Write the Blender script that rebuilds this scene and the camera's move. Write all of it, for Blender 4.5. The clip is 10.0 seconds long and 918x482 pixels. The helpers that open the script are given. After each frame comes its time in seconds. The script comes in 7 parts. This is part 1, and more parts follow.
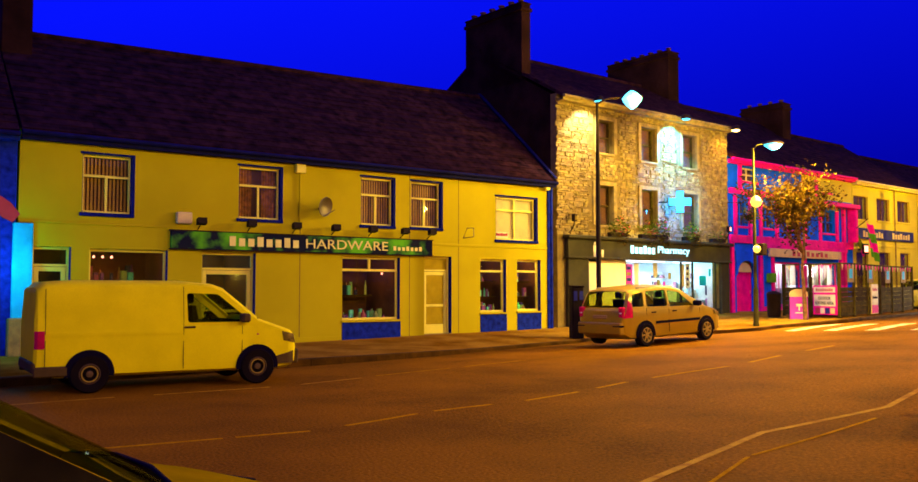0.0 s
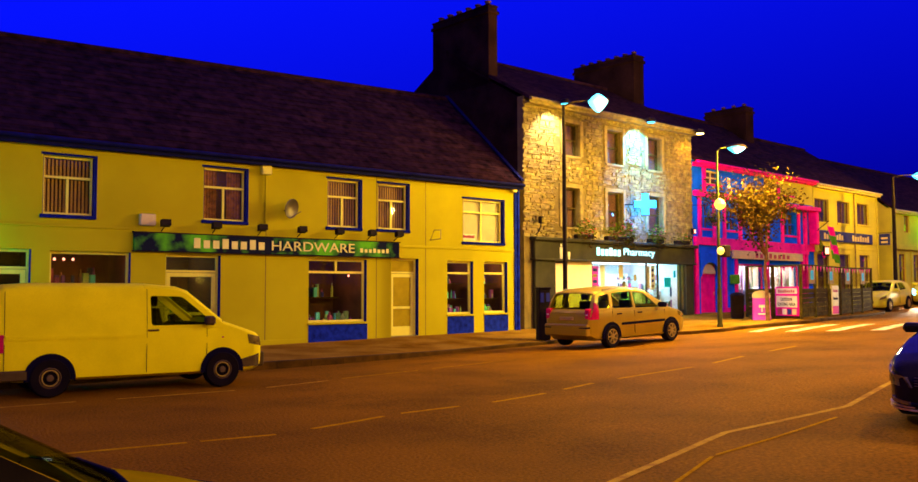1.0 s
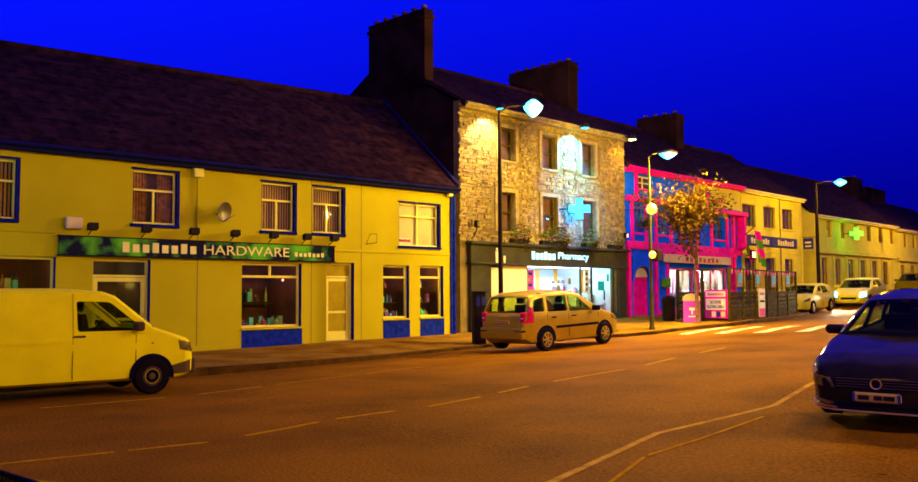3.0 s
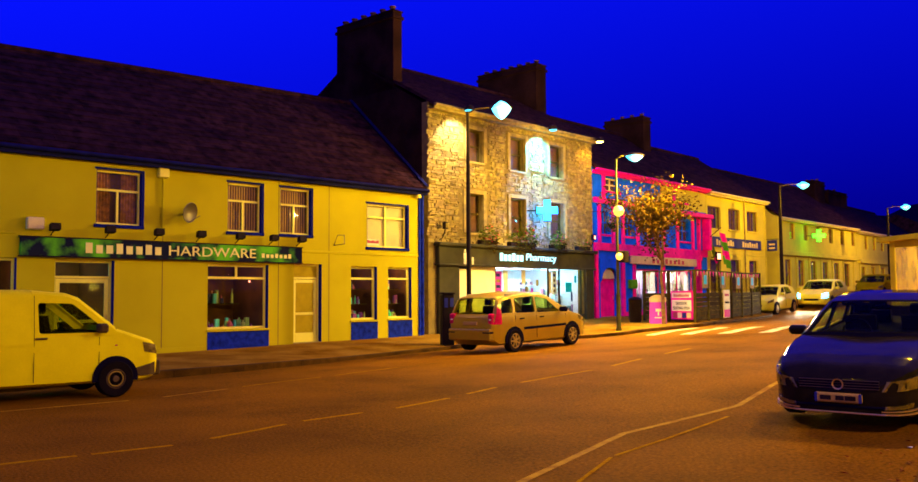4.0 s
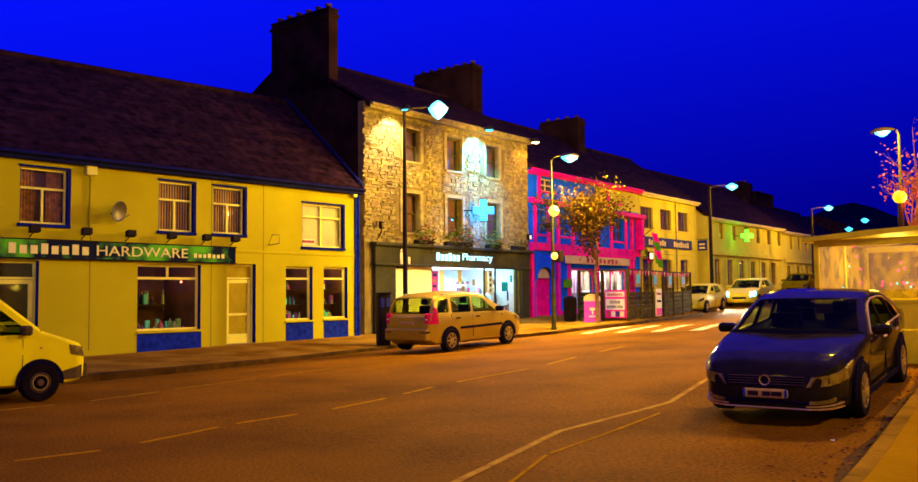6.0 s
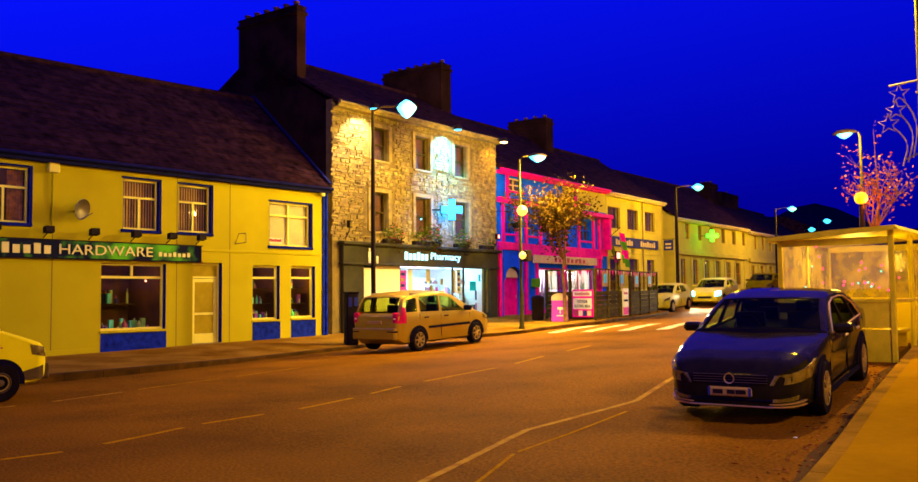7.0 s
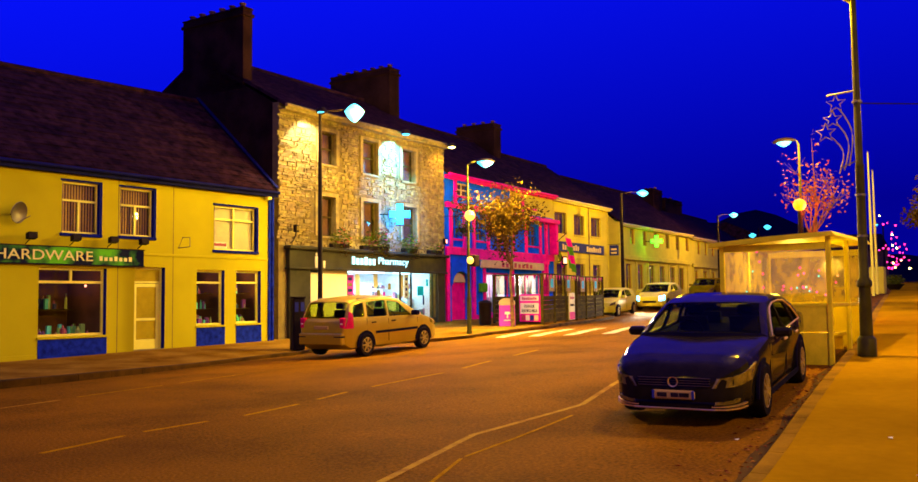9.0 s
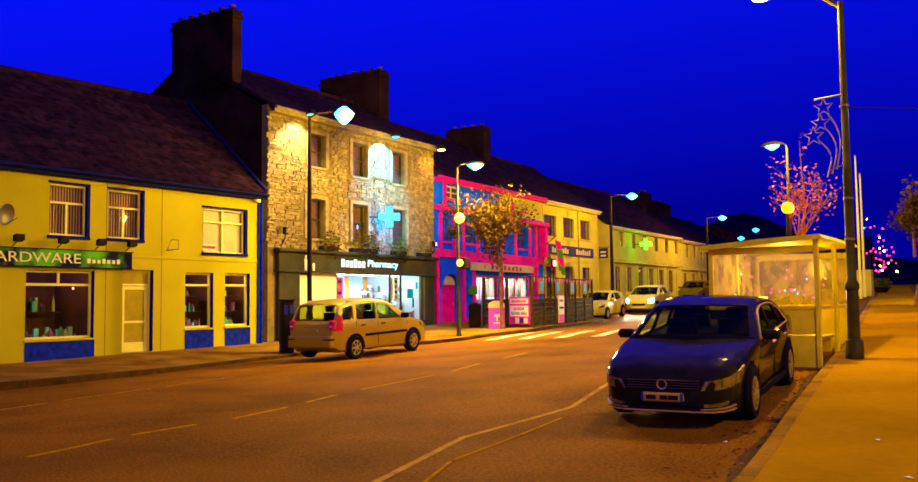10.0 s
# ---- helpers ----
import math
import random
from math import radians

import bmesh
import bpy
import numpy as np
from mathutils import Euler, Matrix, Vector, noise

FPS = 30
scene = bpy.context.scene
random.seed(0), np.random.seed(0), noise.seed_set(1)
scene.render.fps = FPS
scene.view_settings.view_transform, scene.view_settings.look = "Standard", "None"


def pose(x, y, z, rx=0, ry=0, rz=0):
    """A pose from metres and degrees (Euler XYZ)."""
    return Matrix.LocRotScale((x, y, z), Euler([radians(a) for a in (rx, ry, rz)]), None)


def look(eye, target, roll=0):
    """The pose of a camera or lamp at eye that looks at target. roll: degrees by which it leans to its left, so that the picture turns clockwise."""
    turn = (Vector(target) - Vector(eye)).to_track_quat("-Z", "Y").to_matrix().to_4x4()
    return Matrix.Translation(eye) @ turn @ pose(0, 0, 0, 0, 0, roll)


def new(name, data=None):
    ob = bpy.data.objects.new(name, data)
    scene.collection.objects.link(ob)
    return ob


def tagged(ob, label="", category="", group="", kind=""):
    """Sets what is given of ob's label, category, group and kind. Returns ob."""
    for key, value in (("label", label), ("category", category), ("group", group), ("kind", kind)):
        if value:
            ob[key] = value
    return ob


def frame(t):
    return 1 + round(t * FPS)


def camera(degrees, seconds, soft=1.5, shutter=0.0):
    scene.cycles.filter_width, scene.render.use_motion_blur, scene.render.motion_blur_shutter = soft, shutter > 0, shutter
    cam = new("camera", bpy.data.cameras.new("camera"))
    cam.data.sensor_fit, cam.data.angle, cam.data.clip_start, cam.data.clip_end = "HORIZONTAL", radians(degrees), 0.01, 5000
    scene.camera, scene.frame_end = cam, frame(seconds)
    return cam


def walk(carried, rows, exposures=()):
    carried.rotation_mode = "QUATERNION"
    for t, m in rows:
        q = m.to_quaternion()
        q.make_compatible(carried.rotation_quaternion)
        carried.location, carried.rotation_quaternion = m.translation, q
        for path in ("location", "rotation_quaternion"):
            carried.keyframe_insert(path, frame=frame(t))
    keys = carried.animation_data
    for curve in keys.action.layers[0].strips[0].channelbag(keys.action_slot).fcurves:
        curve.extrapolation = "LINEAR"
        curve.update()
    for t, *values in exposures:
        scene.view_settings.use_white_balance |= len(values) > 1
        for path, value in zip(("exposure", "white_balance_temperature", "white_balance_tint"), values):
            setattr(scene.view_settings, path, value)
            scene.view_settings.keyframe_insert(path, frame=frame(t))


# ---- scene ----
import collections
import mathutils.geometry

# ---- camera: a turn on the spot ----
cam = camera(55.0, 10.0)
EYE = 1.70
ROWS = [  # seconds, yaw, pitch, roll
    (0.0, -36.500, 3.200, -0.000),
    (0.5, -37.396, 3.327, 0.020),
    (1.0, -38.643, 3.328, -0.116),
    (1.5, -39.832, 3.287, -0.092),
    (2.0, -40.912, 3.401, -0.046),
    (2.5, -41.838, 3.514, -0.230),
    (4.0, -44.874, 3.650, -0.362),
    (4.5, -45.909, 3.685, -0.441),
    (5.0, -46.977, 3.615, -0.518),
    (5.5, -47.976, 3.609, -0.575),
    (7.0, -51.066, 3.532, -0.576),
    (7.5, -52.002, 3.533, -0.589),
    (8.0, -52.868, 3.624, -0.646),
    (8.5, -53.648, 3.716, -0.654),
    (9.0, -54.467, 3.808, -0.643),
    (9.5, -54.980, 3.869, -0.658),
    (10.0, -55.142, 3.973, -0.634),
]


def aim(yaw, pitch, roll):
    y, p = radians(yaw), radians(pitch)
    eye = Vector((0, 0, EYE))
    ahead = Vector((-math.sin(y) * math.cos(p), math.cos(y) * math.cos(p), math.sin(p)))
    return look(eye, eye + ahead, roll)


walk(cam, [(t, aim(a, b, c)) for t, a, b, c in ROWS], exposures=[(0.0, 0.3), (10.0, 0.3)])

# ---- night sky ----
world = bpy.data.worlds.new("night")
scene.world = world
world.use_nodes = True
wn = world.node_tree
bg = wn.nodes["Background"]
tc = wn.nodes.new("ShaderNodeTexCoord")
sep = wn.nodes.new("ShaderNodeSeparateXYZ")
wr = wn.nodes.new("ShaderNodeValToRGB")
wr.color_ramp.elements[0].position, wr.color_ramp.elements[0].color = 0.0, (0.0006, 0.0003, 0.23, 1)
wr.color_ramp.elements[1].position, wr.color_ramp.elements[1].color = 0.45, (0.0015, 0.006, 0.92, 1)
wn.links.new(tc.outputs["Generated"], sep.inputs[0])
skew = wn.nodes.new("ShaderNodeMath")  # the sky is a little brighter to the north-west
skew.operation, skew.inputs[1].default_value = "MULTIPLY_ADD", -0.27
wn.links.new(sep.outputs[0], skew.inputs[0])
lift = wn.nodes.new("ShaderNodeMath")
lift.operation, lift.inputs[1].default_value = "ADD", 0.165
wn.links.new(sep.outputs[2], lift.inputs[0])
wn.links.new(lift.outputs[0], skew.inputs[2])
wn.links.new(skew.outputs[0], wr.inputs[0])
wn.links.new(wr.outputs[0], bg.inputs[0])
bg.inputs[1].default_value = 1.0

SODIUM = (1.0, 0.59, 0.004)


def lamp_light(name, where, watts, colour, radius=0.15):
    d = bpy.data.lights.new(name, "POINT")
    d.energy, d.color, d.shadow_soft_size = watts, colour, radius
    o = new(name, d)
    o.location = where
    return o


def spot_light(name, where, target, watts, colour, cone=80, blend=0.6, radius=0.05):
    d = bpy.data.lights.new(name, "SPOT")
    d.energy, d.color, d.shadow_soft_size = watts, colour, radius
    d.spot_size, d.spot_blend = radians(cone), blend
    o = new(name, d)
    o.matrix_world = look(where, target)
    return o


# street lamps, far side, near side; some are unseen fills added for brightness
lamp_light("street_light", (20.9, 18.5, 7.7), 900, SODIUM)
spot_light("street_light_beam", (20.3, 17.9, 7.5), (15.5, 11.0, 0.0), 5000, SODIUM, 100, 0.9, 0.15)
lamp_light("street_light", (25.9, 16.0, 6.15), 4200, (1.0, 0.67, 0.14))
spot_light("street_light_beam", (25.4, 17.0, 5.95), (25.6, 18.8, 0.0), 2600, (1.0, 0.76, 0.34), 125, 0.8, 0.12)
lamp_light("street_light", (16.1, 4.44, 6.95), 2250, SODIUM)
# unseen fill behind the viewer, added to brighten van and shop fronts
lamp_light("street_light", (7.0, -8.4, 9.5), 5000, SODIUM)
# unseen fill to the west, added for the van's rear
lamp_light("street_light", (-14.0, 8.0, 8.3), 900, SODIUM)
lamp_light("street_light", (47.4, 20.0, 7.3), 1350, SODIUM)
lamp_light("street_light", (66.6, 20.9, 7.6), 1700, SODIUM)
# fill added out of view to brighten the paving beyond
lamp_light("street_light", (52.0, 3.9, 9.6), 2600, SODIUM)
lamp_light("street_light", (26.7, 7.1, 6.1), 900, (1.0, 0.62, 0.15))
# unseen fill over the near footpath, added for brightness
lamp_light("street_light", (34.0, 3.4, 8.6), 2600, SODIUM)

# ---- materials ----
def material(name, colour, rough=0.7, metal=0.0, vary=0.15, scale=3.0, bump=0.0, fine=40.0, other=None, island=0.0, spec=0.5, coat=0.0, objects=0.0, hue=0.0):
    m = bpy.data.materials.new(name)
    m.use_nodes = True
    nt = m.node_tree
    b = nt.nodes["Principled BSDF"]
    L = nt.links.new
    tex = nt.nodes.new("ShaderNodeTexCoord")
    n1 = nt.nodes.new("ShaderNodeTexNoise")
    n1.inputs["Scale"].default_value, n1.inputs["Detail"].default_value = scale, 6
    n2 = nt.nodes.new("ShaderNodeTexNoise")
    n2.inputs["Scale"].default_value, n2.inputs["Detail"].default_value = fine, 4
    L(tex.outputs["Object"], n1.inputs["Vector"])
    L(tex.outputs["Object"], n2.inputs["Vector"])
    mx = nt.nodes.new("ShaderNodeMix")
    mx.data_type = "RGBA"
    lo = other or tuple(c * (1 - 2.2 * vary) if vary < 0.4 else c * 0.15 for c in colour)
    mx.inputs[6].default_value = (*colour, 1)
    mx.inputs[7].default_value = (*lo, 1)
    rp = nt.nodes.new("ShaderNodeMapRange")
    rp.inputs[1].default_value, rp.inputs[2].default_value = 0.38, 0.72
    L(n1.outputs["Fac"], rp.inputs[0])
    L(rp.outputs[0], mx.inputs[0])
    out = mx.outputs[2]
    hs = nt.nodes.new("ShaderNodeHueSaturation")
    mr = nt.nodes.new("ShaderNodeMapRange")
    mr.inputs[3].default_value, mr.inputs[4].default_value = 1 - vary, 1 + vary
    L(n2.outputs["Fac"], mr.inputs[0])
    L(mr.outputs[0], hs.inputs["Value"])
    L(out, hs.inputs["Color"])
    out = hs.outputs[0]
    if island or objects:
        h2 = nt.nodes.new("ShaderNodeHueSaturation")
        if island:
            g = nt.nodes.new("ShaderNodeNewGeometry").outputs["Random Per Island"]
        else:
            g = nt.nodes.new("ShaderNodeObjectInfo").outputs["Random"]
        a = max(island, objects)
        r1 = nt.nodes.new("ShaderNodeMapRange")
        r1.inputs[3].default_value, r1.inputs[4].default_value = 1 - a, 1 + a
        L(g, r1.inputs[0])
        L(r1.outputs[0], h2.inputs["Value"])
        r2 = nt.nodes.new("ShaderNodeMapRange")
        r2.inputs[3].default_value, r2.inputs[4].default_value = 0.5 - (hue or a * 0.06), 0.5 + (hue or a * 0.06)
        L(g, r2.inputs[0])
        L(r2.outputs[0], h2.inputs["Hue"])
        L(out, h2.inputs["Color"])
        out = h2.outputs[0]
    L(out, b.inputs["Base Color"])
    b.inputs["Roughness"].default_value, b.inputs["Metallic"].default_value = rough, metal
    b.inputs["Specular IOR Level"].default_value = spec
    b.inputs["Coat Weight"].default_value = coat
    b.inputs["Coat Roughness"].default_value = 0.08
    if bump:
        bp = nt.nodes.new("ShaderNodeBump")
        bp.inputs["Strength"].default_value, bp.inputs["Distance"].default_value = bump, 0.02
        L(n2.outputs["Fac"], bp.inputs["Height"])
        L(bp.outputs[0], b.inputs["Normal"])
    return m


def glow(name, colour, strength):
    m = bpy.data.materials.new(name)
    m.use_nodes = True
    b = m.node_tree.nodes["Principled BSDF"]
    b.inputs["Base Color"].default_value = (*[min(1, c * 0.5) for c in colour], 1)
    b.inputs["Emission Color"].default_value = (*colour, 1)
    b.inputs["Emission Strength"].default_value = strength
    return m


def glass(name, colour=(0.9, 0.95, 0.95), rough=0.02, gloss=0.6, least=0.03):
    m = bpy.data.materials.new(name)
    m.use_nodes = True
    nt = m.node_tree
    nt.nodes.remove(nt.nodes["Principled BSDF"])
    tr = nt.nodes.new("ShaderNodeBsdfTransparent")
    gl = nt.nodes.new("ShaderNodeBsdfGlossy")
    gl.inputs["Roughness"].default_value = rough
    tr.inputs[0].default_value = (*colour, 1)
    mx = nt.nodes.new("ShaderNodeMixShader")
    lw = nt.nodes.new("ShaderNodeLayerWeight")
    pw = nt.nodes.new("ShaderNodeMath")
    pw.operation, pw.inputs[1].default_value = "POWER", 4.0
    ml = nt.nodes.new("ShaderNodeMath")
    ml.operation, ml.inputs[1].default_value, ml.inputs[2].default_value = "MULTIPLY_ADD", gloss, least
    nt.links.new(lw.outputs["Facing"], pw.inputs[0])
    nt.links.new(pw.outputs[0], ml.inputs[0])
    nt.links.new(ml.outputs[0], mx.inputs[0])
    nt.links.new(tr.outputs[0], mx.inputs[1])
    nt.links.new(gl.outputs[0], mx.inputs[2])
    nt.links.new(mx.outputs[0], nt.nodes["Material Output"].inputs[0])
    return m


M = dict(
    # lamp orange is put into the ground and road-paint colours, blue left out
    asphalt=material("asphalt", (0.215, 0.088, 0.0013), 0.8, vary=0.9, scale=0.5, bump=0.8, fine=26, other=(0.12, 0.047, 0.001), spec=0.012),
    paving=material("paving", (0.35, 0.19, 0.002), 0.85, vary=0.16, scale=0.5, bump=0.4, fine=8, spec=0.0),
    # copy of the paving, its tone set for the lamplight on the far footpath
    far_paving=material("far_paving", (0.31, 0.165, 0.012), 0.85, vary=0.3, scale=0.8, bump=0.4, fine=8, other=(0.15, 0.06, 0.001), spec=0.0),
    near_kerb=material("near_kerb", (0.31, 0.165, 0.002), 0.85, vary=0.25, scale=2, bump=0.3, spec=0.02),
    # far kerb: shade of its unlit road face is put into this darker colour
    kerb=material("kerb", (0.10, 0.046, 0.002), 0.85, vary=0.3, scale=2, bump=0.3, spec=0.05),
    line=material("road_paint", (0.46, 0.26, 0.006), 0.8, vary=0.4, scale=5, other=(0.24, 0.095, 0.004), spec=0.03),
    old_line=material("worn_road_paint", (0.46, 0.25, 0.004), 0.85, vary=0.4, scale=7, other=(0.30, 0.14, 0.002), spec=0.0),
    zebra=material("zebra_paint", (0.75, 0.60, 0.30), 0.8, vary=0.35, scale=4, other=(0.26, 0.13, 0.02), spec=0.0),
    # pale render with the lamps' yellow put into its colour
    render_wall=material("painted_render", (0.51, 0.445, 0.004), 0.85, vary=0.08, scale=0.7, bump=0.15, fine=60, other=(0.44, 0.375, 0.003), spec=0.05),
    cream_wall=material("cream_render", (0.66, 0.56, 0.012), 0.85, vary=0.1, scale=0.8, bump=0.15, fine=60),
    white_frame=material("white_frame", (0.80, 0.72, 0.05), 0.5, vary=0.05),
    blue_paint=material("blue_paint", (0.010, 0.026, 0.30), 0.8, vary=0.3, scale=6, bump=0.1, spec=0.04),
    # the trim's blue at about half strength, for reveals, sills and edges
    reveal_blue=material("reveal_blue", (0.008, 0.012, 0.14), 0.8, vary=0.2, scale=5, spec=0.03),
    gutter_paint=material("gutter_paint", (0.006, 0.006, 0.06), 0.7, vary=0.2, scale=4, spec=0.05),
    slate=material("slate", (0.032, 0.011, 0.013), 0.9, vary=0.45, scale=3.5, island=0.3, bump=0.3, spec=0.02),
    # unlit gables and chimneys: night shade is put into this near-black
    shade_dark_stone=material("shade_dark_render", (0.026, 0.010, 0.006), 0.95, vary=0.35, scale=1.0, bump=0.5, fine=12, spec=0.03),
    stone=material("rubble_stone", (0.33, 0.235, 0.034), 0.9, vary=0.28, scale=5, bump=0.6, fine=18, objects=0.2),
    stone_rest=material("rubble_stone_rest", (0.33, 0.235, 0.034), 0.9, vary=0.28, scale=5, bump=0.6, fine=18, island=0.2),
    mortar=material("mortar", (0.20, 0.137, 0.012), 0.95, vary=0.2, scale=3, bump=0.4),
    cut_stone=material("cut_stone", (0.34, 0.24, 0.03), 0.85, vary=0.25, scale=4, bump=0.2),
    shopfront=material("dark_shopfront", (0.045, 0.04, 0.010), 0.6, vary=0.2, scale=2, spec=0.1),
    pub_blue=material("pub_blue", (0.004, 0.12, 0.85), 0.75, vary=0.15, scale=2, spec=0.05),
    pub_pink=material("pub_pink", (0.95, 0.003, 0.24), 0.65, vary=0.12, scale=3, spec=0.05),
    door_blind=material("door_blind", (0.40, 0.30, 0.006), 0.7, vary=0.12, scale=3, spec=0.05),
    curtain=material("curtain", (0.42, 0.15, 0.01), 0.9, vary=0.3, scale=9),
    blind=material("blind", (0.52, 0.27, 0.02), 0.8, vary=0.1),
    # interiors: the dimness of unlit rooms is put into this dark brown
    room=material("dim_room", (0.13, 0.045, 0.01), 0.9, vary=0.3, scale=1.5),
    white_room=material("white_room", (0.75, 0.78, 0.80), 0.8, vary=0.05),
    ribbon=material("ribbon", (0.75, 0.35, 0.55), 0.7, vary=0.1, island=0.5, hue=0.5),
    goods=material("goods", (0.5, 0.16, 0.08), 0.6, vary=0.2, island=0.9, hue=0.45),
    meds=material("packs", (0.5, 0.25, 0.45), 0.5, vary=0.1, island=0.6, hue=0.4),
    metal=material("grey_metal", (0.20, 0.17, 0.08), 0.45, 0.7, vary=0.15),
    black_metal=material("black_metal", (0.020, 0.012, 0.006), 0.5, 0.0, vary=0.2, spec=0.05),
    green_pole=material("green_pole", (0.055, 0.048, 0.004), 0.4, 0.0, vary=0.25, spec=0.06),
    cream_sign=material("cream_sign", (0.72, 0.55, 0.16), 0.6, vary=0.1),
    gold_letter=material("gold_letter", (0.85, 0.76, 0.16), 0.5, vary=0.05),
    red_letter=material("red_letter", (0.5, 0.03, 0.04), 0.6, vary=0.1),
    white_board=material("white_board", (0.8, 0.72, 0.35), 0.6, vary=0.05),
    wood=material("dark_plank", (0.085, 0.062, 0.006), 0.9, vary=0.3, scale=4, objects=0.25, bump=0.2, spec=0.03),
    bark=material("bark", (0.22, 0.10, 0.012), 0.9, vary=0.3, scale=8, bump=0.6),
    leaf=material("autumn_leaf", (0.078, 0.042, 0.002), 0.9, vary=0.2, scale=3, island=0.35, spec=0.02),
    leaf_red=material("copper_leaf", (0.34, 0.10, 0.02), 0.8, vary=0.25, scale=3, island=0.5, spec=0.03),
    leaf_green=material("green_leaf", (0.12, 0.14, 0.004), 0.85, vary=0.25, island=0.5, spec=0.02),
    flower=material("flower", (0.6, 0.04, 0.05), 0.8, vary=0.2, island=0.5, spec=0.02),
    tyre=material("tyre", (0.010, 0.006, 0.005), 0.85, vary=0.2, spec=0.04),
    arch=material("black_trim_or_gap", (0.006, 0.004, 0.012), 0.9, vary=0.1, spec=0.04),
    rim=material("alloy", (0.42, 0.29, 0.03), 0.45, 0.4, vary=0.1),
    steel_rim=material("steel_rim", (0.10, 0.05, 0.006), 0.6, 0.2, vary=0.2),
    plastic=material("bumper_plastic", (0.09, 0.055, 0.01), 0.7, vary=0.15, spec=0.08),
    van_paint=material("van_paint", (0.94, 0.84, 0.003), 0.5, vary=0.07, scale=1.2, coat=0.0, spec=0.015),
    carrier_paint=material("champagne_paint", (0.40, 0.27, 0.006), 0.35, 0.35, vary=0.10, scale=1.2, coat=0.15, spec=0.25),
    dark_paint=material("dark_blue_paint", (0.018, 0.013, 0.006), 0.09, 0.0, vary=0.25, scale=5, coat=0.0, spec=0.055),
    grille_bar=material("grille_bar", (0.10, 0.06, 0.03), 0.4, 0.3, vary=0.1, spec=0.1),
    cabin=material("cabin_plastic", (0.012, 0.009, 0.006), 0.8, vary=0.2, spec=0.03),
    seat_cloth=material("seat_cloth", (0.03, 0.022, 0.008), 0.9, vary=0.2, spec=0.02),
    white_paint=material("white_car_paint", (0.66, 0.62, 0.012), 0.4, vary=0.05, coat=0.1, spec=0.2),
    tan_paint=material("tan_car_paint", (0.25, 0.165, 0.001), 0.45, 0.0, vary=0.12, coat=0.0, spec=0.0),
    chrome=material("chrome", (0.75, 0.5, 0.12), 0.3, 0.7, vary=0.03),
    tail_red=material("tail_lamp", (0.60, 0.004, 0.05), 0.4, vary=0.15, scale=8, spec=0.1),
    head_clear=material("head_lamp", (0.30, 0.22, 0.02), 0.25, 0.4, vary=0.4, scale=9, coat=0.1),
    plate=material("number_plate", (0.45, 0.28, 0.05), 0.6, vary=0.05, spec=0.03),
    ink=material("ink", (0.025, 0.014, 0.012), 0.7, vary=0.1, spec=0.02),
    shelter=material("shelter_frame", (0.78, 0.64, 0.01), 0.6, vary=0.12, spec=0.06),
    turquoise=material("turquoise_tone", (0.008, 0.55, 0.72), 0.6, vary=0.12, scale=3, spec=0.05),
    hill=material("hill", (0.012, 0.006, 0.012), 0.95, vary=0.3, scale=0.05),
    purple=material("purple_panel", (0.62, 0.02, 0.42), 0.6, vary=0.1),
    sign_blue=material("sign_blue", (0.03, 0.035, 0.16), 0.6, vary=0.15, spec=0.08),
    brick_dark=material("dark_brick", (0.15, 0.06, 0.02), 0.9, vary=0.3, scale=5, bump=0.4),
)
M["glass"] = glass("window_glass", least=0.012)
M["car_window"] = glass("car_window", (0.72, 0.78, 0.42), 0.02, 0.04, 0.005)
M["clear"] = glass("clear_screen", (0.86, 0.84, 0.7), 0.02, 0.25)


def misty(name, colour, amount):
    """Glazing with the lit street's reflection put in as patchy yellow haze."""
    m = glass(name, (0.8, 0.78, 0.6), 0.1, 0.3)
    nt = m.node_tree
    out = nt.nodes["Material Output"]
    first = out.inputs[0].links[0].from_socket
    df = nt.nodes.new("ShaderNodeBsdfTranslucent")
    d2 = nt.nodes.new("ShaderNodeBsdfDiffuse")
    ad = nt.nodes.new("ShaderNodeMixShader")
    df.inputs[0].default_value = d2.inputs[0].default_value = (*colour, 1)
    nt.links.new(df.outputs[0], ad.inputs[1])
    nt.links.new(d2.outputs[0], ad.inputs[2])
    tx = nt.nodes.new("ShaderNodeTexCoord")
    ns = nt.nodes.new("ShaderNodeTexNoise")
    ns.inputs["Scale"].default_value, ns.inputs["Detail"].default_value = 3.0, 5
    mp = nt.nodes.new("ShaderNodeMapping")
    mp.inputs["Scale"].default_value = (1.2, 1.2, 1.0)
    nt.links.new(tx.outputs["Object"], mp.inputs[0])
    nt.links.new(mp.outputs[0], ns.inputs["Vector"])
    mr = nt.nodes.new("ShaderNodeMapRange")
    mr.inputs[1].default_value, mr.inputs[2].default_value, mr.inputs[3].default_value, mr.inputs[4].default_value = 0.3, 0.7, amount * 0.5, amount * 1.4
    nt.links.new(ns.outputs["Fac"], mr.inputs[0])
    mx = nt.nodes.new("ShaderNodeMixShader")
    nt.links.new(mr.outputs[0], mx.inputs[0])
    nt.links.new(first, mx.inputs[1])
    nt.links.new(ad.outputs[0], mx.inputs[2])
    nt.links.new(mx.outputs[0], out.inputs[0])
    return m


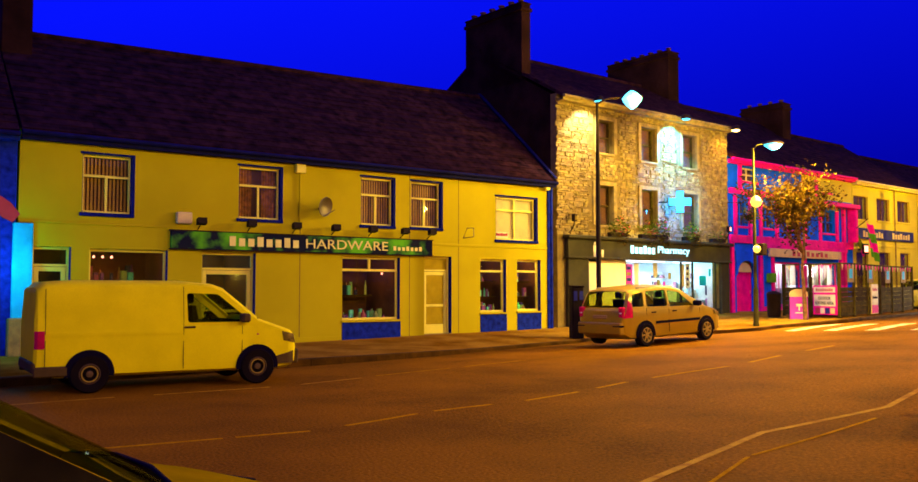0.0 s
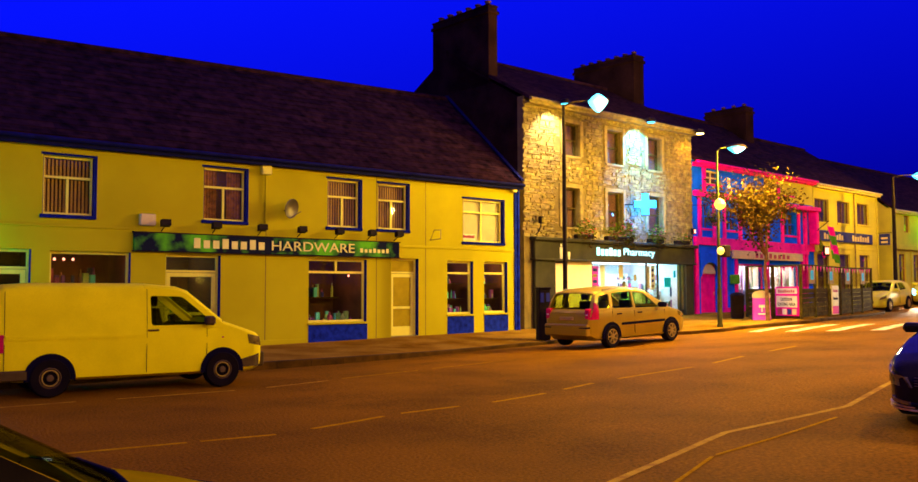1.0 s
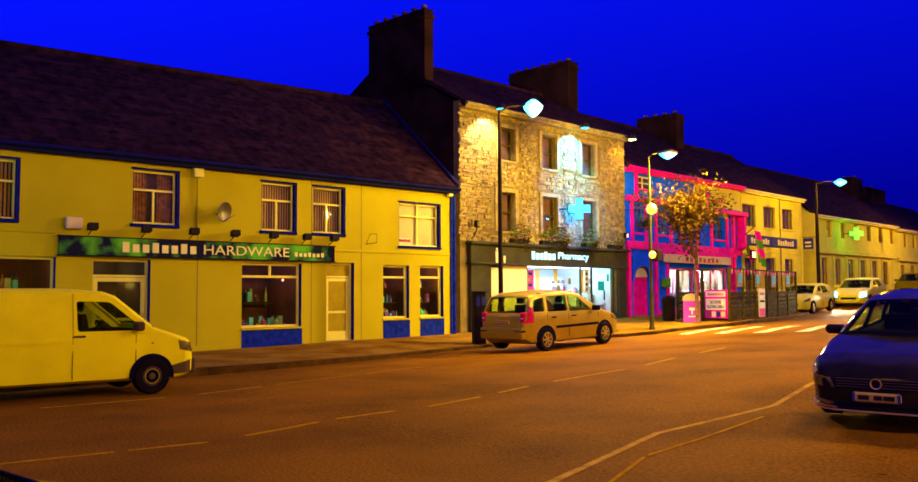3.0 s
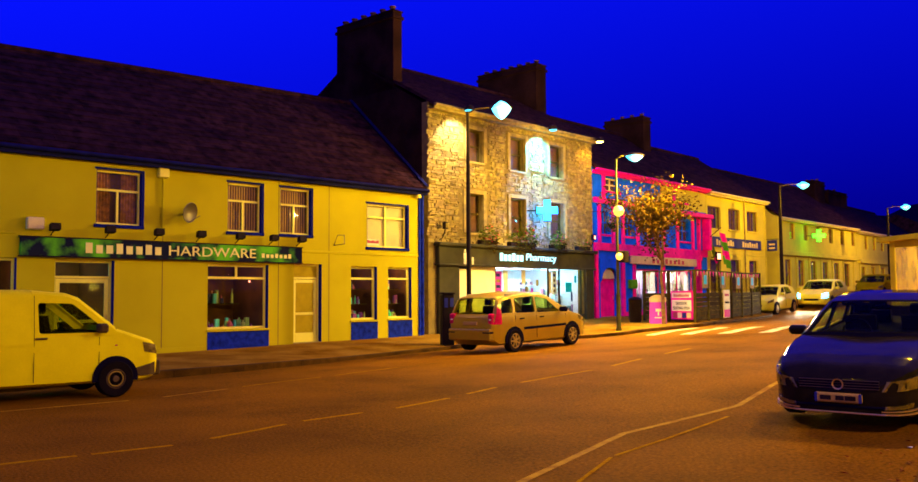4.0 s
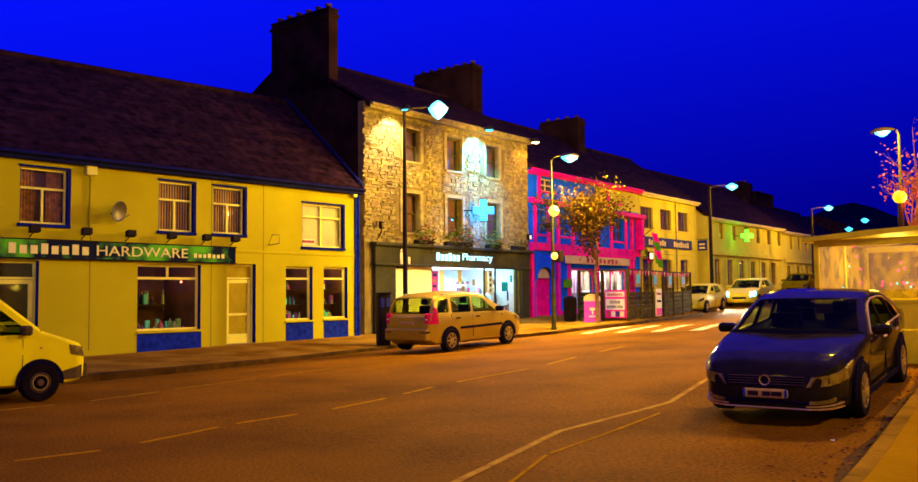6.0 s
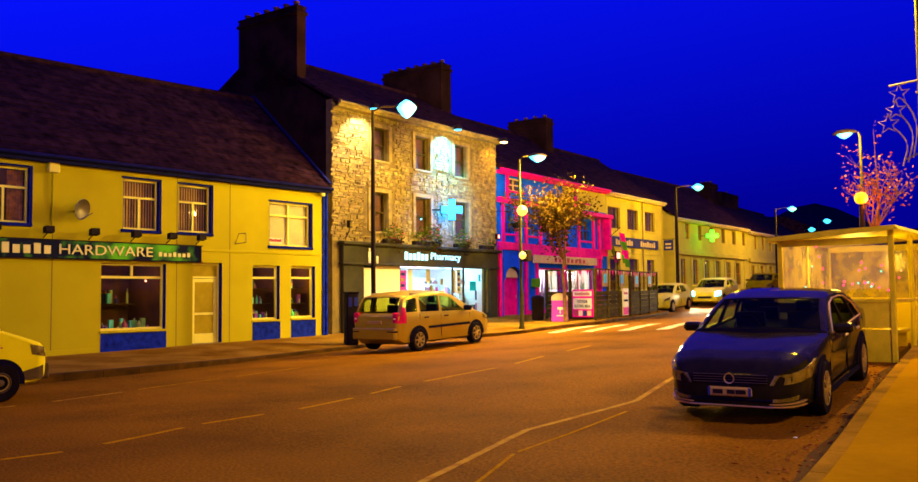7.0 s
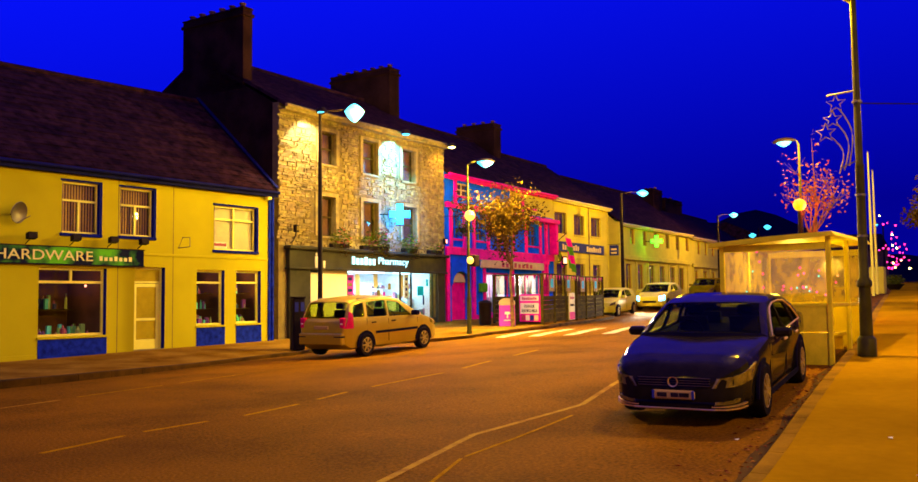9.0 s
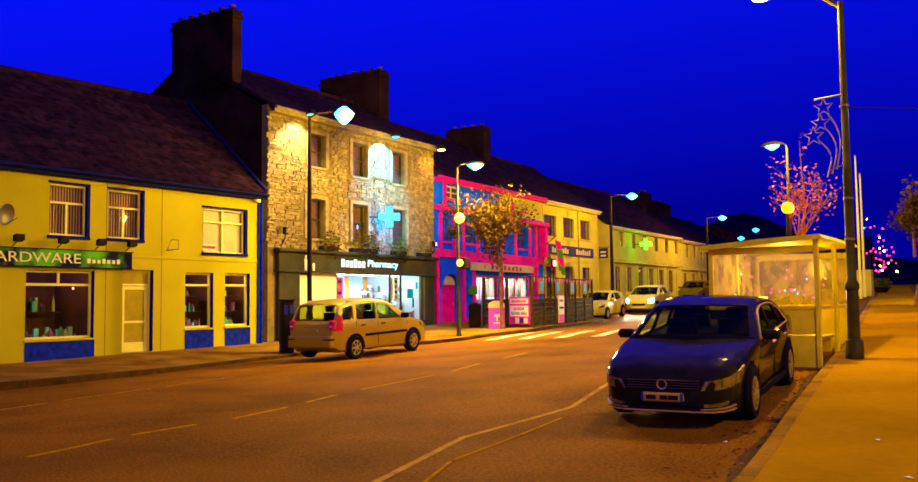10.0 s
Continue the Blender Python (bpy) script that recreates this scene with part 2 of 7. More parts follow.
M["misty"] = misty("street_glow_glazing", (0.9, 0.7, 0.02), 0.34)
M["lens"] = glow("lamp_lens", (0.06, 0.62, 1.0), 2.0)
M["lens_bright"] = glow("bright_lamp_lens", (0.10, 0.75, 1.0), 4.0)
M["lens_warm"] = glow("lamp_lens_warm", (1.0, 0.75, 0.15), 14)
M["cyan_glow"] = glow("cyan_sign", (0.01, 0.55, 1.0), 3.0)
M["blue_glow"] = glow("blue_sign", (0.01, 0.08, 1.0), 2.5)
M["green_glow"] = glow("green_sign", (0.12, 1.0, 0.02), 2.5)
M["pink_glow"] = glow("pink_bulb", (1.0, 0.03, 0.25), 4)
M["red_glow"] = glow("red_globe", (1.0, 0.5, 0.004), 1.1)
M["white_glow"] = glow("white_tube", (0.8, 0.95, 1.0), 3)
M["letter_glow"] = glow("lit_letters", (0.45, 0.95, 1.0), 1.6)
M["amber_glow"] = glow("amber_globe", (1.0, 0.62, 0.08), 1.6)
M["green_cloth"] = material("green_cloth", (0.10, 0.34, 0.01), 0.85, vary=0.15, scale=4, spec=0.02)
for nm_ in ("leaf", "leaf_red"):  # thin leaves let light through
    nt_ = M[nm_].node_tree
    pb_, out_ = nt_.nodes["Principled BSDF"], nt_.nodes["Material Output"]
    tl_, mx_ = nt_.nodes.new("ShaderNodeBsdfTranslucent"), nt_.nodes.new("ShaderNodeMixShader")
    if pb_.inputs["Base Color"].is_linked:
        nt_.links.new(pb_.inputs["Base Color"].links[0].from_socket, tl_.inputs["Color"])
    mx_.inputs[0].default_value = 0.45
    nt_.links.new(pb_.outputs[0], mx_.inputs[1])
    nt_.links.new(tl_.outputs[0], mx_.inputs[2])
    nt_.links.new(mx_.outputs[0], out_.inputs["Surface"])
M["bulb"] = glow("warm_bulb", (1.0, 0.28, 0.16), 4)
M["head_glow"] = glow("head_glow", (0.12, 0.62, 1.0), 6)


def sign_art():
    """Dark shop sign with soft green patches."""
    m = material("sign_art", (0.006, 0.008, 0.02), 0.6, vary=0.05, spec=0.05, scale=1.1, other=(0.12, 0.5, 0.01))
    for n in m.node_tree.nodes:
        if n.type == "MAP_RANGE" and abs(n.inputs[1].default_value - 0.38) < 1e-4:
            n.inputs[1].default_value, n.inputs[2].default_value = 0.47, 0.62
    return m


M["sign_art"] = sign_art()


# ---- mesh helpers ----
def mesh_from(name, verts, faces, smooth=False):
    me = bpy.data.meshes.new(name)
    me.from_pydata([tuple(v) for v in verts], [], faces)
    me.validate()
    if smooth:
        me.shade_smooth()
        me.set_sharp_from_angle(angle=radians(38))
    return me


class Build:
    """Collects faces for one mesh."""

    def __init__(self):
        self.v, self.f = [], []

    def box(self, x0, y0, z0, x1, y1, z1, bevel=0.0):
        n = len(self.v)
        if bevel <= 0:
            self.v += [(x, y, z) for z in (z0, z1) for y in (y0, y1) for x in (x0, x1)]
            self.f += [tuple(n + i for i in q) for q in ((0, 2, 3, 1), (4, 5, 7, 6), (0, 1, 5, 4), (2, 6, 7, 3), (0, 4, 6, 2), (1, 3, 7, 5))]
            return self
        b = min(bevel, (x1 - x0) * 0.4, (y1 - y0) * 0.4, (z1 - z0) * 0.4)
        bm = bmesh.new()
        bmesh.ops.create_cube(bm, size=1.0, matrix=Matrix.Translation(((x0 + x1) / 2, (y0 + y1) / 2, (z0 + z1) / 2)) @ Matrix.Diagonal((x1 - x0, y1 - y0, z1 - z0, 1)))
        bmesh.ops.bevel(bm, geom=bm.edges[:], offset=b, segments=1, affect="EDGES")
        bm.verts.index_update()
        self.v += [v.co.copy() for v in bm.verts]
        self.f += [tuple(n + v.index for v in f.verts) for f in bm.faces]
        bm.free()
        return self

    def poly(self, pts):
        n = len(self.v)
        self.v += [tuple(p) for p in pts]
        self.f.append(tuple(range(n, n + len(pts))))
        return self

    def prism(self, pts, off):
        """A flat outline pushed along off."""
        n, k = len(self.v), len(pts)
        off = Vector(off)
        self.v += [Vector(p) for p in pts] + [Vector(p) + off for p in pts]
        self.f.append(tuple(range(n + k - 1, n - 1, -1)))
        self.f.append(tuple(range(n + k, n + 2 * k)))
        self.f += [(n + i, n + (i + 1) % k, n + k + (i + 1) % k, n + k + i) for i in range(k)]
        return self

    def tube(self, path, radii, sides=10):
        pts = [Vector(p) for p in path]
        n = len(self.v)
        for i, p in enumerate(pts):
            d = (pts[min(i + 1, len(pts) - 1)] - pts[max(i - 1, 0)]).normalized()
            a = d.orthogonal().normalized() if abs(d.z) < 0.99 else Vector((1, 0, 0))
            a = (a - d * a.dot(d)).normalized()
            b = d.cross(a)
            r = radii[i] if isinstance(radii, (list, tuple)) else radii
            self.v += [p + r * (math.cos(t) * a + math.sin(t) * b) for t in (2 * math.pi * k / sides for k in range(sides))]
        for i in range(len(pts) - 1):
            for k in range(sides):
                q = n + i * sides
                self.f.append((q + k, q + (k + 1) % sides, q + sides + (k + 1) % sides, q + sides + k))
        self.f.append(tuple(n + k for k in range(sides - 1, -1, -1)))
        self.f.append(tuple(n + (len(pts) - 1) * sides + k for k in range(sides)))
        return self

    def lathe(self, profile, centre, axis="z", sides=24, caps=True):
        """profile: (radius, height along the axis)."""
        n = len(self.v)
        c = Vector(centre)
        for r, h in profile:
            for k in range(sides):
                t = 2 * math.pi * k / sides
                a, b = r * math.cos(t), r * math.sin(t)
                self.v.append(c + (Vector((a, b, h)) if axis == "z" else Vector((a, h, b)) if axis == "y" else Vector((h, a, b))))
        for i in range(len(profile) - 1):
            for k in range(sides):
                q = n + i * sides
                self.f.append((q + k, q + (k + 1) % sides, q + sides + (k + 1) % sides, q + sides + k))
        if caps:
            self.f.append(tuple(n + k for k in range(sides - 1, -1, -1)))
            self.f.append(tuple(n + (len(profile) - 1) * sides + k for k in range(sides)))
        return self

    def mesh(self, name, smooth=False):
        me = mesh_from(name, self.v, self.f, smooth)
        bm = bmesh.new()
        bm.from_mesh(me)
        bmesh.ops.recalc_face_normals(bm, faces=bm.faces[:])
        bm.to_mesh(me)
        bm.free()
        if smooth:
            me.shade_smooth()
            me.set_sharp_from_angle(angle=radians(38))
        return me


def part(name, build, mat, parent=None, label="", smooth=False):
    me = build.mesh(name, smooth) if isinstance(build, Build) else build
    if not me.materials:
        me.materials.append(M[mat])
    ob = new(name, me)
    ob.parent = parent
    if label:
        tagged(ob, label)
    return ob


def thing(name, m, label, category, group="", kind=""):
    ob = new(name)
    ob.empty_display_size = 0.2
    ob.matrix_world = m
    return tagged(ob, label, category, group, kind)


def B(*boxes):
    b = Build()
    for q in boxes:
        b.box(*q)
    return b


def interp(x, pts):
    return float(np.interp(x, [p[0] for p in pts], [p[1] for p in pts]))


def writing(name, text, mat, parent, where, width, height, turn=(90, 0, 0), depth=0.015, label=""):
    """Built-in font, stretched to width and height, centred at where."""
    cu = bpy.data.curves.new(name, "FONT")
    cu.body, cu.extrude = text, 0.1
    tmp = bpy.data.objects.new(name, cu)
    scene.collection.objects.link(tmp)
    bpy.context.view_layer.update()
    me = bpy.data.meshes.new_from_object(tmp.evaluated_get(bpy.context.evaluated_depsgraph_get()))
    bpy.data.objects.remove(tmp)
    co = np.array([v.co for v in me.vertices])
    lo, hi = co.min(0), co.max(0)
    sx, sy = width / (hi[0] - lo[0]), height / (hi[1] - lo[1])
    for v in me.vertices:
        v.co = ((v.co.x - (lo[0] + hi[0]) / 2) * sx, (v.co.y - lo[1]) * sy, v.co.z / 0.1 * depth)
    me.materials.clear()
    me.materials.append(M[mat])
    ob = new(name, me)
    ob.parent = parent
    ob.matrix_local = pose(*where, *turn)
    if label:
        tagged(ob, label)
    return ob


def bars(name, mat, parent, where, width, height, count, depth=0.015, gap=0.3):
    """Plain bars in the place of lettering."""
    w = width / count
    for i in range(count):
        x = where[0] - width / 2 + i * w
        h = height * (1.0 if i % 3 == 0 else 0.8)
        part(name, Build().box(x + w * gap / 2, where[1] - depth, where[2], x + w * (1 - gap / 2), where[1] + depth, where[2] + h), mat, parent)

# ---- ground: the street climbs to the east, more on its near side ----
NEAR_RISE = [(-100, 0.0), (6.5, 0.0), (9, 0.10), (11, 0.22), (13.5, 0.40), (16, 0.55), (30, 1.25), (60, 2.7), (300, 6.0)]
FAR_RISE = [(-100, 0.0), (14, 0.0), (19.5, 0.05), (22, 0.16), (26, 0.38), (31, 0.5), (36, 0.55), (44, 0.72), (60, 1.5), (80, 2.3), (300, 6.0)]
FACADE_RISE = [(-100, 0.12), (8, 0.17), (12, 0.23), (21, 0.39), (31.5, 0.74), (44, 0.95), (60, 1.75), (80, 2.45), (300, 6.1)]
FAR_KERB = [(-100, 15.5), (2, 17.2), (8.66, 17.88), (11, 18.15), (12.9, 18.5), (15.3, 19.15), (18.4, 19.9), (21.0, 20.3), (22.8, 19.8), (24.2, 17.2), (29.5, 16.8), (33, 17.7), (41, 19.6), (44, 21.9), (60, 23.0), (300, 38)]
NEAR_KERB = [(-100, 0.6), (0, 1.75), (8, 2.52), (11, 2.92), (17.3, 3.64), (20, 3.98), (30, 5.5), (60, 10), (300, 40)]
KERB_HIGH = [(-100, 0.17), (9, 0.17), (13, 0.14), (16, 0.10), (20, 0.09), (30, 0.12)]
FACADE_LINE = [(-100, 23.0), (21.3, 23.0), (31.7, 23.45), (42, 24.1), (50, 24.6), (300, 38.5)]


def road_z(x, y):
    w = min(1.0, max(0.0, (y - 4.0) / 15.0))
    return interp(x, NEAR_RISE) * (1 - w) + interp(x, FAR_RISE) * w


def far_pavement_z(x, y):
    k, f = interp(x, FAR_KERB), interp(x, FACADE_LINE)
    w = min(1.0, max(0.0, (y - k) / max(0.3, f - k)))
    return (road_z(x, k) + interp(x, KERB_HIGH)) * (1 - w) + interp(x, FACADE_RISE) * w


def near_pavement_z(x, y):
    return road_z(x, interp(x, NEAR_KERB)) + 0.12 + 0.01 * (interp(x, NEAR_KERB) - y)


def sheet(name, xs, rows, height, mat):
    """rows: functions of x that give y from one side to the other."""
    v, f, k = [], [], len(rows)
    for x in xs:
        for r in rows:
            y = r(x)
            v.append((x, y, height(x, y)))
    for i in range(len(xs) - 1):
        for j in range(k - 1):
            f.append((i * k + j, (i + 1) * k + j, (i + 1) * k + j + 1, i * k + j + 1))
    me = mesh_from(name, v, f, True)
    me.materials.append(M[mat])
    return new(name, me)


XS = [-400, -200, -100, -60, -40] + [x * 0.5 for x in range(-60, 161)] + [85, 90, 100, 120, 150, 200, 300, 500, 900]
YS = [-600, -200, -60, -30] + [-20 + 2 * i for i in range(31)] + [50, 70, 110, 200, 500, 900]
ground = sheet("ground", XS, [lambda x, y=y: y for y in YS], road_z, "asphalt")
tagged(ground, "dark worn asphalt road with lamp orange put into its colour", "road", kind="structure")

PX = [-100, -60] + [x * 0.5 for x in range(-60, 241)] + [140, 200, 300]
fp = sheet("pavement", PX, [lambda x, w=w: interp(x, FAR_KERB) + 0.16 + (interp(x, FACADE_LINE) + 1.0 - interp(x, FAR_KERB)) * w for w in (0, 0.25, 0.5, 0.75, 1.0)], far_pavement_z, "far_paving")
tagged(fp, "wide paved footpath along the shop fronts, coloured lamp orange", "pavement", kind="structure")
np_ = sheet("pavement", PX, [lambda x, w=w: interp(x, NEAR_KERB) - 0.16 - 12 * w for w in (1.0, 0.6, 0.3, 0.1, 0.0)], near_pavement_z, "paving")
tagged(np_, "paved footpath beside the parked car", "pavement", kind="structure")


def kerb_run(line, z_of, side, x0, x1, step, mat):
    """Kerb stones one after another along the line."""
    root = thing("kerb", pose(0, 0, 0), "worn stone kerb along the road edge", "kerb", kind="structure")
    x = x0
    while x < x1:
        xe = x + step
        ya, yb = interp(x, line), interp(xe - 0.012, line)
        b = Build()
        pts = []
        for xx, yy in ((x, ya), (xe - 0.012, yb)):
            zt = z_of(xx, yy + side * 0.16)
            pts.append([(xx, yy, zt - 0.3), (xx, yy, zt - 0.02), (xx, yy + side * 0.02, zt), (xx, yy + side * 0.17, zt + 0.001), (xx, yy + side * 0.17, zt - 0.3)])
        n = 5
        b.v = pts[0] + pts[1]
        b.f = [(0, 1, 2, 3, 4), (9, 8, 7, 6, 5)] + [(i, n + i, n + (i + 1) % n, (i + 1) % n) for i in range(n)]
        part("kerb_stone", b, mat, root)
        x = xe
    return root


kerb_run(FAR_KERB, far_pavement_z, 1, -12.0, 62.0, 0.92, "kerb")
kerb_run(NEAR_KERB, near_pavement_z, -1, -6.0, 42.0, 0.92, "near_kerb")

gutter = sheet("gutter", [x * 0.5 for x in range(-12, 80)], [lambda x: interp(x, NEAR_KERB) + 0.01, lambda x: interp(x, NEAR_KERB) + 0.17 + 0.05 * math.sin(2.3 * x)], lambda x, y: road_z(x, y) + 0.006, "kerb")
tagged(gutter, "dark dirt and wet leaves in the gutter along the kerb", "gutter", kind="structure")


def stripe(a, b, width, name="road_marking", lift=0.006, mat="line"):
    """A painted strip that lies on the road."""
    a, b = Vector((*a, 0)), Vector((*b, 0))
    d = b - a
    s = Vector((-d.y, d.x, 0)).normalized() * width / 2
    n = max(1, int(d.length / 0.5))
    v, f = [], []
    for i in range(n + 1):
        p = a + d * (i / n)
        for q in (p - s, p + s):
            v.append((q.x, q.y, road_z(q.x, q.y) + lift))
        if i:
            f.append((2 * i - 2, 2 * i - 1, 2 * i + 1, 2 * i))
    me = mesh_from(name, v, f)
    me.materials.append(M[mat])
    return tagged(new(name, me), "worn white painted road line", "road marking", "road lines", "structure")


MID = [(-30, 11.0), (2.4, 10.0), (5.0, 9.7), (7.0, 10.2), (9.2, 10.05), (11.5, 10.5), (14.5, 10.55), (17, 11.1), (24, 12.4)]
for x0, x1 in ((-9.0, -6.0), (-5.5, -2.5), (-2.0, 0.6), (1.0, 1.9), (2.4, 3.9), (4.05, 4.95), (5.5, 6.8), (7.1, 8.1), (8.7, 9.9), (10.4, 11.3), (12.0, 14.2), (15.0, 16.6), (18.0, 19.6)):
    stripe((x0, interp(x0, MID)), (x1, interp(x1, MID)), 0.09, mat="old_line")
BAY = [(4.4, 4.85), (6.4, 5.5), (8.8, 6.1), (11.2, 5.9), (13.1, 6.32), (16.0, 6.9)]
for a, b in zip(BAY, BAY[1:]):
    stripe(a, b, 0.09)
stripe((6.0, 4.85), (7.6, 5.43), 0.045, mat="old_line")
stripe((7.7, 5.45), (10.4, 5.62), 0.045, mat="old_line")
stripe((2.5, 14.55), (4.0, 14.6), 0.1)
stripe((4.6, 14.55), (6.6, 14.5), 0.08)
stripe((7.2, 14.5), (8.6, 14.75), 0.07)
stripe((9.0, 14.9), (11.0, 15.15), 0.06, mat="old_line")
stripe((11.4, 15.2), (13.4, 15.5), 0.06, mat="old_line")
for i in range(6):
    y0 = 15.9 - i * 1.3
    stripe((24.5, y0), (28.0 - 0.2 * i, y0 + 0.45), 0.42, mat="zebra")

# ---- houses ----
def wall_mesh(x0, x1, z0, z1, thick, holes):
    """Front wall in the plane y = 0, with openings through it."""
    xs = sorted({x0, x1, *[v for h in holes for v in (h[0], h[2])]})
    zs = sorted({z0, z1, *[v for h in holes for v in (h[1], h[3])]})
    solid = {}
    for i in range(len(xs) - 1):
        for j in range(len(zs) - 1):
            cx, cz = (xs[i] + xs[i + 1]) / 2, (zs[j] + zs[j + 1]) / 2
            solid[i, j] = not any(h[0] < cx < h[2] and h[1] < cz < h[3] for h in holes)
    b = Build()
    for (i, j), s in solid.items():
        if not s:
            continue
        a, c, d, e = xs[i], xs[i + 1], zs[j], zs[j + 1]
        b.poly([(a, 0, d), (c, 0, d), (c, 0, e), (a, 0, e)])
        b.poly([(a, thick, d), (a, thick, e), (c, thick, e), (c, thick, d)])
        if not solid.get((i - 1, j)):
            b.poly([(a, 0, d), (a, 0, e), (a, thick, e), (a, thick, d)])
        if not solid.get((i + 1, j)):
            b.poly([(c, 0, d), (c, thick, d), (c, thick, e), (c, 0, e)])
        if not solid.get((i, j - 1)):
            b.poly([(a, 0, d), (a, thick, d), (c, thick, d), (c, 0, d)])
        if not solid.get((i, j + 1)):
            b.poly([(a, 0, e), (c, 0, e), (c, thick, e), (a, thick, e)])
    return b


def slate_rows(b, x0, x1, ya, za, yb, zb, course=0.32):
    """Courses of slates that overlap, each course a thin step with its own end joints."""
    rng = random.Random(7)
    length = math.hypot(yb - ya, zb - za)
    n = int(length / course)
    d = Vector((0, yb - ya, zb - za)) / length
    up = Vector((0, -d.z, d.y))
    for i in range(n + 1):
        s0, s1 = i * course, min(length, (i + 1) * course + 0.05)
        x = x0
        while x < x1 - 0.05:
            xe = min(x1, x + rng.choice((1.0, 1.4, 1.8)) * (0.4 if length < 6 and x1 - x0 < 12 else 0.6))
            p = Vector((0, ya, za)) + d * s0 + up * (0.035 + rng.uniform(-0.006, 0.006))
            q = Vector((0, ya, za)) + d * s1 + up * 0.012
            b.prism([(x + 0.004, p.y, p.z), (xe - 0.004, p.y, p.z), (xe - 0.004, q.y, q.z), (x + 0.004, q.y, q.z)], -up * 0.012)
            x = xe


def house(name, label, m, width, eave, ridge, depth, wall_mat, holes, side_mat=None, fascia="blue_paint", overhang=0.22, base=-0.4, roof_label="dark slate pitched roof"):
    h = thing(name, m, label, "house", "row of houses")
    part("wall", wall_mesh(0, width, base, eave, 0.3, holes), wall_mat, h)
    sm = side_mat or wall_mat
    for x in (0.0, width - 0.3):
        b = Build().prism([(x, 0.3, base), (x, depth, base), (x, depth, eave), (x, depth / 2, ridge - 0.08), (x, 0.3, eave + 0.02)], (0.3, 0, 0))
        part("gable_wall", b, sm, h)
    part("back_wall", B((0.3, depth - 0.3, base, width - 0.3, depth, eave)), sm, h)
    part("floor_slab", B((0.3, 0.3, 2.95, width - 0.3, depth - 0.3, 3.1)), "room", h)
    rb = Build()
    sl = (ridge - eave) / (depth / 2)
    for ya, za, yb, zb in ((-overhang, eave - overhang * sl + 0.1, depth / 2, ridge + 0.1), (depth + overhang, eave - overhang * sl + 0.1, depth / 2, ridge + 0.1)):
        rb.prism([(0, ya, za), (width, ya, za), (width, yb, zb), (0, yb, zb)], (0, 0, -0.1))
    roof = part("roof", rb, "slate", h, roof_label)
    sb = Build()
    slate_rows(sb, 0.0, width, -overhang, eave - overhang * sl + 0.1, depth / 2, ridge + 0.1)
    tagged(part("slate_covering", sb, "slate", roof), kind="stuff")
    part("ridge_tiles", Build().tube([(0, depth / 2, ridge + 0.12), (width, depth / 2, ridge + 0.12)], 0.11, 8), "slate", roof)
    part("fascia_board", B((0, -overhang - 0.03, eave - overhang * sl - 0.13, width, -overhang, eave - overhang * sl + 0.08, 0.008)), fascia, h)
    part("soffit", B((0.01, -overhang, eave - overhang * sl - 0.12, width - 0.01, 0.0, eave - overhang * sl - 0.09)), fascia, h)
    gutter = Build().tube([(0, -overhang - 0.09, eave - overhang * sl + 0.02), (width, -overhang - 0.09, eave - overhang * sl + 0.02)], 0.06, 10)
    part("gutter", gutter, "gutter_paint" if fascia == "blue_paint" else fascia, h)
    return h


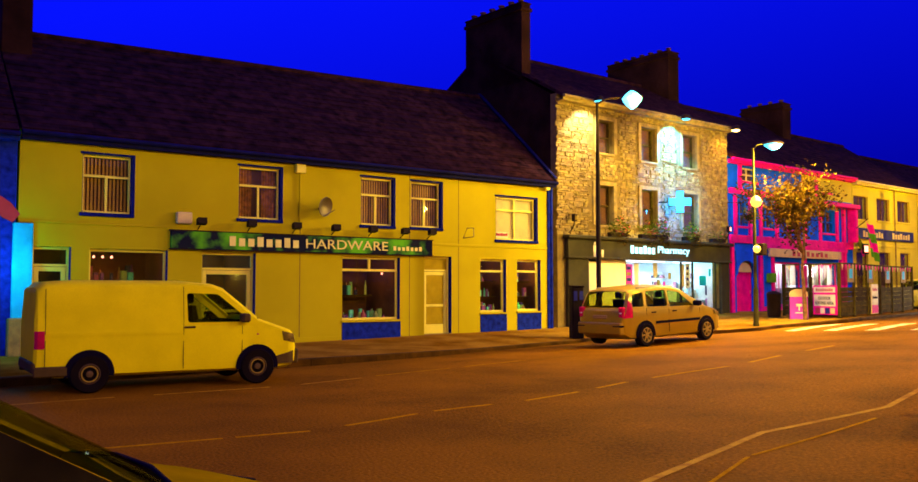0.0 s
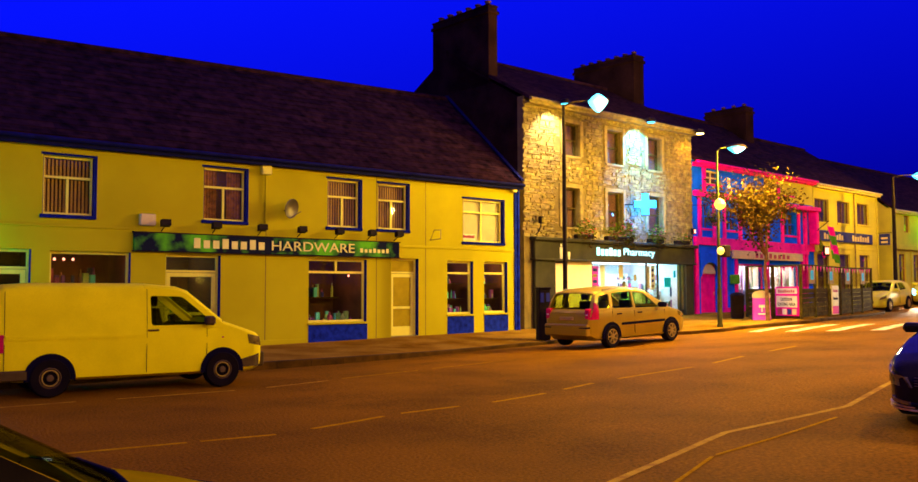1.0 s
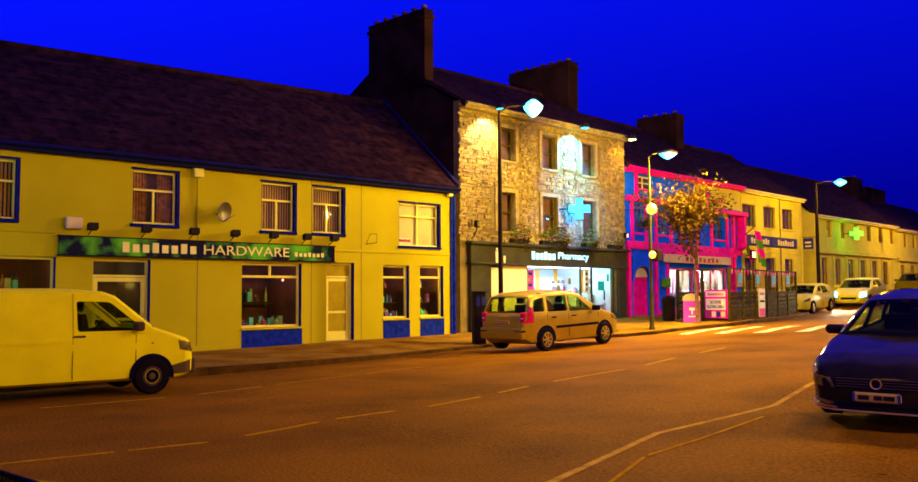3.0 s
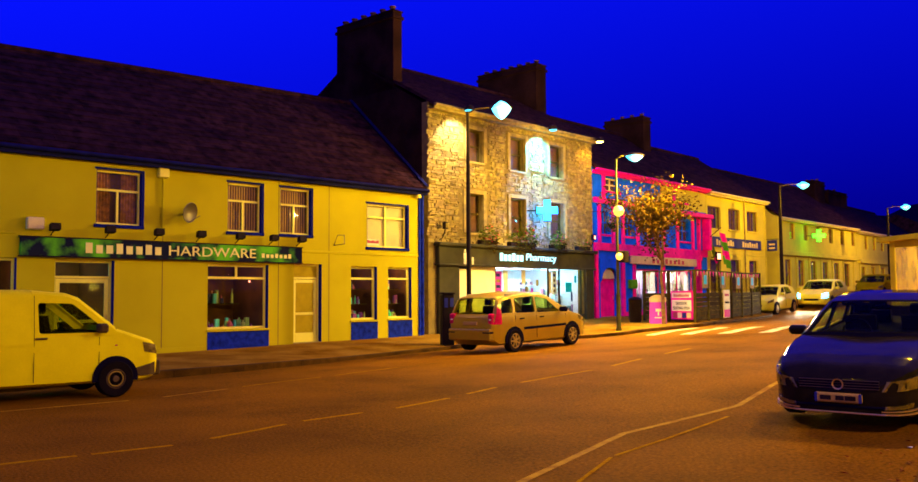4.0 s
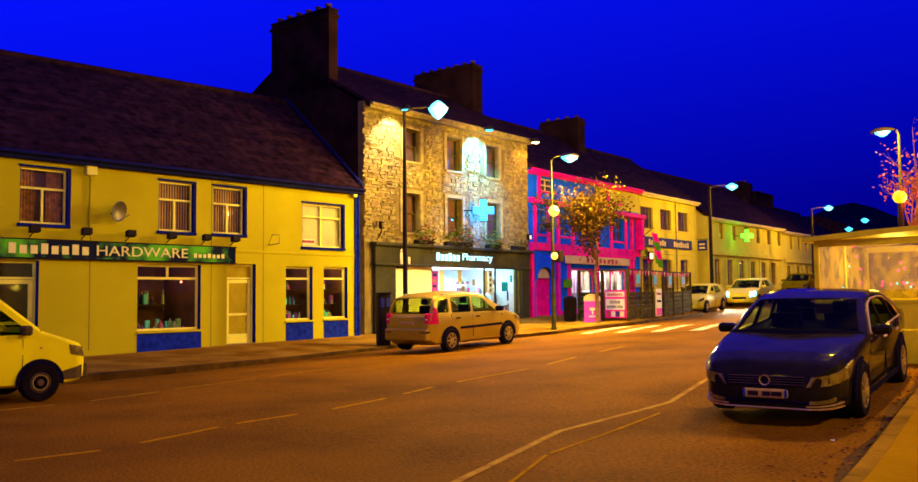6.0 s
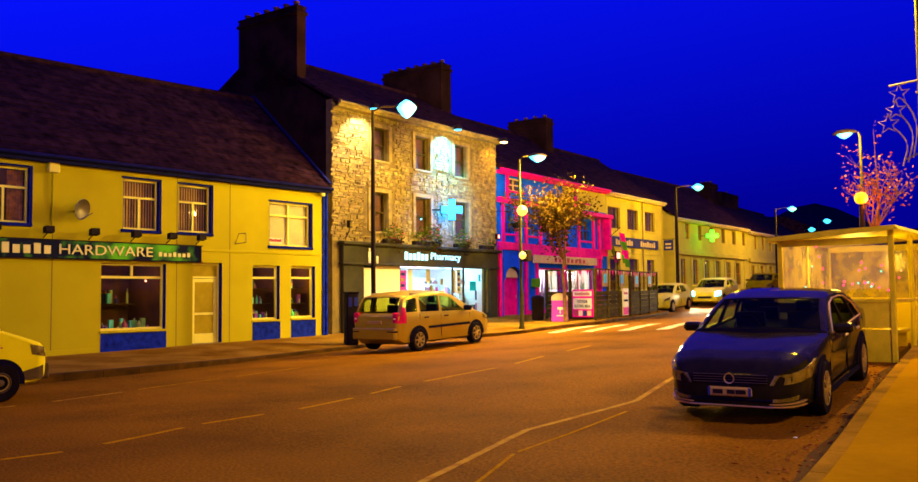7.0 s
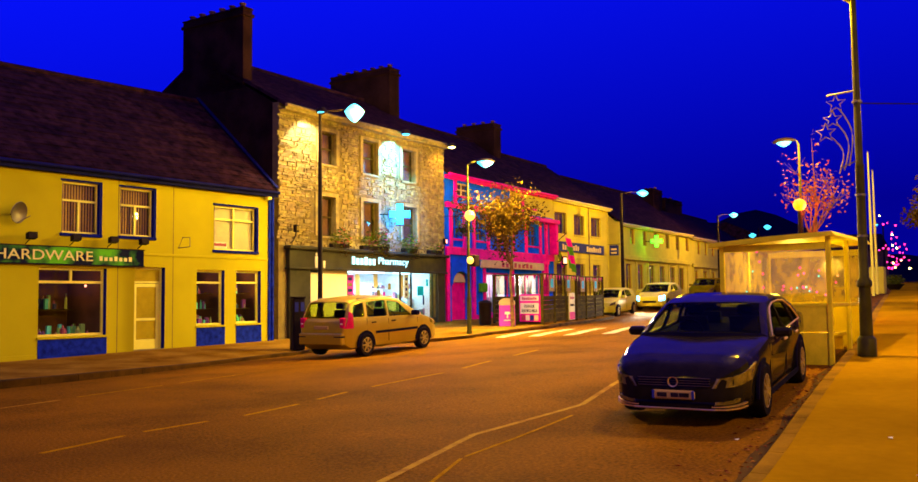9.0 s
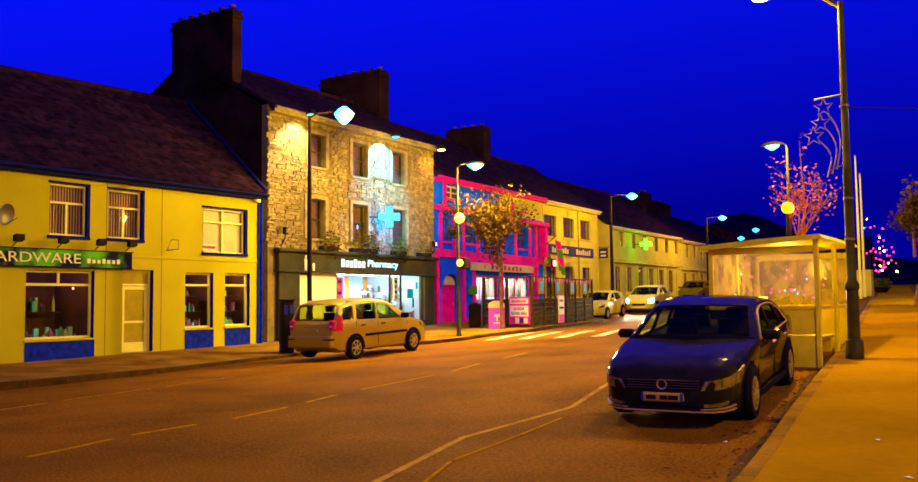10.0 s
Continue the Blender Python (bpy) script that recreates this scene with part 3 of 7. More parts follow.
def window(h, x0, z0, x1, z1, bars_x=(), bars_z=(), frame="white_frame", set_back=0.1, sill=None, curtain=None, bw=0.06):
    """Frame, bars, pane, sill and curtain; a dark sheet paints the unlit room behind."""
    b = Build()
    y0, y1 = set_back, set_back + 0.07
    b.box(x0, y0, z0, x0 + bw, y1, z1, 0.006)
    b.box(x1 - bw, y0, z0, x1, y1, z1, 0.006)
    b.box(x0 + bw, y0, z0, x1 - bw, y1, z0 + bw, 0.006)
    b.box(x0 + bw, y0, z1 - bw, x1 - bw, y1, z1, 0.006)
    for zz in bars_z:
        b.box(x0 + bw, y0 + 0.004, zz - bw / 2, x1 - bw, y1 - 0.004, zz + bw / 2)
    for xx, za, zb in bars_x:
        b.box(xx - bw / 2, y0 + 0.008, za, xx + bw / 2, y1 - 0.008, zb)
    w = part("window", b, frame, h)
    p = part("pane", B((x0 + bw, y0 + 0.03, z0 + bw, x1 - bw, y0 + 0.036, z1 - bw)), "glass", w)
    p.visible_shadow = False
    if sill:
        part("sill", B((x0 - 0.06, -0.07, z0 - 0.09, x1 + 0.06, set_back, z0, 0.012)), sill, w)
    if curtain == "vertical":
        cb = Build()
        n = int((x1 - x0 - 2 * bw) / 0.085)
        for i in range(n):
            x = x0 + bw + (i + 0.5) * (x1 - x0 - 2 * bw) / n
            cb.prism([(x - 0.03, y1 + 0.05, z0 + bw), (x + 0.03, y1 + 0.075, z0 + bw), (x + 0.03, y1 + 0.075, z1 - bw), (x - 0.03, y1 + 0.05, z1 - bw)], (0, 0.003, 0))
        part("vertical_blind", cb, "blind", w)
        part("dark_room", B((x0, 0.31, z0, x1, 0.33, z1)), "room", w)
    elif curtain == "drape":
        cb = Build()
        for s, e in ((x0 + bw, x0 + bw + (x1 - x0) * 0.33), (x1 - bw - (x1 - x0) * 0.33, x1 - bw)):
            n = 10
            v0 = len(cb.v)
            for i in range(n + 1):
                x = s + (e - s) * i / n
                y = y1 + 0.08 + 0.025 * (i % 2)
                cb.v += [(x, y, z0 + bw), (x, y, z1 - bw), (x, y + 0.01, z0 + bw), (x, y + 0.01, z1 - bw)]
            for i in range(n):
                q = v0 + 4 * i
                cb.f += [(q, q + 4, q + 5, q + 1), (q + 2, q + 3, q + 7, q + 6)]
        part("curtain", cb, "curtain", w)
        part("dark_room", B((x0, 0.31, z0, x1, 0.33, z1)), "room", w)
    elif curtain == "roller":
        part("roller_blind", B((x0 + bw, y1 + 0.03, z0 + bw, x1 - bw, y1 + 0.04, z1 - bw)), "cream_sign", w)
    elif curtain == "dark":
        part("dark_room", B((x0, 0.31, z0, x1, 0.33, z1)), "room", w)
    return w


def band(h, name, x0, y0, z0, x1, y1, z1, mat, bevel=0.01, label=""):
    return part(name, B((x0, y0, z0, x1, y1, z1, bevel)), mat, h, label)


def chimney(h, x0, y0, z0, x1, y1, z1, pots, mat="shade_dark_stone"):
    c = part("chimney", B((x0, y0, z0, x1, y1, z1), (x0 - 0.06, y0 - 0.06, z1 - 0.28, x1 + 0.06, y1 + 0.06, z1 - 0.16, 0.01), (x0 - 0.03, y0 - 0.03, z1, x1 + 0.03, y1 + 0.03, z1 + 0.06, 0.01)), mat, h, "weathered chimney stack with clay pots, shade put into its colour")
    for i in range(pots):
        y = y0 + (y1 - y0) * (i + 0.5) / pots
        part("chimney_pot", Build().lathe([(0.13, 0), (0.11, 0.06), (0.10, 0.14), (0.13, 0.17), (0.13, 0.2), (0.08, 0.2)], ((x0 + x1) / 2, y, z1 + 0.06), sides=12), "brick_dark", c, smooth=True)
    return c


def downpipe(h, x, z0, z1, mat, r=0.04):
    return part("downpipe", Build().tube([(x, -0.07, z0), (x, -0.07, z1)], r, 8), mat, h)


def shop_room(h, x0, x1, z0, z1, deep, mat, name="shop_room"):
    b = Build()
    b.box(x0 - 0.1, deep, z0, x1 + 0.1, deep + 0.05, z1 + 0.2)
    b.box(x0 - 0.15, 0.31, z0, x0 - 0.1, deep, z1 + 0.2)
    b.box(x1 + 0.1, 0.31, z0, x1 + 0.15, deep, z1 + 0.2)
    b.box(x0 - 0.1, 0.31, z0 - 0.05, x1 + 0.1, deep, z0)
    return part(name, b, mat, h)


def goods(h, x0, x1, y0, y1, z, n, tall, mat, seed):
    rng = random.Random(seed)
    b = Build()
    for _ in range(n):
        w, t = rng.uniform(0.06, 0.16), rng.uniform(0.3, 1.0) * tall
        x, y = rng.uniform(x0, x1 - w), rng.uniform(y0, y1)
        if rng.random() < 0.45:  # bottles and tins
            r = w * 0.45
            b.lathe([(r, 0), (r, t * 0.62), (r * 0.45, t * 0.78), (r * 0.4, t), (0.004, t)], (x + r, y + r, z), sides=8)
        else:
            b.box(x, y, z, x + w, y + w * 0.8, z + t, 0.006)
    return tagged(part("window_goods", b, mat, h, "assorted packed goods on display"), kind="stuff")


# hardware shop
hw_up = [(1.42, 3.63, 2.62, 5.09), (5.49, 3.68, 6.73, 5.13), (9.35, 3.67, 10.5, 5.12), (11.15, 3.68, 12.3, 5.12), (14.56, 3.40, 16.36, 4.86)]
hw_shop = [(1.62, 1.2, 3.57, 2.74), (8.73, 0.81, 10.75, 2.71), (13.89, 0.97, 15.0, 2.74), (15.48, 0.99, 16.55, 2.75)]
hw_door = [(0.32, 0.1, 1.2, 2.76), (4.48, 0.1, 6.01, 2.73), (11.66, 0.1, 12.72, 2.78)]
hardware = house("hardware_shop", "long two-storey rendered shop with lamp-yellow walls, blue trim and slate roof", pose(4.0, 23.0, 0), 17.1, 5.62, 9.15, 8.2, "render_wall", hw_up + hw_shop + hw_door, side_mat="shade_dark_stone", fascia="gutter_paint")
for i, (a, b_, c, d) in enumerate(hw_up):
    mid = (a + c) / 2
    tz = d - (d - b_) * (0.36 if i < 4 else 0.3)
    window(hardware, a, b_, c, d, [(mid, b_ + 0.06, tz - 0.03)] if i < 4 else [(mid, b_ + 0.06, d - 0.06)], [tz], sill="reveal_blue", curtain="vertical" if i in (0, 2, 3) else "drape" if i == 1 else "roller", set_back=0.12)
    # deep blue strips in the reveals, over the head and right of it
    band(hardware, "blue_reveal", c - 0.012, 0.002, b_, c - 0.002, 0.118, d, "reveal_blue", 0)
    band(hardware, "blue_reveal", a + 0.002, 0.002, b_, a + 0.012, 0.118, d, "reveal_blue", 0)
    band(hardware, "blue_surround", a - 0.05, -0.012, d, c + 0.07, 0.0, d + 0.06, "reveal_blue", 0)
    band(hardware, "blue_surround", c, -0.012, b_, c + 0.07, 0.0, d, "reveal_blue", 0)
for i, (a, b_, c, d) in enumerate(hw_shop):
    window(hardware, a, b_, c, d, [((a + c) / 2, d - 0.36, d - 0.06)] if i == 1 else [], [d - 0.4] if i else [], set_back=0.14, bw=0.07)
    band(hardware, "blue_reveal", c - 0.014, 0.002, b_, c - 0.002, 0.138, d, "reveal_blue", 0)
    if i:
        band(hardware, "blue_panel", a, -0.02, 0.1, c + 0.02, 0.0, b_ - 0.03, "blue_paint", 0.006, "blue painted panel under the shop window")
        band(hardware, "sill", a - 0.04, -0.06, b_ - 0.06, c + 0.04, 0.05, b_, "render_wall")
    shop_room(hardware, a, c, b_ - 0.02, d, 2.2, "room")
    goods(hardware, a + 0.08, c - 0.1, 0.4, 0.9, b_, 30, 0.34, "goods", 3 + i)
    goods(hardware, a + 0.08, c - 0.1, 1.6, 2.0, b_ + 0.75, 18, 0.5, "goods", 13 + i)
    band(hardware, "back_shelf", a + 0.05, 1.6, b_ + 0.71, c - 0.05, 2.1, b_ + 0.75, "wood", 0)
for i in range(3):
    part("display_bulb", Build().lathe([(0.01, -0.035), (0.03, -0.02), (0.034, 0), (0.02, 0.03), (0.01, 0.035)], (1.85 + 0.22 * i, 0.5, 2.55), sides=10), "bulb", hardware, "small warm display lamp")
for xx in (8.95, 10.4):
    part("display_bulb", Build().lathe([(0.01, -0.035), (0.03, -0.02), (0.034, 0), (0.02, 0.03), (0.01, 0.035)], (xx, 0.5, 2.22), sides=10), "bulb", hardware, "small warm display lamp")
lamp_light("display_lamp", (14.0, 23.9, 2.4), 14, (1.0, 0.45, 0.2), 0.1)
lamp_light("display_lamp", (6.5, 23.9, 2.5), 10, (1.0, 0.3, 0.15), 0.1)
lamp_light("display_lamp", (19.2, 23.9, 2.5), 18, (1.0, 0.6, 0.2), 0.1)
lamp_light("shop_lamp", (9.2, 24.9, 2.6), 10, (0.8, 0.9, 0.7), 0.2)


def shop_door(h, x0, z0, x1, z1, glazed, name, light=0.42, mat="white_frame", panel=True, set_back=0.16):
    b = Build()
    b.box(x0, set_back, z0, x0 + 0.07, set_back + 0.08, z1, 0.006)
    b.box(x1 - 0.07, set_back, z0, x1, set_back + 0.08, z1, 0.006)
    b.box(x0 + 0.07, set_back, z1 - 0.07, x1 - 0.07, set_back + 0.08, z1, 0.006)
    b.box(x0 + 0.07, set_back, z1 - light - 0.06, x1 - 0.07, set_back + 0.08, z1 - light, 0.006)
    d = part(name, b, mat, h)
    zt = z1 - light - 0.07
    lo = z0 + (zt - z0) * 0.16
    mid = z0 + (zt - z0) * 0.46
    lb = Build()
    xa, xb = x0 + 0.08, x1 - 0.08
    lb.box(xa, set_back + 0.01, z0 + 0.02, xa + 0.11, set_back + 0.055, zt, 0.006)
    lb.box(xb - 0.11, set_back + 0.01, z0 + 0.02, xb, set_back + 0.055, zt, 0.006)
    lb.box(xa + 0.11, set_back + 0.01, z0 + 0.02, xb - 0.11, set_back + 0.055, lo, 0.006)
    lb.box(xa + 0.11, set_back + 0.01, zt - 0.11, xb - 0.11, set_back + 0.055, zt, 0.006)
    lb.box(xa + 0.11, set_back + 0.01, mid - 0.04, xb - 0.11, set_back + 0.055, mid + 0.04, 0.006)
    leaf = part("door_leaf", lb, mat, d)
    if glazed:
        part("pane", B((xa + 0.11, set_back + 0.03, lo, xb - 0.11, set_back + 0.036, zt - 0.11)), "glass", leaf)
    else:
        part("door_panel", B((xa + 0.11, set_back + 0.03, lo, xb - 0.11, set_back + 0.045, zt - 0.11)), "door_blind", leaf)
    part("pane", B((x0 + 0.07, set_back + 0.03, z1 - light, x1 - 0.07, set_back + 0.036, z1 - 0.07)), "glass" if glazed else "door_blind", d)
    part("handle", Build().tube([(xb - 0.06, set_back - 0.03, mid + 0.0), (xb - 0.06, set_back - 0.03, mid + 0.16)], 0.012, 8), "chrome", leaf)
    part("threshold", B((x0, -0.03, z0 - 0.1, x1, set_back + 0.08, z0 + 0.03)), "cut_stone", d)
    return d


shop_door(hardware, 0.32, 0.2, 1.2, 2.76, True, "door")
shop_door(hardware, 4.48, 0.2, 6.01, 2.73, True, "door")
shop_door(hardware, 11.66, 0.3, 12.72, 2.78, False, "door")
for a, c, d in ((0.32, 1.2, 2.76), (4.48, 6.01, 2.73), (11.66, 12.72, 2.78)):
    band(hardware, "blue_reveal", c - 0.013, 0.002, 0.2, c - 0.002, 0.158, d, "reveal_blue", 0)
shop_room(hardware, 0.32, 1.2, 0.1, 2.7, 1.6, "room", "hall")
shop_room(hardware, 4.48, 6.01, 0.1, 2.7, 2.6, "room", "hall")
goods(hardware, 4.6, 5.9, 1.4, 2.3, 0.1, 24, 1.6, "goods", 33)
for xa_, xc_ in ((13.95, 14.95), (15.55, 16.5)):
    for k, zz in enumerate((1.5, 2.0)):
        band(hardware, "display_shelf", xa_, 0.5, zz - 0.02, xc_, 0.75, zz, "wood", 0)
        goods(hardware, xa_ + 0.05, xc_ - 0.1, 0.52, 0.62, zz, 7, 0.3, "goods", int(xa_ * 3) + k)
lamp_light("display_lamp", (18.4, 23.5, 2.5), 12, (1.0, 0.55, 0.2), 0.1)
lamp_light("display_lamp", (20.0, 23.5, 2.5), 22, (1.0, 0.55, 0.2), 0.1)
band(hardware, "string_course", 0.0, -0.03, 3.32, 3.55, 0.0, 3.38, "render_wall")
band(hardware, "string_course", 11.95, -0.03, 3.12, 17.1, 0.0, 3.2, "render_wall")
for xx in (7.35, 11.1, 13.0):
    band(hardware, "render_joint", xx - 0.012, -0.004, 0.2, xx + 0.012, 0.0, 5.5, "mortar", 0)
band(hardware, "corner_pilaster", 16.86, -0.06, 0.2, 17.1, 0.0, 5.55, "blue_paint")
band(hardware, "plinth", 6.1, -0.025, -0.3, 8.7, 0.0, 0.36, "render_wall")
part("verge_board", Build().prism([(17.0, -0.25, 5.62), (17.14, -0.25, 5.62), (17.14, 4.1, 9.38), (17.0, 4.1, 9.38)], (0, 0, 0.05)), "gutter_paint", hardware)
downpipe(hardware, 7.3, 3.5, 5.5, "render_wall", 0.03)
downpipe(hardware, 17.0, 0.4, 5.5, "blue_paint")
for ob in hardware.children_recursive:  # the ridge sinks towards its old west end
    if ob.name.split(".")[0] in ("roof", "slate_covering", "ridge_tiles", "gable_wall"):
        for v in ob.data.vertices:
            v.co.z -= 0.33 * (1 - v.co.x / 17.1) * max(0.0, (v.co.z - 5.6) / 3.6)
chimney(hardware, 0.0, 3.0, 8.0, 0.75, 5.2, 10.7, 3)
part("alarm_box", B((7.15, -0.16, 5.05, 7.45, 0.0, 5.35, 0.02)), "white_frame", hardware, "small white alarm box under the eaves")
# shop sign
sign = thing("shop_sign", pose(11.75, 22.93, 2.80), "dark green-patterned shop sign with pale raised letters", "sign")
part("board", B((-4.14, -0.05, 0.0, 4.14, 0.06, 0.46, 0.01)), "sign_art", sign)
part("sign_edge", B((-4.17, -0.06, -0.03, 4.17, 0.05, 0.0), (-4.17, -0.06, 0.46, 4.17, 0.05, 0.49)), "ink", sign)
bars("letter_bar", "gold_letter", sign, (-1.53, -0.056, 0.1), 2.15, 0.27, 8, 0.01, 0.35)
writing("lettering", "HARDWARE", "gold_letter", sign, (1.1, -0.062, 0.1), 2.75, 0.27, depth=0.012)
bars("letter_bar", "gold_letter", sign, (3.2, -0.056, 0.12), 1.1, 0.13, 7, 0.01, 0.4)
for xx in (8.35, 9.75, 11.1, 12.35, 13.6, 14.75, 15.75):
    fl = thing("flood_light", pose(xx, 22.98, 3.42), "small black floodlight over the shop sign", "light", "sign floodlights")
    part("bracket", Build().tube([(0, 0.02, -0.1), (0, -0.14, -0.02), (0, -0.26, 0.05)], 0.015, 6), "black_metal", fl)
    part("lamp_head", Build().prism([(-0.12, -0.2, 0.0), (-0.12, -0.38, 0.04), (-0.12, -0.36, 0.2), (-0.12, -0.2, 0.16)], (0.24, 0, 0)), "black_metal", fl)
dish = thing("satellite_dish", pose(11.92, 22.7, 4.12), "grey satellite dish on the house wall", "satellite dish")
part("dish", Build().lathe([(0.02, 0.0), (0.14, 0.02), (0.25, 0.06), (0.29, 0.10), (0.28, 0.11), (0.24, 0.08), (0.02, 0.03)], (0, 0, 0), "y", 20), "metal", dish, smooth=True).rotation_euler = (radians(-12), 0, radians(-158))
part("mount", Build().tube([(0, 0.3, -0.05), (0, 0.1, -0.05), (0.02, 0.02, 0)], 0.02, 6), "black_metal", dish)
part("feed_arm", Build().tube([(0.0, -0.02, -0.3), (0.28, -0.2, -0.1)], 0.012, 6), "metal", dish)
br = thing("sign_bracket", pose(17.2, 23.0, 3.3), "empty wrought iron sign bracket on the wall", "bracket")
part("frame", Build().tube([(0, 0, 0.1), (0, -0.55, 0.12), (0, -0.55, 0.4), (0, -0.2, 0.42), (0, 0, 0.1)], 0.014, 6), "metal", br)
alarm = thing("security_light", pose(20.75, 22.75, 5.2), "white security light on the house corner", "light")
part("case", B((-0.08, 0.05, 0, 0.12, 0.24, 0.12, 0.02)), "white_frame", alarm)
win_sign = thing("window_notice", pose(18.9, 23.2, 3.47), "small red and white notice in the window", "notice")
part("paper", B((-0.28, -0.095, 0.0, 0.28, -0.085, 0.2)), "white_board", win_sign)
bars("letter_bar", "red_letter", win_sign, (0, -0.1, 0.07), 0.5, 0.1, 7)

# pharmacy
ph_up = [(2.1, 6.82, 3.0, 8.05), (4.6, 6.74, 5.55, 8.07), (7.2, 6.72, 8.15, 8.07), (2.0, 4.12, 2.97, 5.6), (4.6, 4.12, 5.55, 5.62), (7.2, 4.12, 8.2, 5.64)]
ph_shop = [(1.5, 0.7, 9.6, 2.88)]
pharmacy = house("pharmacy", "three-storey rubble stone house with a dark shop front", pose(21.35, 23.0, 0, 0, 0, 2.5), 10.35, 8.75, 11.05, 8.4, "mortar", ph_up + ph_shop, side_mat="shade_dark_stone", fascia="cut_stone", overhang=0.3, base=-0.2)
for i, (a, b_, c, d) in enumerate(ph_up):
    window(pharmacy, a, b_, c, d, [], [b_ + (d - b_) * 0.5], sill="cut_stone", curtain="drape" if i in (1, 4) else "dark", set_back=0.16, frame="wood")
    band(pharmacy, "stone_surround", a - 0.17, -0.075, b_, a, 0.05, d + 0.14, "cut_stone")
    band(pharmacy, "stone_surround", c, -0.075, b_, c + 0.17, 0.05, d + 0.14, "cut_stone")
    band(pharmacy, "lintel", a - 0.002, -0.075, d, c + 0.002, 0.05, d + 0.14, "cut_stone")
fas = part("fascia", B((0.35, -0.2, 2.9, 10.2, 0.0, 3.55, 0.02), (0.25, -0.34, 3.55, 10.3, 0.0, 3.68, 0.03), (0.3, -0.26, 2.84, 10.25, 0.0, 2.92, 0.02)), "shopfront", pharmacy, "dark green shop fascia with a moulded cornice")
for xx in (0.4, 9.62):
    band(pharmacy, "pilaster", xx, -0.16, 0.2, xx + 0.55 if xx > 1 else xx + 1.08, 0.0, 2.9, "shopfront", 0.02)
band(pharmacy, "stall_riser", 2.6, -0.05, 0.3, 9.6, 0.02, 0.95, "shopfront", 0.015)
for xx in (1.5, 2.25, 3.72, 7.15, 7.92, 9.5):
    band(pharmacy, "mullion", xx - 0.03, 0.04, 0.6, xx + 0.03, 0.12, 2.88, "shopfront", 0.006)
    
for a, c in ((3.75, 7.12), (7.18, 7.89), (7.95, 9.47)):
    p = part("pane", B((a, 0.06, 0.95, c, 0.066, 2.85)), "glass", pharmacy)
    p.visible_shadow = False
band(pharmacy, "shutter_door", 1.53, 0.02, 0.4, 2.22, 0.06, 2.76, "white_board", 0.004, "plain pale shop door panel")
band(pharmacy, "pale_panel", 2.29, 0.02, 0.95, 3.69, 0.06, 2.85, "white_board", 0.004, "plain pale window panel")
shop_room(pharmacy, 3.7, 9.6, 0.75, 2.9, 3.4, "white_room")
band(pharmacy, "shop_ceiling", 3.7, 0.3, 2.9, 9.6, 3.4, 2.94, "white_room", 0)
for k in range(3):
    band(pharmacy, "shelf_unit", 4.0 + 1.9 * k, 2.6, 0.75, 5.4 + 1.9 * k, 3.0, 2.5, "white_room")
    goods(pharmacy, 4.05 + 1.9 * k, 5.3 + 1.9 * k, 2.35, 2.5, 0.9, 10, 0.5, "meds", 50 + k)
    goods(pharmacy, 4.05 + 1.9 * k, 5.3 + 1.9 * k, 2.35, 2.5, 1.7, 10, 0.4, "meds", 60 + k)
goods(pharmacy, 3.9, 9.4, 0.3, 0.7, 0.95, 34, 0.45, "meds", 70)
for k, (xx, wd) in enumerate(((4.0, 1.3), (6.2, 1.2), (8.2, 1.1))):
    for t_, zz in enumerate((1.35, 1.8, 2.2)):
        band(pharmacy, "display_shelf", xx, 0.75, zz - 0.02, xx + wd, 1.0, zz, "white_room", 0)
        goods(pharmacy, xx + 0.05, xx + wd - 0.12, 0.78, 0.88, zz, 7, 0.3, "meds", 80 + 5 * k + t_)
posters = ((3.85, 1.75, 4.25, 2.7, "purple"), (4.35, 1.9, 4.62, 2.75, "white_board"), (4.7, 1.62, 5.3, 1.95, "white_board"), (5.5, 2.25, 5.75, 2.78, "cream_sign"), (5.72, 1.9, 5.9, 2.12, "cut_stone"), (6.1, 1.75, 6.25, 2.05, "purple"), (6.45, 2.15, 6.62, 2.4, "cut_stone"), (7.22, 1.85, 7.5, 2.75, "cream_sign"), (7.56, 1.8, 7.86, 2.78, "white_board"), (8.5, 1.9, 8.95, 2.3, "turquoise"), (8.9, 1.5, 9.0, 1.9, "sign_blue"), (9.15, 2.3, 9.3, 2.6, "turquoise"))
for a, b_, c, d, mt in posters:
    po = thing("window_poster", pharmacy.matrix_world @ pose(0, 0, 0), "printed poster hung inside the lit shop window", "poster", "window posters")
    part("sheet", B((a, 0.16, b_, c, 0.168, d)), mt, po)
    if d - b_ > 0.9:  # rows of small dark pictures
        for k in range(4):
            part("picture", B((a + 0.07, 0.152, b_ + 0.08 + 0.22 * k, c - 0.1, 0.16, b_ + 0.2 + 0.22 * k)), "sign_blue" if k % 2 else "cut_stone", po)
for xx in (4.1, 5.2, 6.4, 8.2, 9.0):
    band(pharmacy, "display_stand", xx, 1.1, 0.75, xx + 0.55, 1.5, 1.5 + 0.12 * (int(xx * 10) % 4), "white_room", 0.01)
    goods(pharmacy, xx + 0.02, xx + 0.45, 1.1, 1.2, 1.5 + 0.12 * (int(xx * 10) % 4), 8, 0.35, "meds", int(xx * 13))
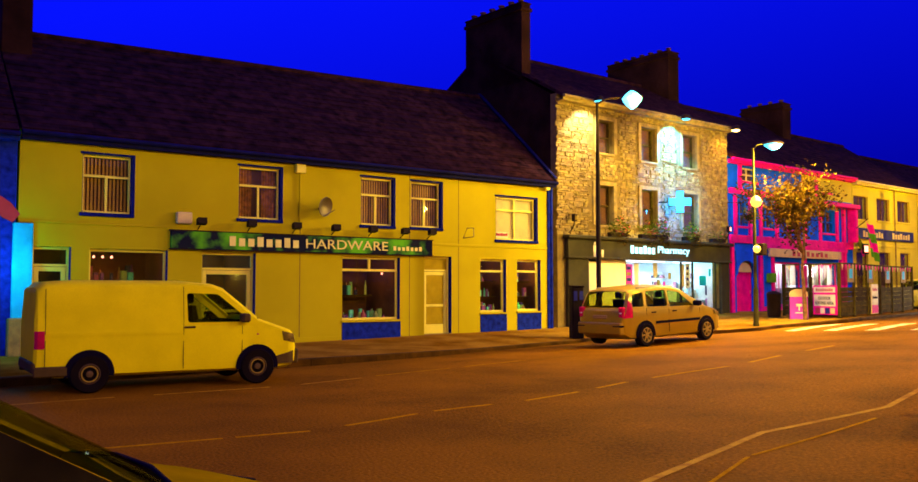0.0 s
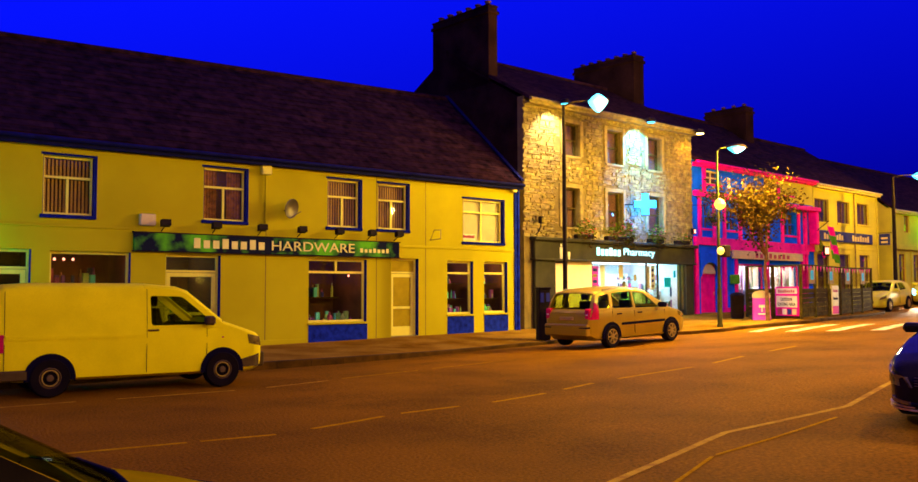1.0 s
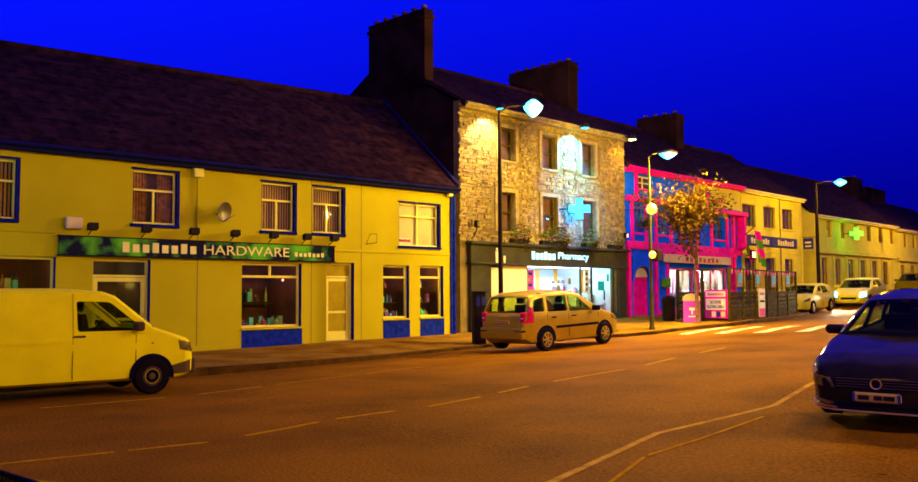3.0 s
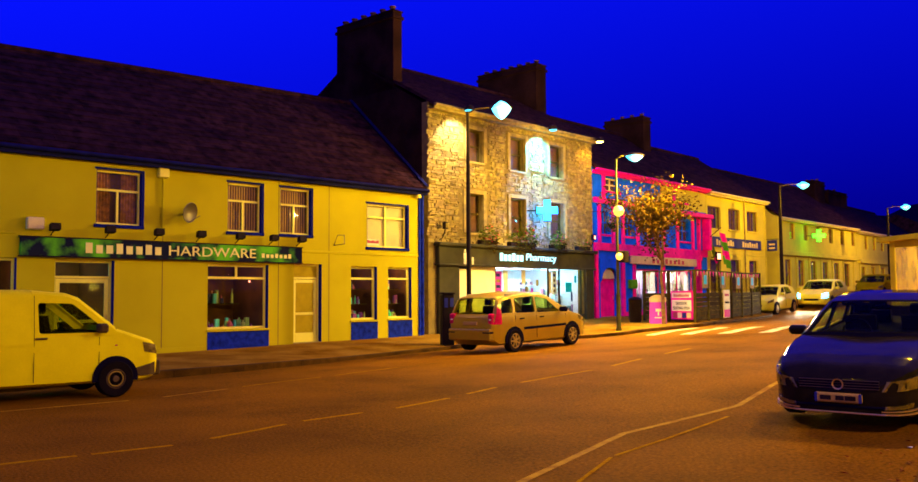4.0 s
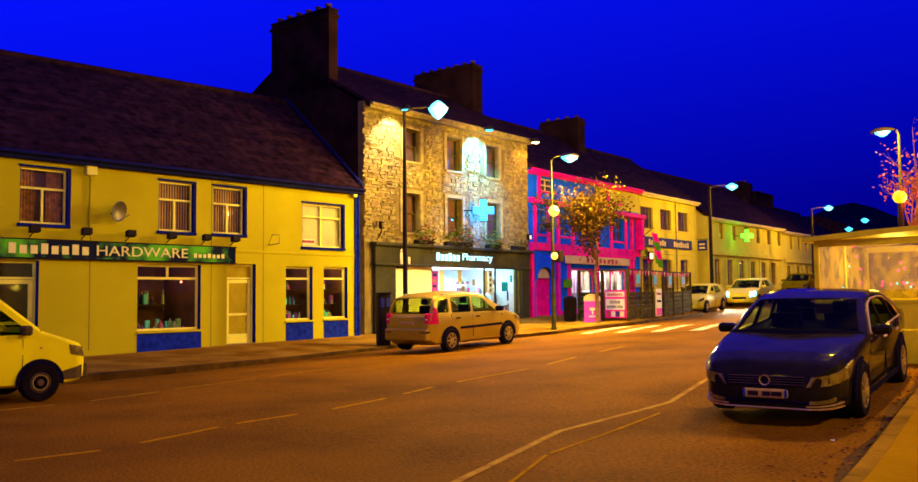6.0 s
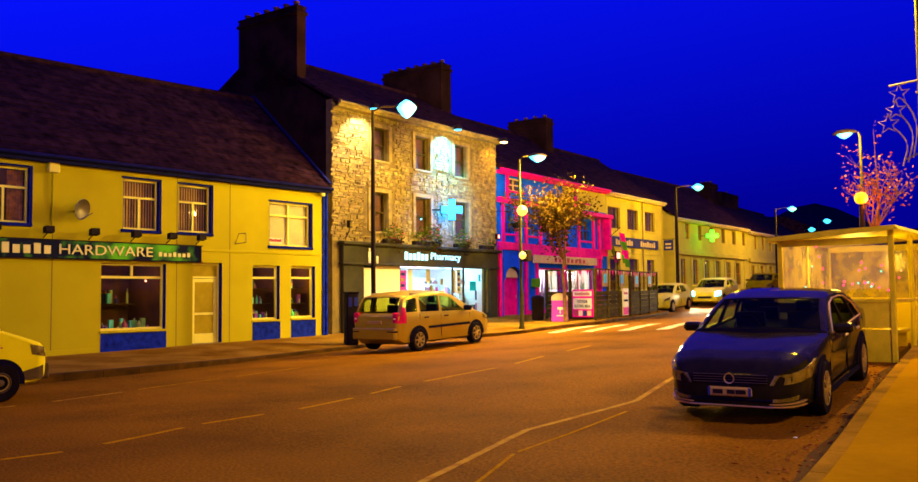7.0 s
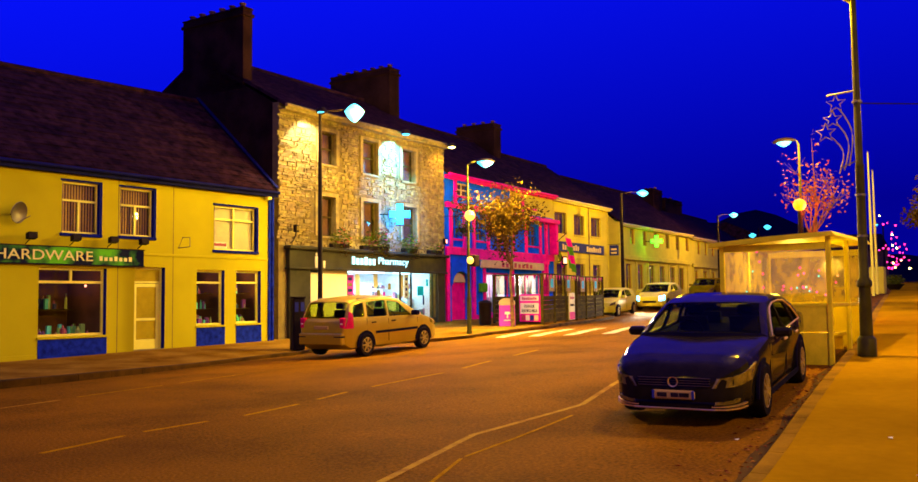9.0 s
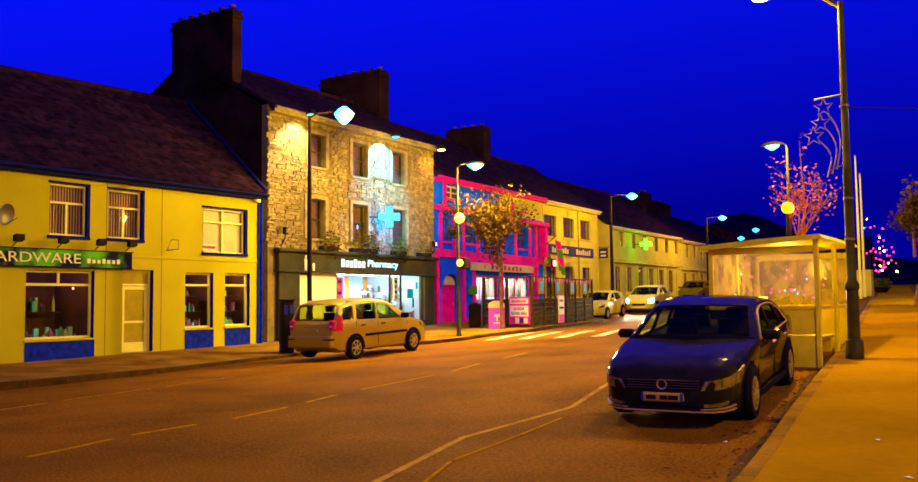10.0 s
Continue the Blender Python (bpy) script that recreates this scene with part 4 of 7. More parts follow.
for k in range(3):
    part("ceiling_tube", B((4.2 + 1.9 * k, 1.0, 2.85, 5.4 + 1.9 * k, 1.1, 2.89)), "white_glow", pharmacy, "bright white ceiling tube")
for k, (col, w) in enumerate((((1.0, 0.62, 0.75), 125), ((1.0, 0.72, 0.85), 120), ((0.1, 0.75, 1.0), 75))):
    lamp_light("shop_tube", (26.2 + 1.9 * k, 24.6, 2.55), w, col, 0.3)
chimney(pharmacy, 0.0, 1.8, 9.5, 0.45, 5.1, 12.5, 6)
chimney(pharmacy, 9.8, 2.6, 9.5, 10.55, 6.2, 12.5, 7)
ns = thing("pharmacy_lettering", pharmacy.matrix_world @ pose(0, 0, 0), "pale blue lit letters on the fascia", "sign")
bars("letter_bar", "letter_glow", ns, (4.42, -0.225, 3.1), 1.5, 0.3, 6, 0.012, 0.35)
writing("lettering", "Pharmacy", "letter_glow", ns, (6.33, -0.23, 3.06), 2.0, 0.36, depth=0.012)
emblem = thing("white_emblem", pharmacy.matrix_world @ pose(1.75, -0.24, 3.0), "two small pale emblem shapes on the fascia", "emblem")
part("shape", B((-0.14, -0.01, 0.1, 0.02, 0.015, 0.34, 0.01), (-0.1, -0.01, 0.36, -0.02, 0.015, 0.46, 0.01), (-0.12, -0.01, -0.1, -0.07, 0.015, 0.1), (-0.05, -0.01, -0.1, 0.0, 0.015, 0.1)), "white_board", emblem)
part("shape", B((0.3, -0.01, 0.0, 0.42, 0.015, 0.18, 0.01), (0.32, -0.01, -0.1, 0.4, 0.015, 0.0)), "white_board", emblem)


def cross_sign(m, label, mat, size=0.5):
    c = thing("cross_sign", m, label, "sign")
    s = size
    case = Build()
    outline = [(-s / 3, -s), (s / 3, -s), (s / 3, -s / 3), (s, -s / 3), (s, s / 3), (s / 3, s / 3), (s / 3, s), (-s / 3, s), (-s / 3, s / 3), (-s, s / 3), (-s, -s / 3), (-s / 3, -s / 3)]
    case.prism([(x, 0.06, z) for x, z in outline], (0, -0.12, 0))
    part("case", case, "black_metal", c)
    for y in (-0.075, 0.065):
        part("lit_face", Build().prism([(x * 0.93, y, z * 0.93) for x, z in outline], (0, 0.01, 0)), mat, c)
    part("bracket", Build().tube([(-s, 0, 0), (-s - 0.35, 0, 0)], 0.025, 6), "black_metal", c)
    return c


# it juts out from the wall on a bracket
cross_sign(pose(27.35, 22.45, 5.15, 0, 0, -48), "lit blue cross sign jutting from the stone wall", "cyan_glow", 0.45)
lamp_light("cross_light", (28.0, 22.45, 4.95), 700, (0.0, 0.10, 1.0), 0.12)
for xx, zz, w, col, nm in ((1.35, 8.5, 850, (0.85, 0.72, 0.7), "a"), (6.45, 8.48, 3800, (0.02, 0.28, 1.0), "b"), (9.85, 8.42, 160, (1.0, 0.5, 0.1), "c")):
    wl = thing("wall_washer", pharmacy.matrix_world @ pose(xx, -0.8, zz), "small round downlight under the eaves", "light", "facade downlights")
    part("housing", Build().lathe([(0.03, 0.2), (0.14, 0.17), (0.2, 0.05), (0.2, 0.0), (0.16, 0.0)], (0, 0, 0), sides=16), "black_metal", wl, smooth=True)
    part("lens", Build().lathe([(0.02, -0.05), (0.12, -0.035), (0.165, 0.0)], (0, 0, 0), sides=16), "lens" if nm != "c" else "lens_warm", wl)
    part("arm", Build().tube([(0, 0.8, 0.05), (0, 0.4, 0.16), (0, 0.0, 0.18)], 0.02, 6), "black_metal", wl)
    p = pharmacy.matrix_world @ Vector((xx, -0.95, zz - 0.22))
    spot_light("wall_light", p, pharmacy.matrix_world @ Vector((xx, 0.05, 7.2)), w, col, 100, 0.45)

# pub
pb_holes = [(0.55, 0.6, 1.95, 3.15), (3.5, 1.0, 6.0, 3.0), (6.3, 1.0, 9.5, 3.0), (0.6, 4.5, 1.5, 5.6), (2.6, 4.5, 3.7, 5.6), (5.0, 4.5, 6.2, 5.6), (7.9, 4.5, 9.3, 5.6), (1.0, 6.5, 2.3, 7.1), (7.6, 6.5, 9.0, 7.1)]
pub = house("corner_pub", "bright blue pub front with pink mouldings", pose(31.75, 23.47, 0, 0, 0, 3.5), 11.1, 7.5, 10.6, 8.6, "pub_blue", pb_holes, side_mat="shade_dark_stone", fascia="pub_pink", base=-0.1)
for i, (a, b_, c, d) in enumerate(pb_holes[3:]):
    window(pub, a, b_, c, d, [((a + c) / 2, b_, d)], [(b_ + d) / 2], sill="pub_pink", curtain="dark", frame="cream_sign" if i > 3 else "pub_blue")
    band(pub, "pink_pilaster", a - 0.24, -0.1, b_ - 0.4, a - 0.02, 0.0, d + 0.25, "pub_pink", 0.02)
    band(pub, "pink_pilaster", c + 0.02, -0.1, b_ - 0.4, c + 0.24, 0.0, d + 0.25, "pub_pink", 0.02) if i < 4 else None
band(pub, "pink_cornice", 0.0, -0.2, 5.88, 4.6, 0.0, 6.12, "pub_pink", 0.03)
band(pub, "pink_cornice", 4.6, -0.5, 5.78, 11.0, 0.0, 6.0, "pub_pink", 0.03)
band(pub, "pale_parapet", 6.2, -0.015, 6.14, 11.08, 0.0, 7.3, "cream_wall", 0.004, "cream painted upper wall of the pub")
band(pub, "eave_band", 0.0, -0.1, 7.18, 11.1, -0.02, 7.36, "pub_pink", 0.02)
band(pub, "corner_bracket", 10.55, -0.45, 4.1, 10.85, 0.0, 5.78, "pub_pink", 0.04)
band(pub, "plinth", 2.25, -0.1, 0.4, 10.2, 0.0, 0.98, "pub_pink", 0.02)
band(pub, "blue_pier", 2.5, -0.1, 0.98, 3.18, 0.0, 3.5, "pub_blue", 0.02)
part("fanlight", Build().prism([(1.25 + 0.58 * math.cos(t), 0.05, 2.5 + 0.42 * math.sin(t)) for t in [math.pi * k / 10 for k in range(11)]], (0, 0.04, 0)), "cream_sign", pub, "pale arched light over the door")
rng = random.Random(21)
for a, c in ((3.6, 5.9), (6.4, 9.4)):  # hanging coloured ribbons in the bar windows
    rb = Build()
    x = a
    while x < c:
        w = rng.uniform(0.05, 0.16)
        z = rng.uniform(1.0, 2.2)
        rb.prism([(x, 0.5, 2.95), (x + w * 0.7, 0.52, 2.95), (x + w * 0.7 + rng.uniform(-0.1, 0.1), 0.52, z), (x + rng.uniform(-0.1, 0.1), 0.5, z)], (0, 0.006, 0))
        x += w
    tagged(part("ribbons", rb, "ribbon", pub, "pink and white ribbons in the window"), kind="stuff")
post_box = thing("post_box", pub.matrix_world @ pose(3.0, -0.2, 2.05), "small green box on the pub wall", "box")
part("case", B((-0.28, -0.12, 0, 0.28, 0.1, 0.42, 0.04)), "green_cloth", post_box)
band(pub, "pink_frieze", 0.0, -0.12, 3.75, 11.0, 0.0, 4.1, "pub_pink", 0.02)
band(pub, "pink_frieze", 2.2, -0.2, 3.55, 10.2, -0.12, 3.75, "pub_pink", 0.02)
for xx in (0.0, 2.25, 3.2, 6.02, 9.6):
    band(pub, "pink_pilaster", xx, -0.14, 0.6, xx + 0.24, 0.0, 3.75, "pub_pink", 0.02)
band(pub, "pink_pilaster", 9.95, -0.14, 0.6, 10.2, 0.0, 5.9, "pub_pink", 0.02)
arch = Build()
pts = [(0.4, 3.05), (0.4, 2.3)] + [(1.25 + 0.7 * math.cos(t), 2.45 + 0.55 * math.sin(t)) for t in [math.pi * (1 - k / 10) for k in range(11)]] + [(2.1, 2.3), (2.1, 3.4), (0.4, 3.4)]
arch.prism([(x, -0.1, z) for x, z in pts], (0, 0.1, 0))
part("door_arch", arch, "pub_blue", pub)
shop_door(pub, 0.55, 0.75, 1.95, 3.15, False, "door", 0.6, "pub_pink")
for ch in list(pub.children):
    if ch.name.startswith("door") and ch.name != "door_arch":
        for q in ch.children_recursive:
            if q.name.startswith("door_panel"):
                q.data.materials[0] = M["pub_pink"]
for a, b_, c, d in pb_holes[1:3]:
    window(pub, a, b_, c, d, [((a + c) / 2, b_, d)], [], frame="pub_pink")
    shop_room(pub, a, c, b_ - 0.1, d, 2.0, "white_room")
    goods(pub, a + 0.1, c - 0.1, 0.35, 0.9, b_, 26, 1.7, "meds", int(a * 7))
lamp_light("bar_lamp", (36.4, 24.9, 2.8), 260, (1.0, 0.7, 0.75), 0.2)
lamp_light("bar_lamp", (39.9, 25.1, 2.8), 280, (1.0, 0.65, 0.8), 0.2)
psg = thing("pub_sign", pub.matrix_world @ pose(0, 0, 0), "long cream sign board with red lettering", "sign")
part("board", B((2.75, -0.3, 3.2, 9.3, -0.21, 3.58, 0.015)), "cream_sign", psg)
bars("letter_bar", "red_letter", psg, (6.3, -0.305, 3.27), 3.4, 0.24, 8, 0.01, 0.45)
chimney(pub, 9.7, 2.9, 9.2, 10.5, 5.4, 11.6, 4)

# cream shop next to it
yh = [(0.14, 5.36, 1.72, 6.58), (2.70, 5.40, 4.20, 6.60), (5.16, 5.44, 6.70, 6.62), (0.3, 1.0, 1.6, 3.68), (2.85, 1.0, 4.15, 3.72), (5.35, 1.0, 6.6, 3.74)]
cream = house("cream_shop", "two-storey cream rendered shop with square windows", pose(42.9, 24.155, 0, 0, 0, 3.5), 7.8, 7.4, 10.3, 8.6, "cream_wall", yh, side_mat="cream_wall", fascia="cream_sign", base=0.0)
for i, (a, b_, c, d) in enumerate(yh):
    window(cream, a, b_, c, d, [((a + c) / 2, b_, d)] if i < 3 else [], [] if i < 3 else [d - 0.7], curtain="dark", sill="cream_wall", frame="bark")
downpipe(cream, 7.6, 1.0, 7.2, "cream_wall")
downpipe(cream, 4.68, 1.0, 7.2, "cut_stone", 0.04)
band(cream, "string_course", 0.0, -0.04, 4.0, 7.8, 0.0, 4.12, "cream_wall")
ys = thing("shop_sign", cream.matrix_world @ pose(0, 0, 0), "dark blue shop sign with cream lettering", "sign")
part("board", B((0.1, -0.1, 4.36, 6.9, -0.005, 4.92, 0.015)), "sign_blue", ys)
bars("letter_bar", "cream_sign", ys, (2.0, -0.105, 4.46), 2.3, 0.32, 8, 0.01, 0.3)
bars("letter_bar", "cream_sign", ys, (5.3, -0.105, 4.46), 2.2, 0.32, 7, 0.01, 0.3)
hs = thing("hanging_sign", cream.matrix_world @ pose(7.65, -0.45, 4.25), "small dark blue projecting sign", "sign")
part("board", B((-0.04, -0.3, 0.1, 0.04, 0.3, 0.75, 0.01)), "sign_blue", hs)
part("bracket", Build().tube([(0, 0.45, 0.8), (0, -0.42, 0.8)], 0.02, 6), "black_metal", hs)
part("emblem", B((-0.05, -0.18, 0.22, 0.05, 0.18, 0.32), (-0.05, -0.18, 0.44, 0.05, 0.18, 0.54)), "cream_sign", hs)

# terrace further along
def terrace(m, width, eave, ridge, label, n_up, n_down, mat, base):
    up = [(1.9 + i * (width - 0.6) / n_up, eave - 1.4, 1.9 + i * (width - 0.6) / n_up + 0.8, eave - 0.35) for i in range(n_up) if 2.7 + i * (width - 0.6) / n_up < width]
    dn = [(1.0 + i * (width - 1.4) / n_down, base + 0.5, 1.0 + i * (width - 1.4) / n_down + 1.0, eave - 2.75) for i in range(n_down)]
    h = house("terrace_house", label, m, width, eave, ridge, 8.5, mat, up + dn, fascia="cream_sign", base=base - 0.6)
    for q in up + dn:
        window(h, *q, [], [(q[1] + q[3]) / 2], curtain="dark", frame="curtain")
    for i in range(n_down + 1):
        xx = 0.5 + i * (width - 1.4) / n_down
        band(h, "pilaster", xx, -0.07, base, xx + 0.28, 0.0, eave - 2.55, "cream_wall")
    band(h, "shop_cornice", 0.2, -0.2, eave - 2.5, width - 0.2, 0.0, eave - 2.2, "cream_wall", 0.02)
    return h


ta = terrace(pose(53.6, 25.2, 0, 0, 0, 3.0), 14.6, 6.75, 10.0, "long cream two-storey terrace house with tall windows", 6, 6, "cream_wall", 1.8)
tb = terrace(pose(68.3, 26.0, 0, 0, 0, 3.0), 8.5, 6.6, 9.6, "pale two-storey terrace house", 4, 3, "cream_wall", 2.2)
chimney(tb, 0.9, 3.3, 8.5, 3.1, 4.5, 10.75, 3)
chimney(tb, 3.9, 3.3, 8.5, 8.3, 4.5, 10.25, 2)
tc_ = terrace(pose(76.9, 26.6, 0, 0, 0, 5.0), 12, 6.6, 9.4, "dim two-storey terrace house", 4, 3, "brick_dark", 2.5)
cross_sign(pose(58.5, 24.7, 5.65, 0, 0, -60), "lit green cross sign on the terrace", "green_glow", 0.44)
lamp_light("cross_light", (58.4, 24.2, 5.6), 70, (0.15, 1.0, 0.02), 0.2)

# blue shop west of the hardware shop
bl_h = [(8.6, 0.3, 9.7, 2.6), (2.0, 0.8, 7.8, 2.7), (2.0, 3.9, 3.2, 5.2), (6.0, 3.9, 7.2, 5.2)]
blue = house("blue_shop", "dark blue rendered shop beside the hardware shop", pose(-7.3, 23.0, 0), 11.25, 5.55, 9.0, 8.2, "blue_paint", bl_h, side_mat="shade_dark_stone", base=-0.5)
for a, b_, c, d in bl_h[1:]:
    window(blue, a, b_, c, d, [], [], curtain="dark")
shop_door(blue, 8.6, 0.2, 9.7, 2.6, True, "door")
# cyan lamp spill on the wall corner is put into this pier's colour
pier = thing("lit_pilaster", pose(4.08, 22.9, 0.0), "pier with cyan lamp spill put into its turquoise colour", "pilaster")
part("shaft", B((-0.2, -0.02, -0.2, 0.24, 0.08, 3.3, 0.02)), "turquoise", pier)
part("block", B((-0.3, -0.25, -0.2, 0.25, -0.02, 1.05, 0.03)), "cut_stone", pier)
lamp_light("shop_tube", (3.45, 22.1, 2.3), 95, (0.0, 0.55, 1.0), 0.2)

# ---- vehicles ----
def shell(b, outer, inner, faces):
    """A sheet with thickness: two layers and the rims between them."""
    used = sorted({i for f in faces for i in f})
    at = {q: k for k, q in enumerate(used)}
    outer, inner = [outer[q] for q in used], [inner[q] for q in used]
    faces = [tuple(at[q] for q in f) for f in faces]
    n, m = len(b.v), len(outer)
    b.v += outer + inner
    seen = collections.Counter()
    for f in faces:
        b.f.append(tuple(n + i for i in f))
        b.f.append(tuple(n + m + i for i in reversed(f)))
        for a, c in zip(f, f[1:] + f[:1]):
            seen[frozenset((a, c))] += 1
    for f in faces:
        for a, c in zip(f, f[1:] + f[:1]):
            if seen[frozenset((a, c))] == 1:
                b.f.append((n + a, n + m + a, n + m + c, n + c))
    return b


def rounded(poly, r=0.05):
    """Corners of a flat outline cut round."""
    out, n = [], len(poly)
    for i in range(n):
        p, a, c = Vector(poly[i]), Vector(poly[i - 1]), Vector(poly[(i + 1) % n])
        ra, rc = min(r, (a - p).length * 0.4), min(r, (c - p).length * 0.4)
        pa, pc = p + (a - p).normalized() * ra, p + (c - p).normalized() * rc
        out += [pa, (pa + pc) * 0.25 + p * 0.5, pc]
    return out


def inside(q, poly):
    hit, n = False, len(poly)
    for i in range(n):
        a, c = poly[i], poly[i - 1]
        if (a[1] > q[1]) != (c[1] > q[1]) and q[0] < (c[0] - a[0]) * (q[1] - a[1]) / (c[1] - a[1]) + a[0]:
            hit = not hit
    return hit


def vehicle(name, label, m, s):
    """A car or van. Local x runs from the front bumper (0) to the rear, y across, z up."""
    car = thing(name, m, label, s.get("category", "car"))
    L, tum = s["length"], s["tumble"]
    top, bot, plan, belt = s["top"], s["bottom"], s["plan"], s["belt"]
    ws0, ws1 = s["windscreen"]
    rs0, rs1 = s.get("rear_window", (99, 99))
    cab0, cab1 = ws0, s.get("cabin_end", rs1)
    xs = sorted({0.0, L, cab0, cab0 + 0.03, cab1 - 0.03, cab1, *[round(q[0], 3) for q in top + plan], *[round(i * 0.12, 3) for i in range(1, int(L / 0.12))]})
    xs = [x for i, x in enumerate(xs) if i == 0 or x - xs[i - 1] > 0.012 or x == L]

    def side(x, z):
        return interp(x, plan) - max(0.0, z - interp(x, belt)) * tum

    # lower body, open above the belt line along the cabin
    rings = []
    for x in xs:
        zt, zb, h = interp(x, top), interp(x, bot), interp(x, plan)
        if cab0 < x < cab1:
            zt = min(zt, interp(x, belt))
        bz = min(interp(x, belt), zt - 0.07)
        hi = zt - bz
        ht = h - hi * tum
        r = min(0.1, hi * 0.5)
        crown = 0.025 if not cab0 < x < cab1 else 0.0
        prof = [(0.0, zb), (h * 0.86, zb), (h * 0.955, zb + 0.05), (h * 0.985, zb + (bz - zb) * 0.3), (h * 0.993, zb + (bz - zb) * 0.55), (h * 1.006, zb + (bz - zb) * 0.74), (h * 0.998, bz - 0.02), (h - hi * 0.5 * tum - 0.004, bz + hi * 0.5), (ht + r * tum, zt - r), (ht - 0.02, zt - r * 0.42), (ht - 0.09, zt - 0.006), (ht * 0.55, zt + crown * 0.9), (0.0, zt + crown * 0.6)]
        rings.append([(x, y, z) for y, z in prof] + [(x, -y, z) for y, z in prof[-2:0:-1]])
    n = len(rings[0])
    b = Build()
    b.v = [p for r in rings for p in r]
    for i in range(len(rings) - 1):
        for k in range(n):
            b.f.append((i * n + k, i * n + (k + 1) % n, (i + 1) * n + (k + 1) % n, (i + 1) * n + k))
    b.f += [tuple(range(n - 1, -1, -1)), tuple((len(rings) - 1) * n + k for k in range(n))]
    part("body", b, s["paint"], car, smooth=True)

    # window frames and side panes
    cx = [cab0] + [x for x in xs if cab0 + 0.03 < x < cab1 - 0.03] + [cab1]
    edge = lambda x: max(interp(x, top) - 0.06, interp(x, belt) + 0.004)
    outline = [(x, interp(x, belt) - 0.03) for x in cx] + [(x, edge(x)) for x in reversed(cx)]
    panes = []
    for q in s["side_windows"]:
        panes.append([(v.x, min(v.y, interp(v.x, top) - 0.10)) for v in rounded(q)])
    pts, edges = [Vector(q) for q in outline], [(i, (i + 1) % len(outline)) for i in range(len(outline))]
    for w in panes:
        k = len(pts)
        pts += [Vector(q) for q in w]
        edges += [(k + i, k + (i + 1) % len(w)) for i in range(len(w))]
    fv, _, ff, _, _, _ = mathutils.geometry.delaunay_2d_cdt(pts, edges, [], 0, 1e-5)
    keep = []
    for f in ff:
        c = sum((fv[i] for i in f), Vector((0, 0))) / len(f)
        if inside(c, outline) and not any(inside(c, w) for w in panes):
            keep.append(tuple(f))
    for sg in (1, -1):
        outer = [(v.x, sg * side(v.x, v.y), v.y) for v in fv]
        inner = [(v.x, sg * (side(v.x, v.y) - 0.035), v.y) for v in fv]
        part("window_frame", shell(Build(), outer, inner, keep), s.get("frame", s["paint"]), car, smooth=True)
        for w in panes:
            ring = [(x, sg * (side(x, z) - 0.014), z) for x, z in w]
            back = [(x, sg * (side(x, z) - 0.018), z) for x, z in w]
            part("side_window", shell(Build(), ring, back, [tuple(range(len(w)))]), "car_window", car).visible_shadow = False

    # roof and screens, bowed in plan
    rx = sorted({*cx, ws1, *[q for q in (rs0, rs1) if q < 90]})
    rx = [x for i, x in enumerate(rx) if i == 0 or x - rx[i - 1] > 0.01]

    def cross(x):
        zt, ze = interp(x, top), edge(x)
        w = side(x, ze)
        row = [(w, ze), (w - 0.025, (ze + zt) / 2 + 0.006), (w - 0.085, zt - 0.004), (w * 0.5, zt + 0.016), (0.0, zt + 0.022)]
        row += [(-y, z) for y, z in row[-2::-1]]
        front = min(1.0, max(0.0, (ws1 + 0.4 - x) / 0.4))
        rear = min(1.0, max(0.0, (x - rs0 + 0.4) / 0.4))
        return [(x + (1 - (y / w) ** 2) * (0.05 * rear - s.get("bow", 0.12) * front), y, z) for y, z in row]

    grid = [p for x in rx for p in cross(x)]
    under = [(x, y * 0.985, z - 0.02) for x, y, z in grid]
    groups = {"roof": [], "windscreen": [], "rear_window": []}
    for i in range(len(rx) - 1):
        c = (rx[i] + rx[i + 1]) / 2
        for j in range(8):
            f = (i * 9 + j, i * 9 + j + 1, i * 9 + j + 10, i * 9 + j + 9)
            kind = "windscreen" if ws0 < c < ws1 else "rear_window" if rs0 < c < rs1 else "roof"
            groups[kind if 2 <= j <= 5 else "roof"].append(f)
    for kind, fs in groups.items():
        if fs:
            o = part(kind, shell(Build(), grid, under if kind == "roof" else [(x, y, z - 0.005) for x, y, z in grid], fs), s["paint"] if kind == "roof" else "car_window", car, smooth=True)
            if kind != "roof":
                o.visible_shadow = False
    base = cross(cab0)
    cowl = [(x - 0.005, y, z) for x, y, z in base[1:8]] + [(x - 0.05, y, z - 0.09) for x, y, z in base[1:8]]
    part("cowl", shell(Build(), cowl, [(x + 0.03, y, z - 0.01) for x, y, z in cowl], [(i, i + 1, i + 8, i + 7) for i in range(6)]), "arch", car)

    # cabin
    # no cavity below: this dark deck paints the cabin's shade
    fl = [(x, sg * (interp(x, plan) - 0.06), interp(x, belt) + 0.012) for x in cx for sg in (1, -1)]
    part("cabin_trim", shell(Build(), fl, [(x, y, z - 0.01) for x, y, z in fl], [(2 * i, 2 * i + 1, 2 * i + 3, 2 * i + 2) for i in range(len(cx) - 1)]), "cabin", car, "dark deck standing in for the cabin's shade")
    bz = interp(ws1, belt)
    head = interp(ws1 + 0.5, top) - bz
    part("dashboard", B((ws0 + 0.2, -0.62, bz - 0.02, ws0 + 0.62, 0.62, bz + 0.035, 0.02)), "cabin", car)
